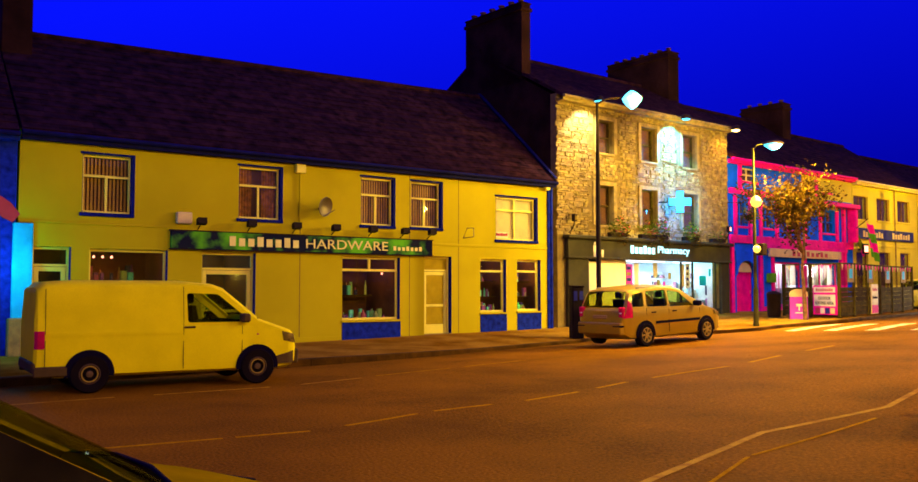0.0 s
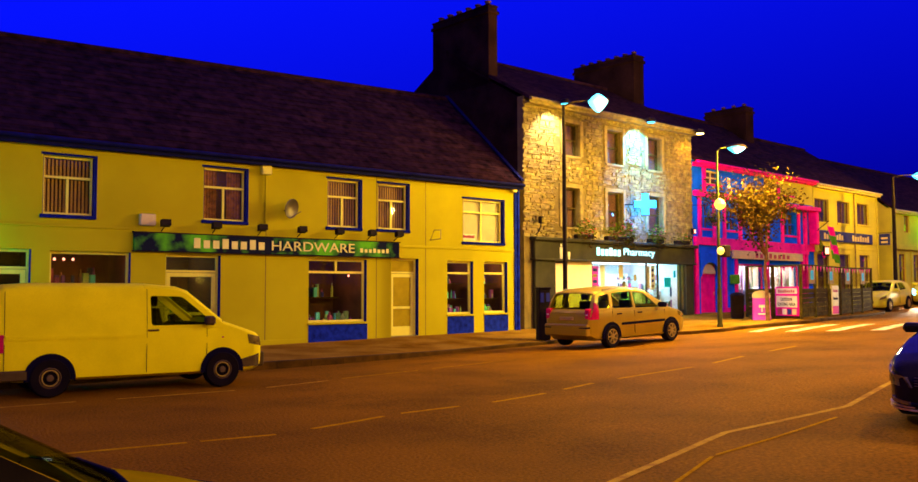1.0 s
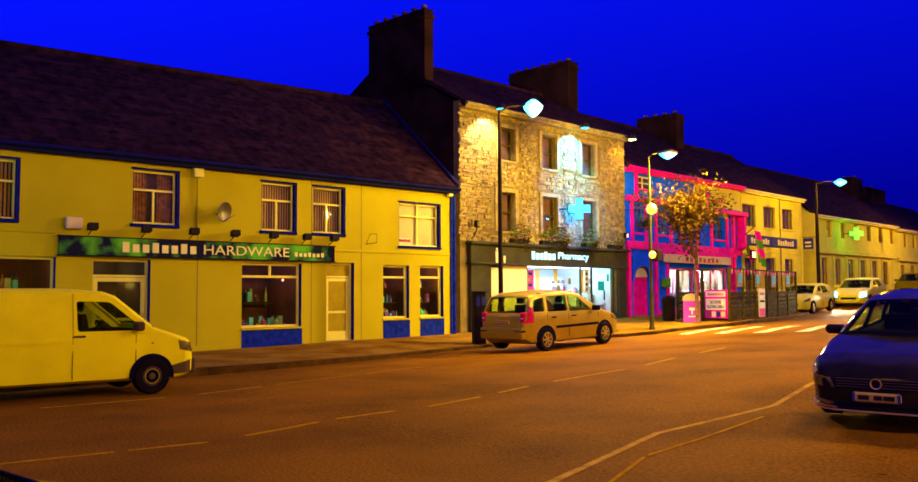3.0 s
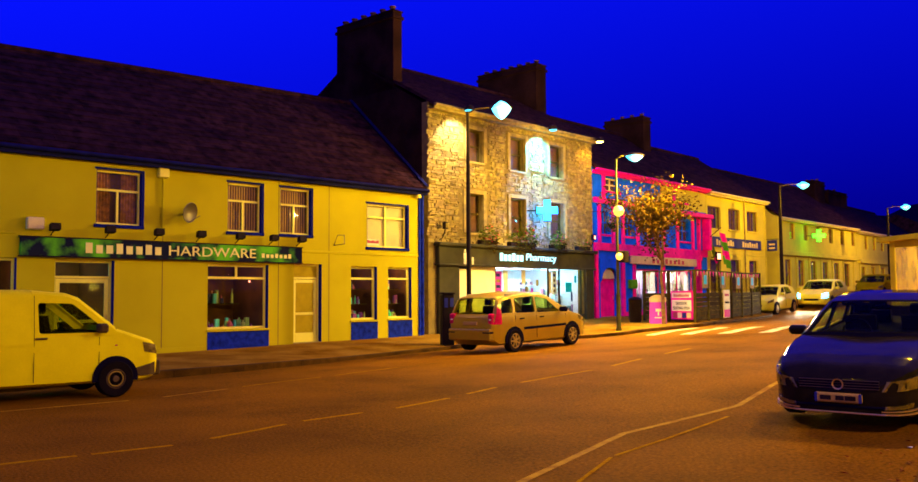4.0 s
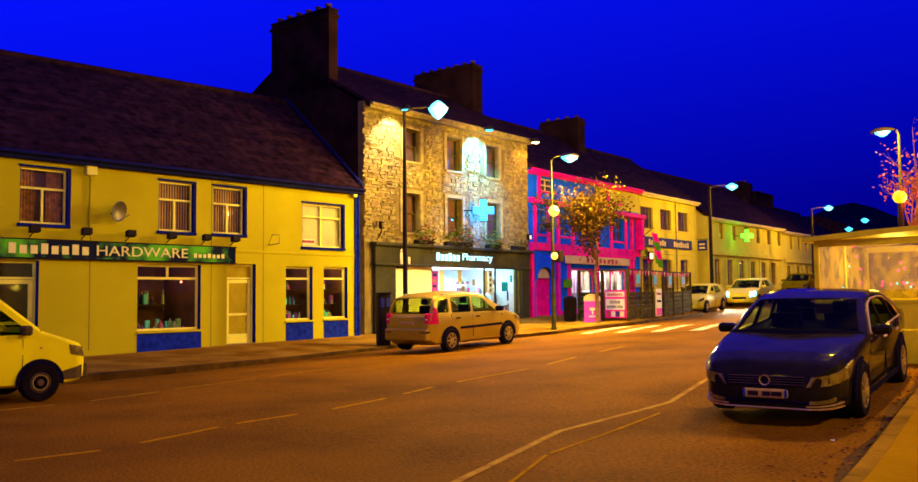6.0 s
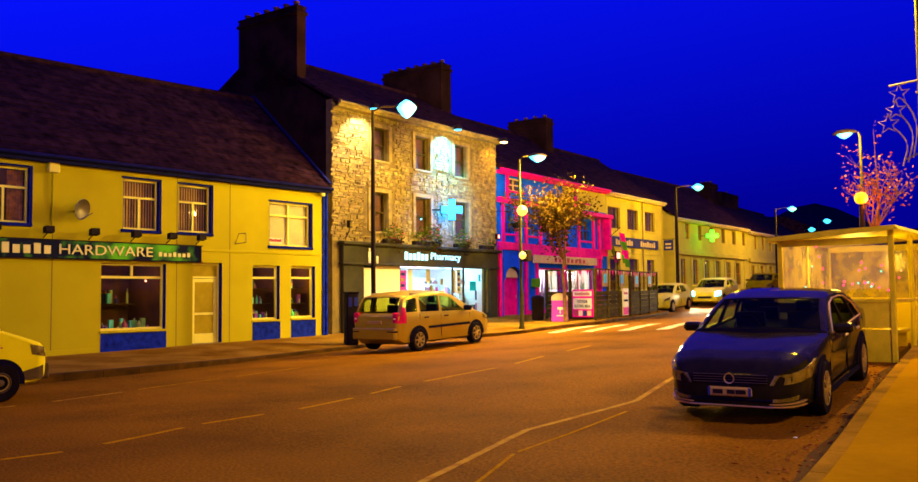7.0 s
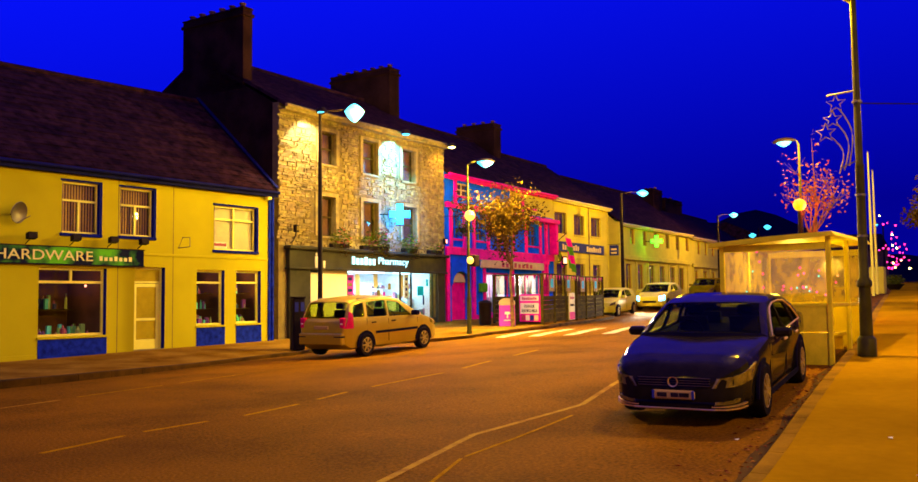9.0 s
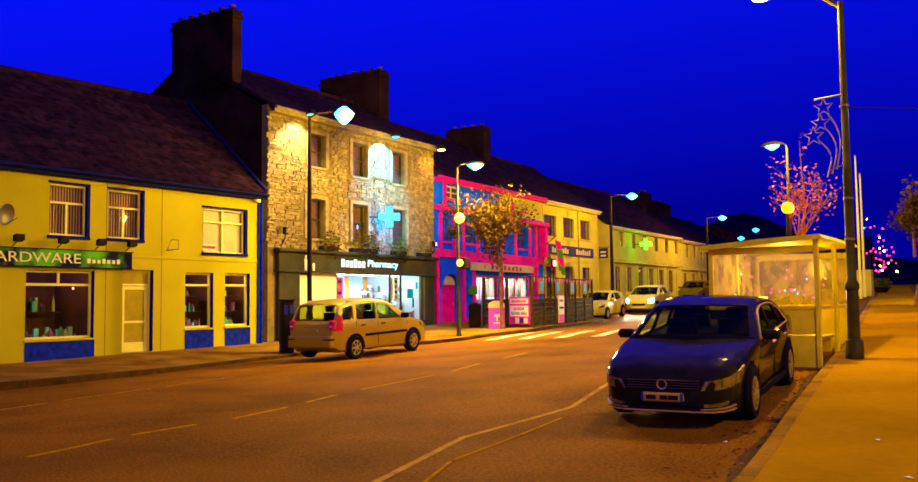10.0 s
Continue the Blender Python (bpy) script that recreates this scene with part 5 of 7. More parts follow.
    xw = ws0 + 0.75
    part("steering_wheel", Build().tube([(xw + 0.07 * math.sin(q), 0.36 + 0.18 * math.cos(q), bz + 0.02 + 0.16 * math.sin(q)) for q in [2 * math.pi * k / 16 for k in range(17)]], 0.016, 6), "cabin", car)
    for xq in s.get("seats", ()):
        for yq in (0.36, -0.36):
            st = Build().prism([(xq, yq - 0.21, bz - 0.1), (xq + 0.12, yq - 0.21, bz - 0.1), (xq + 0.17, yq - 0.17, bz + head * 0.42), (xq + 0.09, yq - 0.17, bz + head * 0.42)], (0, 0.40, 0))
            seat = part("seat", st, "seat_cloth", car)
            part("headrest", B((xq + 0.09, yq - 0.12, bz + head * 0.47, xq + 0.17, yq + 0.12, bz + head * 0.75, 0.03)), "seat_cloth", seat)
    part("rear_view_mirror", B((ws1 - 0.02, -0.1, interp(ws1, top) - 0.11, ws1 + 0.01, 0.1, interp(ws1, top) - 0.05, 0.012)), "cabin", car)

    for nm, mat, q in s.get("patches", ()):
        for sg in (1, -1):
            pa, pb_, pc, pd = [Vector(p) for p in q]
            w = Build()
            g, rws = 8, 5
            for i in range(g + 1):
                for k in range(rws):
                    p = pa.lerp(pb_, i / g).lerp(pd.lerp(pc, i / g), k / (rws - 1))
                    for off in (0.014, -0.03):
                        w.v.append((p.x, sg * (side(p.x, p.y) + off), p.y))
            st = 2 * rws
            for i in range(g):
                for k in range(rws - 1):
                    c = i * st + 2 * k
                    w.f += [(c, c + st, c + st + 2, c + 2), (c + 1, c + 3, c + st + 3, c + st + 1)]
                c = i * st
                w.f += [(c, c + 1, c + st + 1, c + st), (c + st - 2, c + 2 * st - 2, c + 2 * st - 1, c + st - 1)]
            for k in range(rws - 1):
                for c in (2 * k, g * st + 2 * k):
                    w.f.append((c, c + 2, c + 3, c + 1))
            part(nm, w, mat, car)
    # wheels
    r, wd, hb = s["radius"], 0.2, s.get("hub", 1.0)
    for xw in s["axles"]:
        for sg in (1, -1):
            h = interp(xw, plan)
            ya = sg * (h - 0.02)
            # dark ring laid on the body paints the shade of the wheel well
            arc = [radians(-8 + 196 * k / 18) for k in range(19)]
            ring = [(xw + r * 1.24 * math.cos(q), ya, r * 1.02 + r * 1.24 * math.sin(q)) for q in arc] + [(xw + r * 0.9 * math.cos(q), ya, r * 1.02 + r * 0.9 * math.sin(q)) for q in reversed(arc)]
            part("wheel_arch", Build().prism(ring, (0, 0.03 * sg, 0)), "arch", car)
            y0 = sg * (h + 0.035)
            t = Build().lathe([(r * 0.62 * hb, -0.01 * sg), (r * 0.68 * hb, 0.0), (r * 0.93, 0), (r, -0.03 * sg), (r, -wd * sg), (r * 0.6, -wd * sg)], (xw, y0, r), "y", 28, False)
            wheel = part("wheel", Build().lathe([(r * 0.66 * hb, -0.004 * sg), (r * 0.62 * hb, 0.0), (r * 0.58 * hb, -0.014 * sg), (r * 0.57 * hb, -0.055 * sg)], (xw, y0, r), "y", 24, False), s["rim"], car, smooth=True)
            part("tyre", t, "tyre", wheel, smooth=True)
            sp = Build()
            for k in range(s["spokes"]):
                a = 2 * math.pi * k / s["spokes"]
                c, d = math.cos(a), math.sin(a)
                w1, w2 = r * 0.45 / s["spokes"], r * 0.42 / s["spokes"]
                pts = [(xw + c * r * 0.1 - d * w1, y0 + 0.002 * sg, r + d * r * 0.1 + c * w1), (xw + c * r * 0.1 + d * w1, y0 + 0.002 * sg, r + d * r * 0.1 - c * w1), (xw + c * r * 0.6 * hb + d * w2, y0 + 0.004 * sg, r + d * r * 0.6 * hb - c * w2), (xw + c * r * 0.6 * hb - d * w2, y0 + 0.004 * sg, r + d * r * 0.6 * hb + c * w2)]
                sp.prism(pts, (0, -0.03 * sg, 0))
            if s.get("steel"):
                part("rim_ring", Build().lathe([(r * 0.44, -0.02 * sg), (r * 0.42, 0.0), (r * 0.38, 0.0), (r * 0.36, -0.02 * sg)], (xw, y0, r), "y", 24, False), "rim", wheel, smooth=True)
            else:
                part("spokes", sp, s["rim"], wheel)
            # dark disc paints the shade behind the spokes
            part("rim_recess", Build().lathe([(r * 0.58 * hb, -0.045 * sg), (0.04, -0.05 * sg)], (xw, y0, r), "y", 24), "tyre", wheel)
            part("hub_cap", Build().lathe([(r * 0.18, -0.03 * sg), (r * 0.17, 0.002 * sg), (0.01, 0.006 * sg)], (xw, y0, r), "y", 14), s["rim"], wheel)
    # mirrors, handles, joints
    xm, zm = s["mirror"]
    for sg in (1, -1):
        y = sg * side(xm, zm)
        mm = Build().box(xm - 0.09, min(y, y + sg * 0.24), zm, xm + 0.07, max(y, y + sg * 0.24), zm + s.get("mirror_size", 0.15), 0.035)
        part("wing_mirror", mm, s.get("mirror_mat", s["paint"]), car)
        for xh in s["handles"]:
            y = sg * (side(xh, s["handle_z"]) + 0.004)
            part("door_handle", Build().box(xh, min(y, y + sg * 0.03), s["handle_z"], xh + 0.2, max(y, y + sg * 0.03), s["handle_z"] + 0.035, 0.01), s.get("handle_mat", s["paint"]), car)
        for xj, za, zb_ in s["joints"]:
            pts = []
            k = 8
            jb = Build()
            for i in range(k):
                z0, z1 = za + (zb_ - za) * i / k, za + (zb_ - za) * (i + 1) / k
                hw = lambda z: sg * (interp(xj, plan) * 1.003 if z < interp(xj, belt) else side(xj, z) + 0.004)
                jb.prism([(xj - 0.004, hw(z0), z0), (xj + 0.004, hw(z0), z0), (xj + 0.004, hw(z1), z1), (xj - 0.004, hw(z1), z1)], (0, -0.012 * sg, 0))
            part("door_gap", jb, "arch", car)
        if s.get("moulding"):
            xa, xb, z = s["moulding"]
            mb = Build()
            for i in range(8):
                x0, x1 = xa + (xb - xa) * i / 8, xa + (xb - xa) * (i + 1) / 8
                ya, yb = sg * interp(x0, plan) * 1.0, sg * interp(x1, plan) * 1.0
                mb.prism([(x0, ya, z), (x1, yb, z), (x1, yb, z + 0.07), (x0, ya, z + 0.07)], (0, sg * 0.018, 0))
            part("side_moulding", mb, s.get("moulding_mat", "plastic"), car)
    for nm, mat, boxes in s["details"]:
        for q in boxes:
            x0, y0, z0, x1, y1, z1 = q
            sides = ((y0, y1), (-y1, -y0)) if y0 > 0 else ((y0, y1),)
            for ya, yb in sides:
                part(nm, Build().box(x0, ya, z0, x1, yb, z1, 0.03), mat, car)
    return car


def park(front, rear, near, s):
    """The pose that sets the near-side wheels of a vehicle on these two places of the road. near: the sign of that side's y."""
    f = Vector((*front, road_z(*front)))
    r = Vector((*rear, road_z(*rear)))
    k = (r - f).length / (s["axles"][1] - s["axles"][0])
    ax = (r - f).normalized()
    ay = Vector((0, 0, 1)).cross(ax).normalized()
    az = ax.cross(ay)
    rot = Matrix((ax, ay, az)).transposed().to_4x4()
    y = near * (interp(s["axles"][0], s["plan"]) + 0.02)
    off = rot @ (Vector((s["axles"][0], y, 0)) * k)
    return Matrix.Translation(f - off) @ rot @ Matrix.Scale(k, 4)


VAN = dict(
    category="van", length=4.74, tumble=0.10, paint="van_paint", radius=0.33, axles=(0.86, 3.86), rim="steel_rim", spokes=8, hub=0.82, steel=True,
    top=[(0, 0.70), (0.04, 0.88), (0.14, 1.00), (0.5, 1.13), (0.85, 1.25), (1.52, 1.80), (1.7, 1.88), (2.2, 1.93), (4.2, 1.93), (4.58, 1.90), (4.71, 1.80), (4.74, 1.2)],
    bottom=[(0, 0.36), (0.3, 0.26), (4.4, 0.27), (4.74, 0.4)],
    plan=[(0, 0.70), (0.06, 0.83), (0.22, 0.92), (0.7, 0.95), (4.45, 0.95), (4.69, 0.93), (4.74, 0.88)],
    belt=[(0, 0.8), (0.9, 1.14), (1.6, 1.18), (4.74, 1.18)],
    side_windows=[((0.99, 1.18), (2.18, 1.18), (2.20, 1.72), (1.62, 1.70))],
    windscreen=(0.87, 1.52), cabin_end=2.30, bow=0.16, seats=(1.85,), mirror=(1.16, 1.17), mirror_size=0.17, mirror_mat="plastic", handles=(2.05,), handle_z=1.08, handle_mat="plastic",
    joints=((1.16, 0.35, 1.1), (2.26, 0.35, 1.84), (4.57, 0.45, 1.8)), moulding=(2.3, 4.55, 0.98), moulding_mat="van_paint",
    details=[("bumper", "plastic", [(-0.05, -0.78, 0.34, 0.16, 0.78, 0.62), (4.62, -0.88, 0.36, 4.77, 0.88, 0.56)]), ("side_skirt", "plastic", [(4.2, 0.9, 0.3, 4.75, 0.962, 0.48)]), ("indicator", "red_letter", [(0.83, 0.94, 0.92, 0.88, 0.96, 0.95)]), ("grille", "arch", [(-0.012, -0.5, 0.66, 0.05, 0.5, 0.78)])],
    patches=[("head_lamp", "head_clear", ((0.05, 0.74), (0.33, 0.80), (0.36, 0.98), (0.09, 0.92))), ("tail_lamp", "tail_red", ((4.58, 0.78), (4.735, 0.78), (4.735, 1.08), (4.58, 1.08))), ("side_skirt", "plastic", ((0.1, 0.36), (0.5, 0.36), (0.5, 0.5), (0.1, 0.6)))],
)
vehicle("van", "pale panel van with windowless sides parked at the kerb", park((6.69, 15.23), (3.82, 15.42), 1, VAN), VAN)

CARRIER = dict(
    length=4.47, tumble=0.27, paint="carrier_paint", radius=0.315, axles=(0.93, 3.63), rim="rim", spokes=7, frame="carrier_paint",
    top=[(0, 0.60), (0.06, 0.74), (0.2, 0.83), (0.5, 0.92), (0.95, 1.02), (1.08, 1.06), (1.5, 1.30), (1.95, 1.52), (2.2, 1.59), (2.7, 1.64), (3.2, 1.635), (3.7, 1.60), (4.05, 1.54), (4.15, 1.47), (4.36, 1.05), (4.44, 0.97), (4.47, 0.6)],
    bottom=[(0, 0.3), (0.3, 0.2), (4.2, 0.22), (4.47, 0.38)],
    plan=[(0, 0.5), (0.05, 0.66), (0.16, 0.78), (0.4, 0.86), (0.95, 0.9), (3.7, 0.9), (4.2, 0.865), (4.4, 0.81), (4.47, 0.72)],
    belt=[(0, 0.7), (1.0, 0.97), (4.2, 1.06), (4.47, 1.0)],
    side_windows=[((1.5, 1.03), (2.58, 1.05), (2.54, 1.50), (2.02, 1.43)), ((2.66, 1.06), (3.56, 1.08), (3.48, 1.50), (2.62, 1.52)), ((3.66, 1.09), (4.16, 1.10), (4.04, 1.42), (3.60, 1.49))],
    windscreen=(1.09, 1.93), rear_window=(4.10, 4.35), seats=(2.25, 3.15), mirror=(1.48, 1.02), mirror_mat="arch", handles=(2.3, 3.2), handle_z=0.90, handle_mat="arch",
    joints=((1.22, 0.35, 0.95), (2.62, 0.35, 1.5), (3.58, 0.6, 1.05)), moulding=(1.25, 3.2, 0.60), moulding_mat="arch",
    details=[("bumper", "carrier_paint", [(4.32, -0.78, 0.36, 4.55, 0.78, 0.68)]), ("number_plate", "plate", [(4.45, -0.26, 0.78, 4.485, 0.26, 0.88)]), ("bumper_strip", "arch", [(4.33, 0.5, 0.56, 4.56, 0.80, 0.61)]), ("roof_rail", "metal", [(2.2, 0.70, 1.56, 3.8, 0.73, 1.62)]), ("tail_lamp", "tail_red", [(4.19, 0.63, 0.80, 4.455, 0.81, 1.10)]), ("reversing_lamp", "white_board", [(4.40, 0.66, 0.90, 4.462, 0.78, 0.97)])],
    patches=[("tail_lamp", "tail_red", ((4.13, 0.80), (4.42, 0.80), (4.24, 1.26), (4.13, 1.20))), ("head_lamp", "head_clear", ((0.03, 0.62), (0.5, 0.74), (0.55, 0.86), (0.08, 0.74)))],
)
vehicle("people_carrier", "champagne people carrier parked at the kerb", park((21.5, 16.7), (18.76, 16.6), 1, CARRIER), CARRIER)

SALOON = dict(
    length=4.77, tumble=0.42, paint="dark_paint", radius=0.325, axles=(0.95, 3.66), rim="rim", spokes=10,
    top=[(0, 0.58), (0.04, 0.67), (0.14, 0.74), (0.4, 0.82), (0.8, 0.89), (1.28, 0.955), (1.38, 0.98), (1.75, 1.19), (2.12, 1.35), (2.4, 1.405), (2.8, 1.42), (3.3, 1.375), (3.7, 1.24), (4.05, 1.09), (4.2, 1.05), (4.7, 1.0), (4.77, 0.7)],
    bottom=[(0, 0.23), (0.3, 0.17), (4.3, 0.2), (4.77, 0.36)],
    plan=[(0, 0.46), (0.03, 0.58), (0.10, 0.69), (0.22, 0.77), (0.42, 0.83), (0.75, 0.865), (1.2, 0.885), (3.7, 0.885), (4.5, 0.82), (4.77, 0.70)],
    belt=[(0, 0.60), (1.2, 0.88), (4.2, 0.96), (4.77, 0.93)],
    side_windows=[((1.70, 0.93), (2.46, 0.945), (2.48, 1.29), (2.18, 1.25)), ((2.56, 0.945), (3.28, 0.96), (3.18, 1.27), (2.56, 1.30)), ((3.34, 0.97), (3.66, 0.98), (3.52, 1.14), (3.28, 1.24))],
    windscreen=(1.40, 2.10), rear_window=(3.40, 4.03), bow=0.17, seats=(2.35, 3.15), mirror=(1.74, 0.92), mirror_size=0.12, handles=(2.3, 3.2), handle_z=0.80, handle_mat="chrome",
    joints=((1.35, 0.3, 0.88), (2.51, 0.3, 0.94), (3.36, 0.4, 0.95)), moulding=(1.2, 3.4, 0.22), moulding_mat="arch",
    details=[("grille", "arch", [(-0.006, -0.45, 0.49, 0.04, 0.45, 0.61)]), ("grille_bar", "grille_bar", [(-0.014, -0.44, 0.505, 0.03, 0.44, 0.513), (-0.014, -0.44, 0.535, 0.03, 0.44, 0.543), (-0.014, -0.44, 0.565, 0.03, 0.44, 0.573), (-0.014, -0.44, 0.595, 0.03, 0.44, 0.603)]), ("number_plate", "plate", [(-0.045, -0.26, 0.345, 0.0, 0.26, 0.455)]), ("plate_bars", "ink", [(-0.049, -0.19, 0.37, -0.03, -0.12, 0.43), (-0.049, -0.07, 0.37, -0.03, 0.03, 0.43), (-0.049, 0.07, 0.37, -0.03, 0.2, 0.43)]), ("plate_band", "sign_blue", [(-0.049, 0.222, 0.347, -0.03, 0.258, 0.453)]), ("lower_intake", "arch", [(-0.01, -0.50, 0.27, 0.06, 0.50, 0.335)]), ("chrome_strip", "chrome", [(-0.02, -0.5, 0.222, 0.03, 0.5, 0.240)]), ("tail_lamp", "tail_red", [(4.55, 0.5, 0.75, 4.74, 0.74, 0.92)])],
    patches=[("head_lamp", "head_clear", ((0.0, 0.485), (0.42, 0.55), (0.60, 0.735), (0.02, 0.60))), ("fog_lamp", "head_clear", ((0.004, 0.285), (0.16, 0.315), (0.17, 0.36), (0.01, 0.325))), ("chrome_strip", "chrome", ((0.004, 0.255), (0.3, 0.285), (0.3, 0.298), (0.004, 0.268))), ("chrome_strip", "chrome", ((0.0, 0.222), (0.30, 0.240), (0.30, 0.256), (0.0, 0.240)))],
)
sedan = vehicle("saloon_car", "dark blue saloon car parked by the footpath", park((11.1, 3.3), (13.74, 3.56), -1, SALOON), SALOON)
part("badge", Build().lathe([(0.05, -0.03), (0.062, -0.035), (0.062, -0.02), (0.05, -0.02)], (0, 0, 0.555), "x", 20, False), "chrome", sedan, "round chrome badge")
for sg in (1, -1):
    line_ = [(1.62, 0.93), (1.92, 1.12), (2.18, 1.262), (2.48, 1.315), (2.9, 1.315), (3.2, 1.29), (3.52, 1.17), (3.70, 0.98), (2.6, 0.945), (1.62, 0.93)]
    part("window_trim", Build().tube([(x, sg * (0.885 - max(0.0, z - (0.88 + (x - 1.2) * 0.0267)) * 0.42 + 0.008), z) for x, z in line_], 0.011, 6), "chrome", sedan, "bright chrome window surround", smooth=True)

HATCH = dict(
    length=4.0, tumble=0.30, paint="white_paint", radius=0.3, axles=(0.8, 3.3), rim="rim", spokes=5,
    top=[(0, 0.6), (0.1, 0.75), (0.6, 0.9), (1.05, 1.0), (1.75, 1.4), (2.1, 1.47), (2.9, 1.45), (3.5, 1.3), (3.85, 1.0), (4.0, 0.6)],
    bottom=[(0, 0.28), (0.3, 0.2), (3.7, 0.22), (4.0, 0.36)],
    plan=[(0, 0.55), (0.1, 0.7), (0.4, 0.82), (0.9, 0.86), (3.4, 0.86), (3.85, 0.8), (4.0, 0.7)],
    belt=[(0, 0.66), (1.0, 0.93), (4.0, 1.02)],
    side_windows=[((1.35, 0.96), (2.1, 0.98), (2.12, 1.37), (1.85, 1.34)), ((2.2, 0.98), (3.1, 1.02), (2.85, 1.33), (2.2, 1.37))],
    windscreen=(1.08, 1.73), rear_window=(3.5, 3.84), seats=(1.95, 2.8), mirror=(1.38, 0.96), handles=(2.0, 2.9), handle_z=0.84,
    joints=((1.15, 0.35, 0.9), (2.15, 0.35, 1.35)), patches=[("head_lamp", "head_clear", ((0.05, 0.60), (0.45, 0.68), (0.5, 0.82), (0.1, 0.72)))], details=[("grille", "arch", [(-0.01, -0.4, 0.42, 0.05, 0.4, 0.56)]), ("number_plate", "plate", [(-0.03, -0.24, 0.34, 0.0, 0.24, 0.44)])],
)
vehicle("hatchback", "pale hatchback parked at the far kerb", park((43.5, 20.6), (46.0, 20.85), -1, HATCH), HATCH)
LIT = dict(HATCH, paint="white_paint", length=4.0)
LIT["patches"] = [("head_lamp", "head_glow", ((0.0, 0.55), (0.32, 0.58), (0.36, 0.84), (0.05, 0.80)))]
LIT["details"] = [("grille", "arch", [(-0.01, -0.4, 0.42, 0.05, 0.4, 0.56)])]
vehicle("hatchback", "pale hatchback with its headlights on", park((49.2, 20.1), (51.8, 20.4), -1, LIT), LIT)
for yy in (20.3, 21.5):
    spot_light("head_light", (47.9, yy, road_z(48.0, yy) + 0.7), (27.0, yy - 9.0, 0.3), 2600, (1.0, 0.75, 0.45), 62, 0.8)
FAR = dict(HATCH, paint="tan_paint")
vehicle("hatchback", "dim tan car parked far along the street", park((60.5, 21.3), (63.0, 21.5), -1, FAR), FAR)
NEAR = dict(HATCH, paint="tan_paint", length=4.0, side_windows=[((1.16, 0.96), (2.1, 0.98), (2.12, 1.39), (1.74, 1.37)), ((2.2, 0.98), (3.1, 1.02), (2.85, 1.33), (2.2, 1.37))], joints=((2.15, 0.35, 1.35),))
# navy patch over the pillar stands in for dark side glass
NEAR["patches"] = HATCH["patches"] + [("pillar_trim", "dark_paint", ((1.04, 1.0), (1.34, 0.97), (1.95, 1.34), (1.66, 1.36)))]
near_car = vehicle("hatchback", "tan car parked close by, orange lamplight on its bonnet", park((1.24, 2.52), (-1.24, 2.47), 1, NEAR), NEAR)

part("wiper", Build().tube([(1.04, -0.62, 1.02), (1.0, -0.3, 1.055), (0.99, 0.1, 1.065), (1.03, 0.5, 1.05)], 0.009, 6), "arch", near_car, "black wiper along the windscreen")
part("bonnet_seam", Build().tube([(0.25, -0.62, 0.80), (0.6, -0.66, 0.885), (0.98, -0.68, 0.955)], 0.010, 6), "arch", near_car)


# ---- street lamps and poles ----
def street_lamp(where, height, heading, reach, label, head="lens", pole="metal", r=0.075, big=1.0, long=1.7):
    x, y, z = where
    o = thing("street_lamp", pose(x, y, z, 0, 0, heading), label, "street lamp", "street lamps")
    part("pole", Build().lathe([(r * 1.9, 0), (r * 1.9, 0.06), (r * 1.5, 0.12), (r * 1.45, 1.2), (r * 1.05, 1.3), (r * 0.95, height * 0.6), (r * 0.62, height)], (0, 0, 0), sides=16), pole, o, smooth=True)
    part("arm", Build().tube([(0, 0, height - 0.05), (0, -reach * 0.4, height + 0.1), (0, -reach, height + 0.14)], 0.03, 8), pole, o, smooth=True)
    hd = Build()
    prof = [(-0.02, 0.02), (0.1, 0.09), (0.3, 0.14), (0.55, 0.13), (0.7, 0.06)]
    rings = []
    for d, w in prof:
        rings.append([(w * math.cos(a), -reach - d, height + 0.14 + (0.13 * math.sin(a) * w / 0.14 if math.sin(a) > 0 else 0.03 * math.sin(a))) for a in [2 * math.pi * k / 12 for k in range(12)]])
    hd.v = [p for q in rings for p in q]
    for i in range(len(rings) - 1):
        for k in range(12):
            hd.f.append((i * 12 + k, i * 12 + (k + 1) % 12, (i + 1) * 12 + (k + 1) % 12, (i + 1) * 12 + k))
    hd.f += [tuple(range(11, -1, -1)), tuple(range(48, 60))]
    part("lamp_head", hd, "black_metal", o, smooth=True)
    ln = Build()
    ln.lathe([(0.02 * big, -0.14 * big), (0.07 * big, -0.10 * big), (0.12 * big, -0.04 * big), (0.14 * big, 0.0), (0.10 * big, 0.05 * big), (0.03 * big, 0.10 * big)], (0, -reach - 0.36, height + 0.11), sides=16)
    for i, v in enumerate(ln.v):
        ln.v[i] = Vector((v[0] * 0.95, -reach - 0.36 + (v[1] + reach + 0.36) * long, v[2]))
    part("lens", ln, head, o, "glowing lamp lens", smooth=True)
    return o


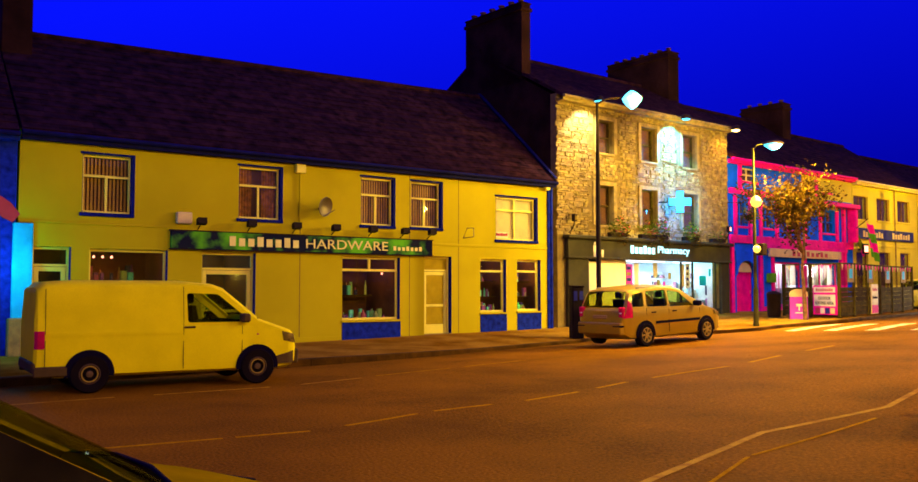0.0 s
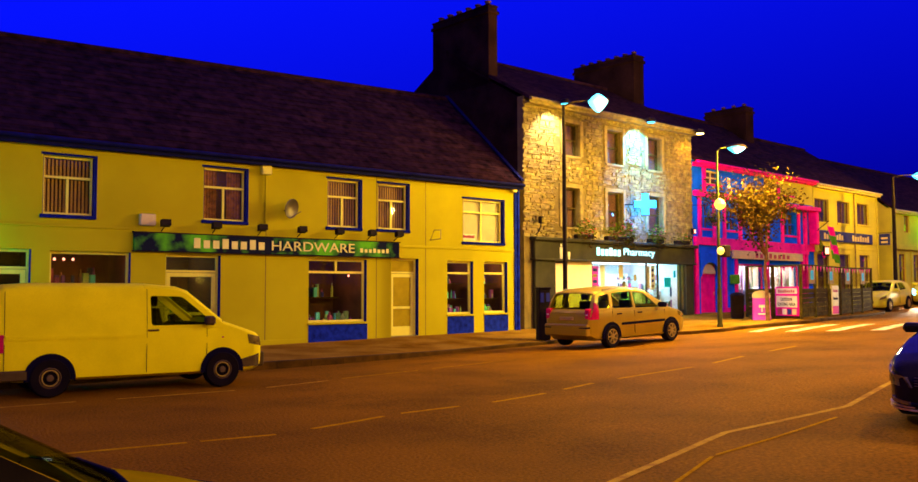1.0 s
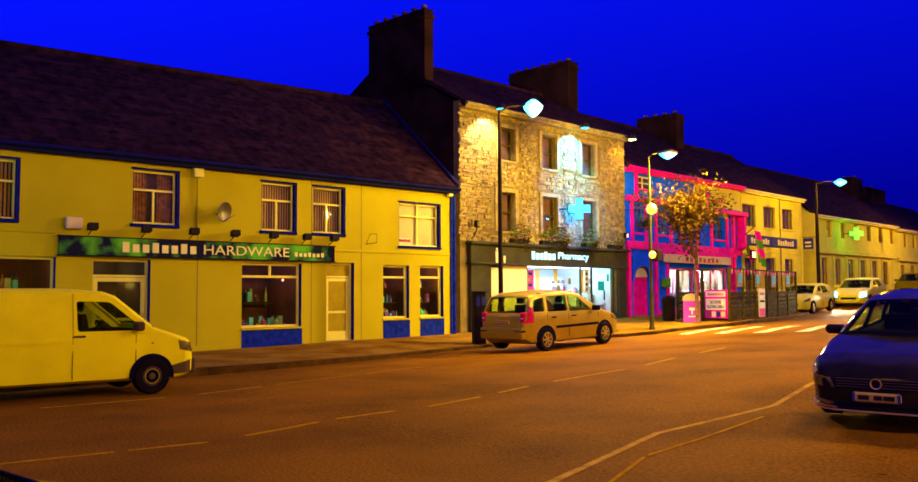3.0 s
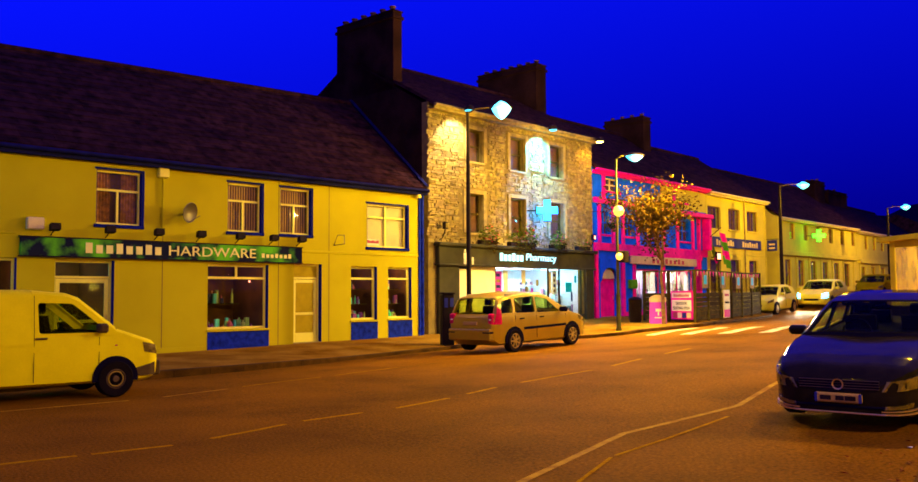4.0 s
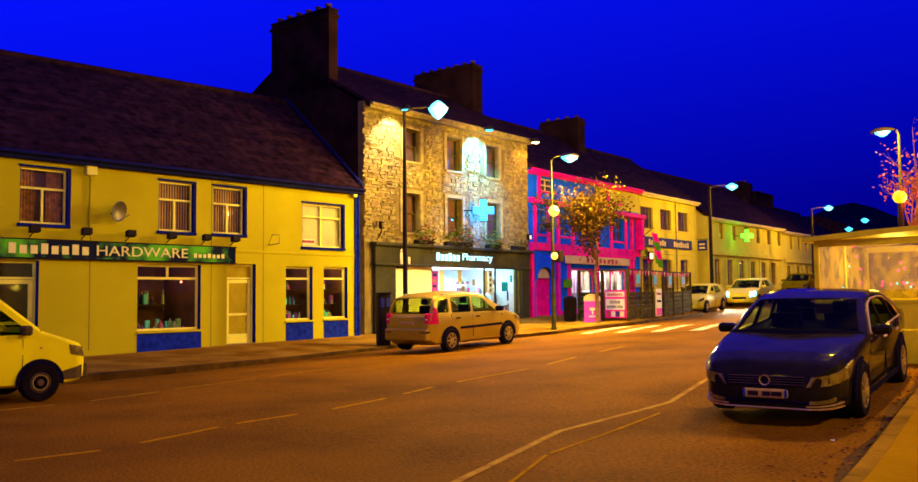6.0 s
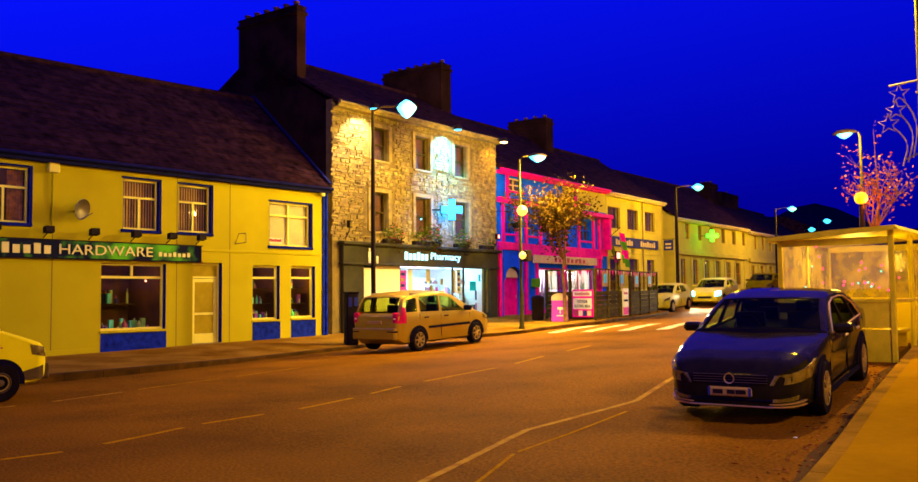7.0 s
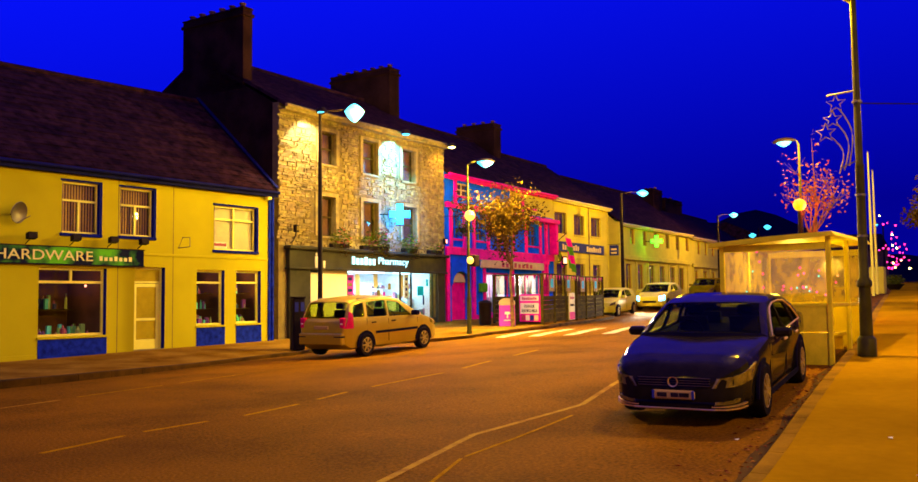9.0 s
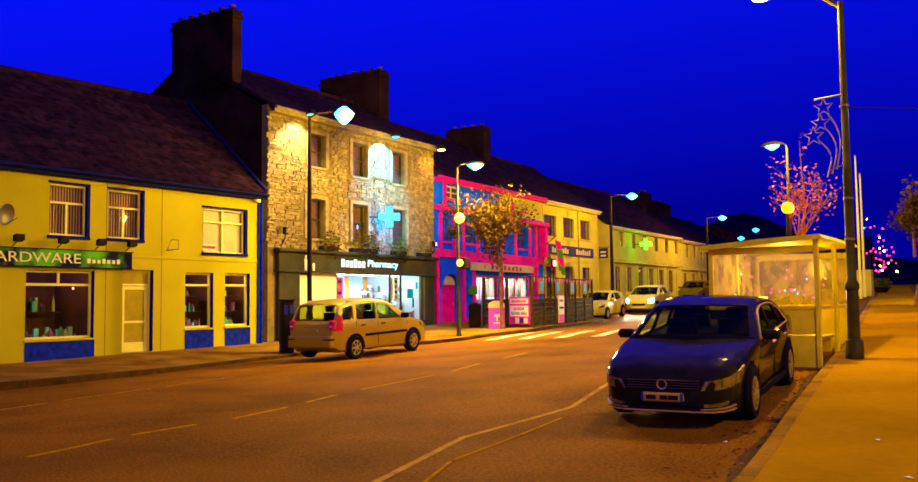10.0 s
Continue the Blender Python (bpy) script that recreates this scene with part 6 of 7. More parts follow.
# big widens a lens to the spread of its glare
street_lamp((20.2, 19.85, far_pavement_z(20.2, 19.85)), 7.55, 52, 0.75, "tall slim street lamp glowing orange above the parked car", "lens_bright", "black_metal", 0.075, 2.4, 0.95)
street_lamp((25.2, 17.6, far_pavement_z(25.2, 17.6)), 5.9, 52, 0.3, "tall street lamp beside the crossing", "lens", "green_pole", 0.055, 1.3)
street_lamp((46.9, 21.9, 0.95), 6.8, 62, 1.2, "street lamp far along the footpath", "lens", "black_metal", 0.1, 1.7)
street_lamp((66.1, 22.9, 1.8), 6.1, 60, 1.2, "street lamp far along the footpath", "lens", "black_metal", 0.1, 1.7)
street_lamp((79.2, 25.0, 2.3), 4.8, 60, 0.5, "lit street lamp far along the footpath", "lens", "black_metal", 0.1, 1.7)
street_lamp((89.6, 26.9, 2.8), 5.8, 60, 0.8, "lit street lamp far along the footpath", "lens", "black_metal", 0.1, 2.0)
street_lamp((98.0, 16.9, 3.4), 5.4, 170, 0.3, "lit street lamp down the side street", "lens", "black_metal", 0.1)
# added out of view as a body for the fill light near it
street_lamp((52.0, 4.6, 2.3), 7.2, 0, 0.35, "unseen street lamp added to light the paving beyond", "lens", "black_metal", 0.1)
street_lamp((27.6, 7.0, 1.2), 5.1, 170, 0.1, "street lamp behind the small tree", "lens", "green_pole", 0.055)


def tall_pole(where, height):
    x, y, z = where
    o = thing("street_lamp", pose(x, y, z), "tall dark green street lamp with a wide base on the footpath", "street lamp", "street lamps")
    part("pole", Build().lathe([(0.15, 0), (0.15, 0.28), (0.13, 0.31), (0.105, 0.34), (0.095, 1.15), (0.12, 1.18), (0.12, 1.25), (0.078, 1.32), (0.07, 3.2), (0.075, 3.22), (0.062, 3.26), (0.052, height)], (0, 0, 0), sides=18), "green_pole", o, smooth=True)
    part("arm", Build().tube([(0, 0, height - 0.1), (0, 0.5, height + 0.32), (0, 1.15, height + 0.42)], 0.04, 8), "green_pole", o, smooth=True)
    part("lamp_head", Build().lathe([(0.05, 0.16), (0.18, 0.1), (0.24, 0.0), (0.2, 0.0)], (0, 1.34, height + 0.4), sides=16), "black_metal", o, smooth=True)
    part("lens", Build().lathe([(0.02, -0.12), (0.14, -0.08), (0.2, 0.0)], (0, 1.34, height + 0.4), sides=16), "lens_warm", o)
    for zz in (2.0, 2.7, 4.3):
        part("band", Build().lathe([(0.07, 0), (0.085, 0.005), (0.085, 0.035), (0.07, 0.04)], (0, 0, zz), sides=14), "metal", o)
    return o


PZ = near_pavement_z(16.1, 3.08)
tall_pole((16.1, 3.1, PZ), 6.15)
# shooting star street decoration
deco = thing("star_decoration", pose(16.0, 3.12, PZ), "unlit shooting-star festive wire frame fixed to the pole", "decoration")


def star(cy, cz, r):
    pts = [(0, cy + (r if k % 2 == 0 else r * 0.42) * math.sin(math.pi * k / 5), cz + (r if k % 2 == 0 else r * 0.42) * math.cos(math.pi * k / 5)) for k in range(11)]
    return part("star", Build().tube(pts, 0.012, 6), "rim", deco, "wire star")


star(0.30, 4.32, 0.16)
star(0.36, 4.05, 0.16)
star(0.48, 3.83, 0.17)
for y0, z0, y1, z1 in ((0.25, 4.22, 0.12, 3.22), (0.3, 3.98, 0.2, 3.15), (0.4, 3.75, 0.28, 3.1)):
    part("tail", Build().tube([(0, y0 + (y1 - y0) * t - 0.18 * math.sin(math.pi * t) * (0.5 + 0.5 * (1 - t)), z0 + (z1 - z0) * t) for t in [k / 8 for k in range(9)]], 0.012, 6), "rim", deco)
part("bracket", Build().tube([(0, 0.0, 4.5), (0, 0.45, 4.47)], 0.016, 6), "metal", deco)
part("bracket", Build().tube([(0, 0.0, 3.3), (0, 0.25, 3.2)], 0.012, 6), "metal", deco)


def beacon(where, height, glow_mat, label):
    o = thing("crossing_beacon", pose(*where), label, "beacon", "crossing beacons")
    b = Build().lathe([(0.06, 0), (0.06, height)], (0, 0, 0), sides=12)
    part("pole", b, "black_metal", o, smooth=True)
    part("globe", Build().lathe([(0.02, -0.16), (0.11, -0.13), (0.16, -0.04), (0.16, 0.04), (0.11, 0.13), (0.02, 0.16)], (0, 0, height + 0.16), sides=18), glow_mat, o, "amber globe", smooth=True)
    return o


beacon((24.0, 6.12, 0.98), 2.95, "red_glow", "lit amber crossing beacon behind the glass shelter")
lamp_light("beacon_light", (24.0, 5.9, 4.0), 160, (1.0, 0.12, 0.05), 0.2)
pair = thing("crossing_lights", pose(25.05, 17.45, 0.5), "two round amber crossing lamps on the lamp post", "beacon")
for zz, r, mt in ((4.1, 0.19, "amber_glow"), (2.55, 0.13, "amber_glow")):
    part("globe", Build().lathe([(0.02, -r), (r * 0.7, -r * 0.7), (r, 0), (r * 0.7, r * 0.7), (0.02, r)], (-0.1, -0.1, zz), sides=16), mt, pair, smooth=True)
    part("bracket", Build().tube([(0.1, 0.1, zz), (-0.05, -0.05, zz)], 0.03, 6), "black_metal", pair)
part("signal_box", B((0.12, -0.15, 2.35, 0.42, 0.1, 2.75, 0.03)), "black_metal", pair)

meter = thing("parking_meter", pose(19.77, 20.42, far_pavement_z(19.77, 20.42), 0, 0, -20), "black pay-and-display parking machine on the footpath", "parking meter")
part("case", B((-0.2, -0.15, 0, 0.2, 0.15, 1.62, 0.03)), "black_metal", meter)
part("panel", B((-0.16, -0.158, 1.2, -0.04, -0.15, 1.5), (0.04, -0.158, 1.22, 0.16, -0.15, 1.5)), "sign_blue", meter)
part("cap", B((-0.22, -0.17, 1.62, 0.22, 0.17, 1.68, 0.02)), "black_metal", meter)


# ---- glass shelter ----
sh = thing("glass_shelter", pose(15.75, 3.58, 0.45, 0, 0, 1.5), "yellow-lit glass shelter with solid lower panels", "shelter")
W_, D_, H_ = 1.80, 3.1, 2.26
for xx, yy in ((0, 0), (0, W_), (D_, 0), (D_, W_), (D_ * 0.5, 0), (D_ * 0.5, W_)):
    part("post", B((xx - 0.04, yy - 0.04, 0, xx + 0.04, yy + 0.04, H_ - (0.09 if yy else 0.0), 0.008)), "shelter", sh)
part("roof", Build().prism([(-0.18, -0.15, H_), (-0.18, W_ + 0.2, H_ - 0.13), (-0.18, W_ + 0.16, H_ - 0.05), (-0.18, W_ / 2, H_ + 0.03), (-0.18, -0.1, H_ + 0.07)], (D_ + 0.36, 0, 0)), "shelter", sh)
for y0, y1 in ((0.04, W_ - 0.04),):
    part("lower_panel", B((-0.015, y0, 0.08, 0.015, y1, 0.62, 0.004), (-0.015, y0, 0.64, 0.015, y1, 1.06, 0.004)), "shelter", sh)
    part("lower_panel", B((D_ - 0.015, y0, 0.08, D_ + 0.015, y1, 1.06)), "shelter", sh)
    for xx in (0, D_):
        part("rail", B((xx - 0.03, y0, 1.06, xx + 0.03, y1, 1.12, 0.006)), "shelter", sh)
        part("rail", B((xx - 0.03, y0, H_ - 0.22, xx + 0.03, y1, H_ - 0.10, 0.006)), "shelter", sh)
        part("pane", B((xx - 0.004, y0, 1.12, xx + 0.004, y1, H_ - 0.22)), "clear" if xx == 0 else "misty", sh).visible_shadow = False
for yy in (0, W_):
    for a, c in ((0.04, D_ / 2 - 0.04), (D_ / 2 + 0.04, D_ - 0.04)):
        part("rail", B((a, yy - 0.025, 1.06, c, yy + 0.025, 1.12, 0.006)), "shelter", sh)
        part("pane", B((a, yy - 0.004, 0.15 if yy == 0 else 1.12, c, yy + 0.004, H_ - 0.12)), "clear" if yy == 0 else "misty", sh).visible_shadow = False
        if yy:
            part("lower_panel", B((a, yy - 0.015, 0.08, c, yy + 0.015, 1.06, 0.004)), "shelter", sh)
part("floor_deck", B((0.04, 0.04, 0.0, D_ - 0.04, W_ - 0.04, 0.1)), "shelter", sh)
part("bench", B((0.3, 0.2, 0.5, D_ - 0.3, 0.55, 0.56, 0.01), (0.5, 0.3, 0.1, 0.56, 0.5, 0.5), (D_ - 0.56, 0.3, 0.1, D_ - 0.5, 0.5, 0.5)), "shelter", sh)
# fill added inside to brighten the panes, far stronger than the bulbs below
lamp_light("fairy_light_glow", (17.2, 4.5, 2.35), 85, (1.0, 0.68, 0.08), 0.2)
fl = thing("fairy_lights", pose(15.75, 3.74, 0.45), "string of pink and white fairy lights in the shelter", "lights")
rng = random.Random(4)
for k in range(26):
    y, z = rng.uniform(0.2, 1.6), rng.uniform(1.25, 2.1)
    part("bulb", Build().lathe([(0.005, -0.02), (0.02, 0), (0.005, 0.02)], (rng.uniform(0.6, 2.8), y, z), sides=8), rng.choice(("pink_glow", "lens", "pink_glow", "bulb")), fl)


# ---- seating area in front of the pub ----
CORNER, WEST, EAST = Vector((29.8, 17.35)), Vector((30.75, 20.2)), Vector((40.6, 20.1))
fence = thing("seating_fence", pose(0, 0, 0), "dark plank fence with glass screens round the outdoor seats", "fence")


def fence_side(a, b, planks):
    d = (b - a)
    ln = d.length
    d = d / ln
    nrm = Vector((-d.y, d.x))
    n = int(ln / 2.1) + 1
    for i in range(n + 1):
        p = a + d * (ln * i / n)
        z = far_pavement_z(p.x, p.y)
        o = part("post", B((-0.05, -0.05, 0, 0.05, 0.05, 2.0, 0.008)), "wood", fence)
        o.matrix_local = pose(p.x, p.y, z, 0, 0, math.degrees(math.atan2(d.y, d.x)))
    for i in range(n):
        p, q = a + d * (ln * i / n), a + d * (ln * (i + 1) / n)
        z = far_pavement_z(p.x, p.y)
        dz = far_pavement_z(q.x, q.y) - z
        for k in range(planks):
            bb = Build().prism([(0.05, -0.02, 0.06 + 0.175 * k), (ln / n - 0.05, -0.02, 0.06 + dz + 0.175 * k), (ln / n - 0.05, -0.02, 0.225 + dz + 0.175 * k), (0.05, -0.02, 0.225 + 0.175 * k)], (0, 0.035, 0))
            part("plank", bb, "wood", fence).matrix_local = pose(p.x, p.y, z, 0, 0, math.degrees(math.atan2(d.y, d.x)))
        g = part("glass_screen", Build().prism([(0.06, 0, 1.18), (ln / n - 0.06, 0, 1.18 + dz), (ln / n - 0.06, 0, 1.95 + dz), (0.06, 0, 1.95)], (0, 0.012, 0)), "clear", fence)
        g.matrix_local = pose(p.x, p.y, z, 0, 0, math.degrees(math.atan2(d.y, d.x)))
        g.visible_shadow = False
        part("top_rail", Build().prism([(0.0, -0.03, 1.95), (ln / n, -0.03, 1.95 + dz), (ln / n, -0.03, 2.0 + dz), (0.0, -0.03, 2.0)], (0, 0.06, 0)), "wood", fence).matrix_local = pose(p.x, p.y, z, 0, 0, math.degrees(math.atan2(d.y, d.x)))


fence_side(CORNER, EAST, 6)
fence_side(WEST, CORNER, 6)


for f in (0.12, 0.36, 0.6, 0.84):  # printed sheets behind the screens
    q = CORNER.lerp(EAST, f)
    nt_ = thing("screen_notice", pose(q.x, q.y - 0.05, far_pavement_z(q.x, q.y) + 1.28, 0, 0, math.degrees(math.atan2(EAST.y - CORNER.y, EAST.x - CORNER.x))), "pale notice with a blue panel on the glass screen", "notice", "screen notices")
    part("sheet", B((-0.42, 0, 0, 0.42, 0.008, 0.62)), "cut_stone", nt_)
    part("blue_panel", B((-0.2, -0.008, 0.15, 0.2, 0.0, 0.5)), "turquoise", nt_)
bunting = thing("bunting", pose(0, 0, 0), "small red pennants hung along the fence top", "bunting")
for a, b in ((WEST, CORNER), (CORNER, EAST)):
    d = (b - a).normalized()
    for k in range(int((b - a).length / 0.45)):
        q = a + d * (0.25 + 0.45 * k)
        z = far_pavement_z(q.x, q.y) + 1.94
        part("pennant", Build().prism([(q.x - d.x * 0.1, q.y - d.y * 0.1 - 0.06, z), (q.x + d.x * 0.1, q.y + d.y * 0.1 - 0.06, z), (q.x, q.y - 0.06, z - 0.2)], (0, -0.006, 0)), "pub_pink" if k % 3 else "cream_sign", bunting)


def sign_pose(a, b, f, out=0.06):
    d = (b - a).normalized()
    p = a + (b - a) * f
    nrm = Vector((d.y, -d.x))
    q = p + nrm * out
    return pose(q.x, q.y, far_pavement_z(p.x, p.y), 0, 0, math.degrees(math.atan2(d.y, d.x)))


bd = thing("notice_board", sign_pose(WEST, CORNER, 0.78), "pink-edged notice board on the fence", "sign")
part("board", B((-0.62, -0.02, 0.1, 0.62, 0.02, 1.18, 0.01)), "pub_pink", bd)
part("white_panel", B((-0.55, -0.028, 0.42, 0.55, -0.018, 0.84)), "white_board", bd)
part("name_panel", B((-0.55, -0.028, 0.92, 0.55, -0.018, 1.12)), "white_board", bd)
bars("letter_bar", "red_letter", bd, (0, -0.03, 0.96), 0.9, 0.11, 8, 0.006)
writing("lettering", "OUTDOOR", "ink", bd, (0, -0.032, 0.66), 0.62, 0.11, depth=0.004)
writing("lettering", "SEATING AREA", "ink", bd, (0, -0.032, 0.48), 0.95, 0.11, depth=0.004)
for xx, mt in ((-0.38, "red_letter"), (-0.12, "white_board"), (0.14, "sign_blue"), (0.4, "cream_sign")):
    part("picture_panel", B((xx - 0.11, -0.028, 0.15, xx + 0.11, -0.018, 0.36)), mt, bd)
b2 = thing("notice_board", sign_pose(CORNER, EAST, 0.40), "pale notice board with red stripe on the fence", "sign")
part("board", B((-0.5, -0.02, 0.05, 0.5, 0.02, 1.22, 0.01)), "cream_sign", b2)
part("red_stripe", B((-0.45, -0.028, 0.08, 0.45, -0.018, 0.4)), "pub_pink", b2)
bars("letter_bar", "red_letter", b2, (0, -0.03, 0.95), 0.7, 0.12, 6, 0.006)
bars("letter_bar", "ink", b2, (0, -0.03, 0.65), 0.7, 0.1, 6, 0.006)
ab = thing("sandwich_board", pose(28.9, 18.4, far_pavement_z(28.9, 18.4), 0, 0, -50), "purple sandwich board with a cup drawing", "sign")
part("panel", Build().prism([(-0.3, -0.2, 0), (0.3, -0.2, 0), (0.3, -0.03, 0.8), (-0.3, -0.03, 0.8)], (0, 0.03, 0)), "purple", ab)
part("panel", Build().prism([(-0.3, 0.2, 0), (0.3, 0.2, 0), (0.3, 0.03, 0.8), (-0.3, 0.03, 0.8)], (0, -0.03, 0)), "purple", ab)
top_ = [(0.33 * math.cos(t), -0.03, 0.88 + 0.2 * math.sin(t)) for t in [2 * math.pi * k / 14 for k in range(14)]]
part("topper", Build().prism(top_, (0, 0.03, 0)), "cream_sign", ab)
part("emblem", B((-0.1, -0.16, 0.45, 0.1, -0.12, 0.55), (-0.02, -0.17, 0.3, 0.02, -0.13, 0.45), (-0.14, -0.19, 0.2, 0.14, -0.15, 0.24)), "white_board", ab)
bn = thing("litter_bin", pose(29.4, 19.75, far_pavement_z(29.4, 19.75)), "dark round litter bin by the pub", "bin")
part("drum", Build().lathe([(0.22, 0), (0.25, 0.1), (0.26, 0.85), (0.28, 0.88), (0.22, 0.95), (0.05, 1.0)], (0, 0, 0), sides=16), "black_metal", bn, smooth=True)
flag = thing("striped_flag", pose(42.2, 22.95, 0, 0, 0, 3.5), "green and pink striped cloth flag hanging at the pub corner", "flag")
part("staff", Build().tube([(0, 0.6, 4.8), (-0.1, -0.05, 5.25)], 0.02, 6), "black_metal", flag)
for k, mt in enumerate(("pub_pink", "green_cloth", "pub_pink", "green_cloth")):
    cloth = Build()
    rows_, cols_ = 4, 8
    for i in range(rows_ + 1):
        for j in range(cols_ + 1):
            f, z = j / cols_, 5.15 - 0.45 * (k + i / rows_)
            for off in (0.0, 0.008):
                cloth.v.append((-0.35 + (5.15 - z) * 0.32 + 0.85 * f, off + 0.06 * math.sin(7 * f + z), z - 0.28 * f + 0.03 * math.sin(9 * f)))
    w_ = 2 * (cols_ + 1)
    for i in range(rows_):
        for j in range(cols_):
            a = i * w_ + 2 * j
            cloth.f += [(a, a + w_, a + w_ + 2, a + 2), (a + 1, a + 3, a + w_ + 3, a + w_ + 1)]
    part("stripe", cloth, mt, flag, smooth=True)
bb = thing("hanging_basket", pose(31.6, 22.3, 4.85), "green and pink hanging flower basket", "plant")


def leaves(name, centre, radii, n, size, mat, parent, seed, shell=0.35):
    rng = random.Random(seed)
    b = Build()
    c = Vector(centre)
    for _ in range(n):
        while True:
            p = Vector((rng.uniform(-1, 1), rng.uniform(-1, 1), rng.uniform(-1, 1)))
            if shell < p.length < 1:
                break
        p = c + Vector((p.x * radii[0], p.y * radii[1], p.z * radii[2]))
        a = Vector((rng.uniform(-1, 1), rng.uniform(-1, 1), rng.uniform(-0.6, 0.6))).normalized() * size * rng.uniform(0.6, 1.3)
        d = a.orthogonal().normalized() * size * 0.4
        d.rotate(Euler((rng.uniform(0, 6), rng.uniform(0, 6), 0)))
        b.v += [p - a, p + d, p + a, p - d]
        k = len(b.v) - 4
        b.f.append((k, k + 1, k + 2, k + 3))
    me = mesh_from(name, b.v, b.f)
    me.materials.append(M[mat])
    ob = new(name, me)
    ob.parent = parent
    return tagged(ob, kind="stuff")


leaves("foliage", (0, 0, 0), (0.42, 0.42, 0.4), 420, 0.07, "leaf_green", bb, 3, 0.1)
leaves("flowers", (0, 0, -0.05), (0.32, 0.32, 0.26), 60, 0.05, "flower", bb, 5, 0.6)
part("basket", Build().lathe([(0.05, -0.25), (0.18, -0.15), (0.24, 0.0), (0.2, 0.0)], (0, 0, 0), sides=12), "black_metal", bb)
part("bracket", Build().tube([(0, 0, 0), (0, 0, 0.5), (0, 1.15, 0.6)], 0.012, 6), "black_metal", bb)
for xx, n, h in ((3.0, 260, 0.42), (4.75, 180, 0.4), (5.45, 360, 0.55), (7.45, 260, 0.42), (9.3, 60, 0.25)):
    wb = thing("window_box", pharmacy.matrix_world @ pose(xx, -0.18, 3.75), "trailing flowers in a box over the shop fascia", "plant", "window boxes")
    part("trough", B((-0.45, -0.12, -0.05, 0.45, 0.1, 0.10, 0.01)), "black_metal", wb)
    leaves("foliage", (0, -0.08, 0.12 + h * 0.4), (0.6, 0.25, h), n, 0.07, "leaf_green", wb, int(xx * 9), 0.0)
    leaves("trailing_leaves", (0.1, -0.22, -0.1), (0.4, 0.1, 0.34), n // 3, 0.06, "leaf", wb, int(xx * 3), 0.0)
    leaves("flowers", (0, -0.16, 0.2 + h * 0.4), (0.5, 0.22, h * 0.8), n // 8, 0.06, "flower", wb, int(xx * 5), 0.2)
for xx in (0.55, 9.95):
    wl = thing("wall_lantern", pharmacy.matrix_world @ pose(xx, -0.3, 4.05), "small black lantern on a curled bracket", "light", "wall lanterns")
    part("bracket", Build().tube([(0, 0.3, -0.3), (0, 0.12, -0.2), (0, 0.0, 0.0), (0, -0.02, 0.12)], 0.02, 6), "black_metal", wl)
    part("lantern", B((-0.08, -0.1, 0.1, 0.08, 0.06, 0.36, 0.02)), "black_metal", wl)
    part("lamp_pane", B((-0.05, -0.106, 0.15, 0.05, -0.1, 0.3)), "bulb" if xx > 5 else "head_clear", wl)


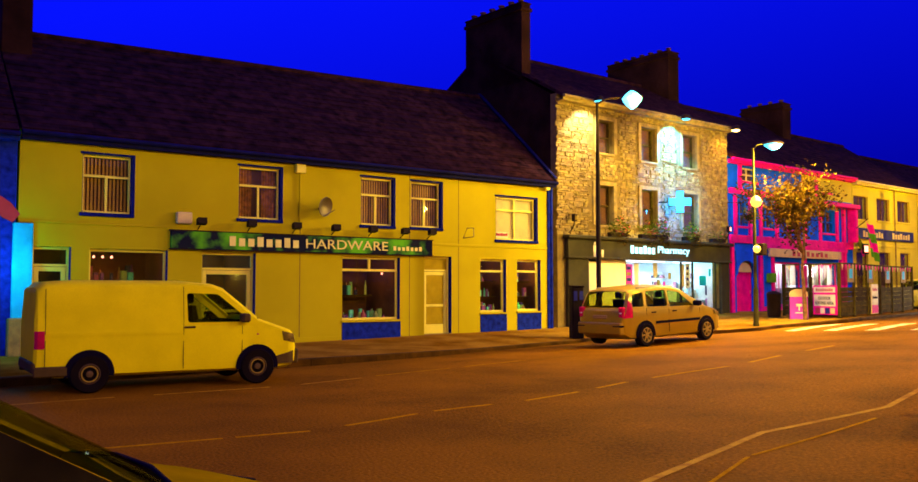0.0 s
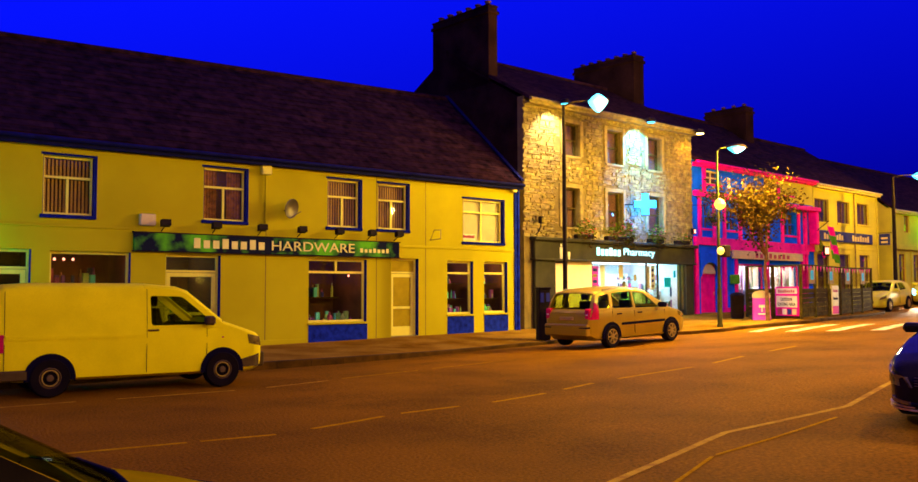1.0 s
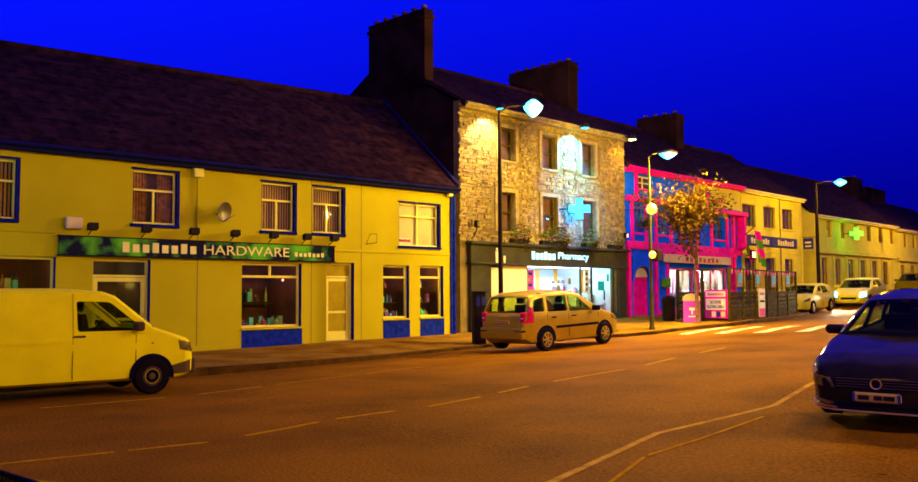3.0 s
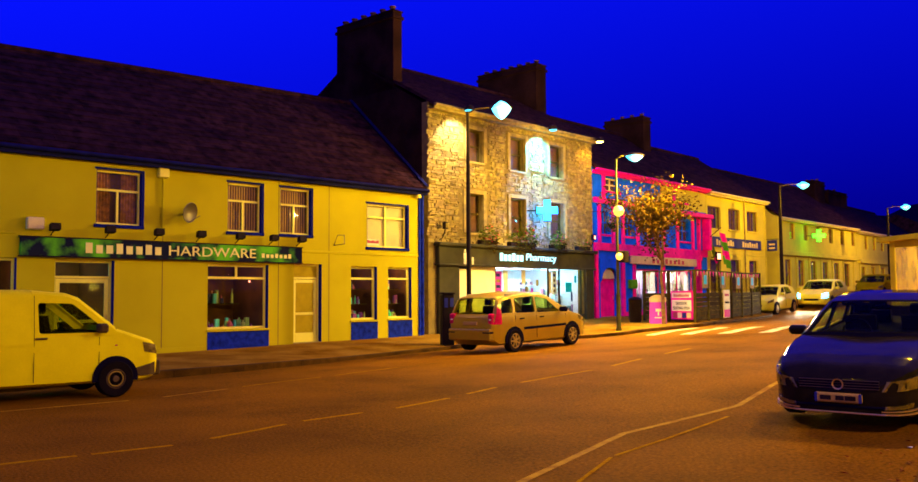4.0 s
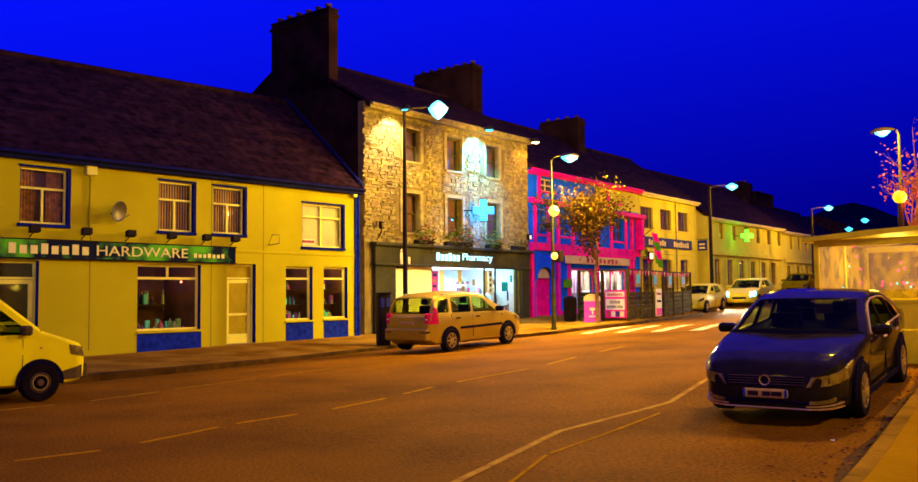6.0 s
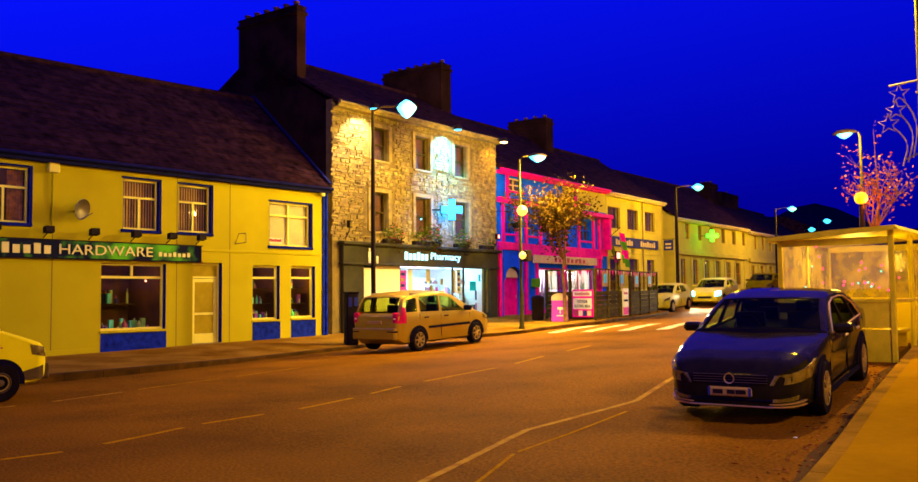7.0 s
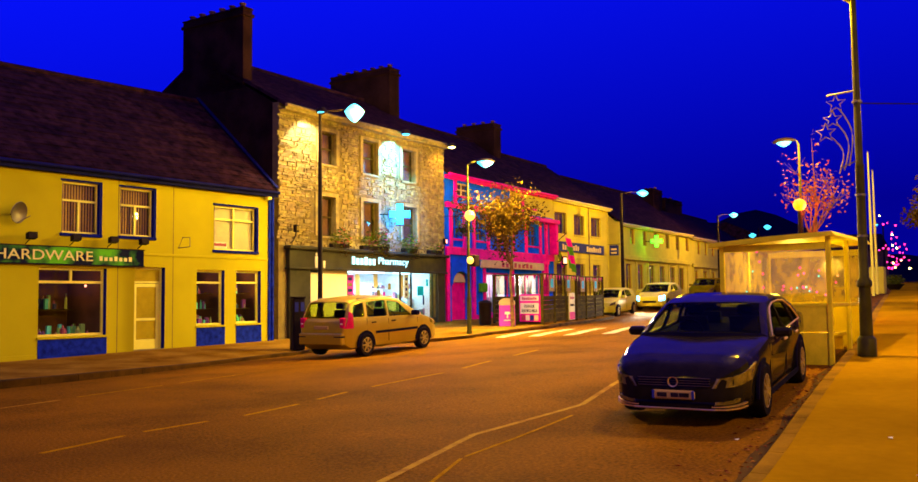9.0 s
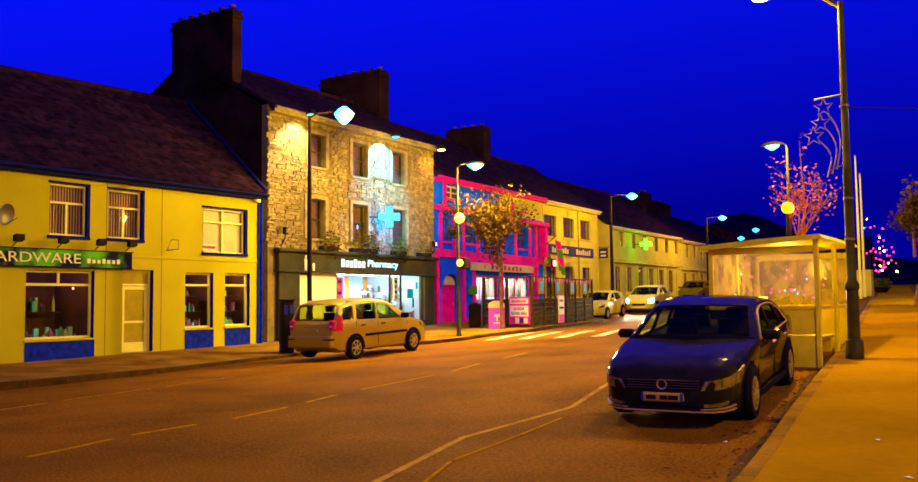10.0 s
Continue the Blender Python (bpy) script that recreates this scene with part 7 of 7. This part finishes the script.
# ---- trees ----
def tree(m, height, crown_r, crown_z, n_leaf, leaf, label, seed, spread=1.0, trunk=0.09, leaf_size=0.085):
    rng = random.Random(seed)
    t = thing("tree", m, label, "tree", "street trees")
    wood = Build()
    tips = []
    fork = height * 0.42

    def branch(p, d, ln, r, depth):
        pts, q = [p], p
        for i in range(4):
            d = (d + Vector((rng.uniform(-0.18, 0.18), rng.uniform(-0.18, 0.18), rng.uniform(-0.05, 0.15)))).normalized()
            q = q + d * ln / 4
            pts.append(q)
        wood.tube(pts, [r * (1 - 0.14 * i) for i in range(5)], 7 if depth < 2 else 5)
        if depth > 0:
            tips.append(pts[2])
            tips.append(q)
        if depth < 3:
            for k in range(3 if depth else 6):
                a = rng.uniform(0, 2 * math.pi)
                nd = (d * 0.8 + Vector((math.cos(a), math.sin(a), rng.uniform(0.0, 0.5))) * 0.75 * spread).normalized()
                branch(pts[rng.choice((2, 3, 4))] if depth else pts[-1], nd, ln * rng.uniform(0.5, 0.75) if depth else crown_r * rng.uniform(0.6, 0.95), r * 0.5, depth + 1)

    branch(Vector((0, 0, 0)), Vector((0, 0, 1)), fork, trunk, 0)
    wood.tube([(0, 0, fork * 0.9), (0.05, 0.02, height * 0.7), (0.0, 0.05, height * 0.95)], [trunk * 0.6, trunk * 0.35, trunk * 0.12], 6)
    tips.extend([Vector((0.05, 0, height * f)) for f in (0.7, 0.8, 0.9, 0.95)])
    part("trunk", wood, "bark", t, smooth=True)
    b = Build()
    for _ in range(n_leaf):
        c = rng.choice(tips)
        p = c + Vector((rng.gauss(0, 0.2), rng.gauss(0, 0.2), rng.gauss(0, 0.17))) * crown_r * 0.55
        if p.z < crown_z:
            continue
        a = Vector((rng.uniform(-1, 1), rng.uniform(-1, 1), rng.uniform(-0.8, 0.5))).normalized() * leaf_size * rng.uniform(0.6, 1.25)
        d = a.cross(Vector((rng.uniform(-1, 1), rng.uniform(-1, 1), rng.uniform(-1, 1)))).normalized() * leaf_size * 0.55
        k = len(b.v)
        b.v += [p - a, p + d, p + a, p - d]
        b.f.append((k, k + 1, k + 2, k + 3))
    me = mesh_from("crown", b.v, b.f)
    me.materials.append(M[leaf])
    ob = new("crown", me)
    ob.parent = t
    tagged(ob, kind="stuff")
    return t


tree(pose(28.6, 17.95, far_pavement_z(28.6, 17.95)), 5.6, 2.5, 1.75, 5200, "leaf", "slim street tree with thin autumn leaves before the pub", 11, 1.25, 0.09, 0.07)
tree(pose(25.2, 6.0, 1.1), 5.2, 1.55, 2.5, 520, "leaf_red", "thin copper-leaved tree lit by the lamp beside it", 23, 0.9, 0.06, 0.06)
tree(pose(33.0, 4.35, near_pavement_z(33.0, 4.35)), 4.3, 1.7, 1.3, 3600, "leaf", "leafy tree on the footpath edge", 31, 1.0, 0.1)

litter = thing("fallen_leaves", pose(0, 0, 0), "brown fallen leaves lying along the kerb", "leaves", kind="stuff")
rng = random.Random(41)
lb = Build()
for _ in range(260):
    x = rng.uniform(5.0, 15.5)
    y = interp(x, NEAR_KERB) + abs(rng.gauss(0, 0.25)) + 0.03
    z, r, a = road_z(x, y) + 0.014, rng.uniform(0.015, 0.04), rng.uniform(0, 6)
    c, d = math.cos(a) * r, math.sin(a) * r
    lb.prism([(x + c, y + d, z), (x - d * 0.6, y + c * 0.6, z + 0.012), (x - c, y - d, z), (x + d * 0.6, y - c * 0.6, z + 0.006)], (0, 0, -0.002))
tagged(part("leaf_litter", lb, "leaf_red", litter), kind="stuff")
for x, y, a in ((9.70, 1.69, 20), (8.20, 1.20, 70), (9.65, 3.21, 10)):
    z = near_pavement_z(x, y) if y < interp(x, NEAR_KERB) else road_z(x, y)
    scrap = thing("paper_scrap", pose(x, y, z + 0.004, 0, 0, a), "small pale scrap of paper on the ground", "litter", "scraps of litter")
    part("paper", Build().prism([(-0.035, -0.02, 0.003), (0.015, -0.025, 0.012), (0.04, 0.012, 0.004), (-0.012, 0.02, 0.008)], (0, 0, 0.004)), "white_board", scrap)

# ---- far end of the street ----
for k, (x, y, h) in enumerate(((41.0, 7.55, 6.2), (43.0, 7.75, 5.6))):
    fp_ = thing("flag_pole", pose(x, y, near_pavement_z(x, y)), "slim white flagpole with no flag", "flagpole", "flagpoles")
    part("pole", Build().lathe([(0.06, 0), (0.05, h * 0.5), (0.03, h)], (0, 0, 0), sides=10), "white_frame", fp_)
    part("finial", Build().lathe([(0.01, -0.05), (0.05, 0), (0.01, 0.05)], (0, 0, h), sides=10), "metal", fp_)
pylon = thing("sign_pillar", pose(24.0, 4.62, near_pavement_z(24.0, 4.62)), "tall narrow pale sign pillar on the footpath", "sign")
part("pillar", B((-0.05, -0.08, 0, 0.05, 0.08, 2.5, 0.01)), "shelter", pylon)
pl = thing("planter", pose(49.5, 8.13, near_pavement_z(49.5, 8.13)), "dark planter bowl with a green shrub", "plant")
part("bowl", Build().lathe([(0.25, 0), (0.42, 0.2), (0.5, 0.27), (0.44, 0.27)], (0, 0, 0), sides=18), "black_metal", pl, smooth=True)
leaves("shrub", (0, 0, 0.5), (0.5, 0.5, 0.32), 420, 0.09, "leaf_green", pl, 8, 0.1)
kiosk = thing("low_wall", pose(47.0, 8.2, near_pavement_z(47.0, 8.2)), "low pale wall beside the planter", "wall")
part("body", B((-0.3, -0.1, -0.1, 0.3, 0.6, 1.2, 0.03)), "cream_wall", kiosk)


def plain_house(where, turn, w, d, eave, ridge, mat, label, lit=0):
    h = thing("house", pose(*where, 0, 0, turn), label, "house", "far houses")
    part("wall", B((0, 0, -1, w, d, eave)), mat, h)
    part("roof", Build().prism([(-0.2, -0.3, eave), (-0.2, d / 2, ridge), (-0.2, d + 0.3, eave)], (w + 0.4, 0, 0)), "slate", h)
    k = int(w / 3)
    for i in range(k):
        for z in (1.0, 3.6):
            part("window", B((0.9 + 3 * i, -0.03, z, 1.9 + 3 * i, 0.0, z + 1.3)), "bulb" if lit and (i + int(z)) % 3 == 0 else "room", h)
    return h


plain_house((91, 26.0, 3.0), 20, 14, 9, 4.2, 6.4, "brick_dark", "dim houses at the far end of the street")
plain_house((104, 31.5, 3.5), -70, 14, 9, 3.2, 5.4, "brick_dark", "dim house across the end of the street")
# the pink light on this house is put into its wall colour
plain_house((84, 5.0, 3.2), -95, 12, 9, 4.8, 7.6, "pub_pink", "house far down the street, pink light put into its colour", 1)
plain_house((58, -0.5, 2.5), -86, 14, 9, 5.4, 8.0, "brick_dark", "house behind the tree on the near side", 0)
town = thing("street_lights_far", pose(0, 0, 0), "cluster of far pink and white street and festive lights", "lights")
rng = random.Random(12)
for k in range(46):
    d = rng.uniform(60, 110)
    a = radians(rng.triangular(8.4, 10.1, 9.2))
    z = 1.7 + d * (0.026 + 0.055 * rng.random() ** 1.4)
    part("bulb", Build().lathe([(0.01, -0.08), (0.08, 0), (0.01, 0.08)], (d * math.cos(a), d * math.sin(a), z), sides=8), rng.choice(("pink_glow", "pink_glow", "pink_glow", "pink_glow", "lens_warm")), town)
hills = Build()
n = 60
for i in range(n + 1):
    a = radians(-10 + 70 * i / n)
    r = 420
    h = 17 + 21 * min(1.0, max(0.0, (i - 17) / 5)) + 2 * math.sin(i * 0.9) + 1.5 * math.sin(i * 1.9 + 1)
    hills.v += [(r * math.cos(a), r * math.sin(a), -5), (r * math.cos(a), r * math.sin(a), h), ((r + 60) * math.cos(a), (r + 60) * math.sin(a), -5)]
    if i:
        q = 3 * i
        hills.f += [(q - 3, q, q + 1, q - 2), (q - 2, q + 1, q + 2, q - 1)]
hob = part("backdrop", hills, "hill")
tagged(hob, "dark wooded hill beyond the town", "hill", kind="structure")
pf = thing("pub_flag", pub.matrix_world @ pose(10.8, -0.35, 3.6), "green and pink cloth flag on the pub corner", "flag")
part("green_cloth", Build().prism([(-0.2, 0, 1.0), (0.1, 0, 1.1), (0.75, 0, 0.35), (0.45, 0, 0.1)], (0, 0.03, 0)), "leaf_green", pf)
part("pink_cloth", Build().prism([(0.45, 0, 0.1), (0.75, 0, 0.35), (1.0, 0, 0.0), (0.7, 0, -0.2)], (0, 0.03, 0)), "pub_pink", pf)
part("pole", Build().tube([(-0.3, 0.35, 1.2), (0.1, 0.0, 1.05)], 0.02, 6), "metal", pf)
wl2 = thing("wall_lamp", cream.matrix_world @ pose(0.5, -0.35, 3.55), "small lit box lamp on the cream wall", "light")
part("case", B((-0.28, -0.08, 0, 0.28, 0.1, 0.5, 0.02)), "black_metal", wl2)
part("lit_face", B((-0.2, -0.09, 0.1, 0.2, -0.08, 0.42)), "bulb", wl2)
part("bracket", B((-0.03, 0.1, 0.2, 0.03, 0.35, 0.26)), "black_metal", wl2)
wbx = thing("wall_box", pose(7.95, 22.94, 3.45), "pale electrical box on the shop wall", "box")
part("case", B((-0.2, -0.1, 0, 0.2, 0.06, 0.3, 0.02)), "cream_sign", wbx)
fw = thing("shop_flag", pose(3.55, 22.2, 3.45), "dark red cloth flag over the blue shop", "flag")
part("cloth", Build().prism([(-0.6, 0, 0.75), (0.15, 0, 0.25), (0.35, 0, 0.0), (0.2, 0, -0.2), (0.0, 0, -0.1), (-0.6, 0, 0.3)], (0, 0.03, 0)), "red_letter", fw)
part("pole", Build().tube([(-0.9, 0.8, 0.2), (-0.6, 0.0, 0.8)], 0.02, 6), "metal", fw)
wire = thing("overhead_wire", pose(0, 0, 0), "thin black cable from the lamp post", "cable")
part("cable", Build().tube([(16.1, 3.1, PZ + 4.3), (20, 1.6, PZ + 4.75), (26, -0.4, PZ + 6.3)], 0.012, 5), "black_metal", wire)

# near side of the street, behind the viewer
for k, (x, w, e) in enumerate(((-24, 13, 6), (-11, 12, 7.5), (1, 11, 6.2), (12, 13, 6.8))):
    hh = thing("house", pose(x, -9.5, 0), "rendered house on the near side of the street", "house", "near houses")
    part("wall", B((0, -8, -0.3, w, 0, e)), "cream_wall", hh)
    part("roof", Build().prism([(0, -8.3, e), (0, -4, e + 3), (0, 0.3, e)], (w, 0, 0)), "slate", hh)

# ---- stones of the pharmacy wall, last ----
def stones():
    rng = random.Random(5)
    holes = [(a - 0.2, b_ - 0.1, c + 0.2, d + 0.16) for a, b_, c, d in ph_up]
    rows = []

    def lay(x, z, x1, z1):
        x1, z1 = min(x1, 10.33), min(z1, 8.66)
        if x1 - x > 0.07 and z1 - z > 0.035 and not any(x < q[2] and x1 > q[0] and z < q[3] and z1 > q[1] for q in holes):
            rows.append((x, z, x1, z1))

    # uneven rubble: stretches of wall with their own courses
    x = 0.0
    while x < 10.3:
        xe = x + rng.uniform(0.5, 1.1)
        z = 3.7 + rng.uniform(-0.08, 0.0)
        while z < 8.62:
            h = rng.choice((0.055, 0.075, 0.095, 0.12, 0.16)) * rng.uniform(0.85, 1.15)
            q = x + rng.uniform(-0.1, 0.04)
            end = xe + rng.uniform(-0.1, 0.04)
            while q < end - 0.06:
                w = min(end - q, rng.uniform(0.12, 0.42))
                if h > 0.12 and rng.random() < 0.35:
                    f = rng.uniform(0.35, 0.65)
                    lay(q, z, q + w, z + h * f)
                    lay(q, z + h * f, q + w, z + h)
                else:
                    lay(q, z, q + w, z + h)
                q += w
            z += h
        x = xe
    rng.shuffle(rows)
    rest = Build()

    def stone(b, x0, z0, x1, z1):
        g = 0.006
        j = lambda: rng.uniform(-0.016, 0.016)
        y = -rng.uniform(0.015, 0.065)
        k = len(b.v)
        b.v += [(x0 + g, 0.005, z0 + g), (x1 - g, 0.005, z0 + g), (x1 - g, 0.005, z1 - g), (x0 + g, 0.005, z1 - g)]
        b.v += [(x0 + g * 2 + j(), y + j(), z0 + g * 2 + j()), (x1 - g * 2 + j(), y + j(), z0 + g * 2 + j()), (x1 - g * 2 + j(), y + j(), z1 - g * 2 + j()), (x0 + g * 2 + j(), y + j(), z1 - g * 2 + j())]
        b.f += [tuple(k + i for i in q) for q in ((4, 5, 6, 7), (0, 1, 5, 4), (1, 2, 6, 5), (2, 3, 7, 6), (3, 0, 4, 7))]

    for i, r in enumerate(rows):
        if i < 300:
            s = Build()
            stone(s, *r)
            me = mesh_from("stone", s.v, s.f)
            me.materials.append(M["stone"])
            o = new("stone", me)
            o.parent = pharmacy
        else:
            stone(rest, *r)
    me = mesh_from("stonework", rest.v, rest.f)
    me.materials.append(M["stone_rest"])
    o = new("stonework", me)
    o.parent = pharmacy
    tagged(o, kind="stuff")


stones()
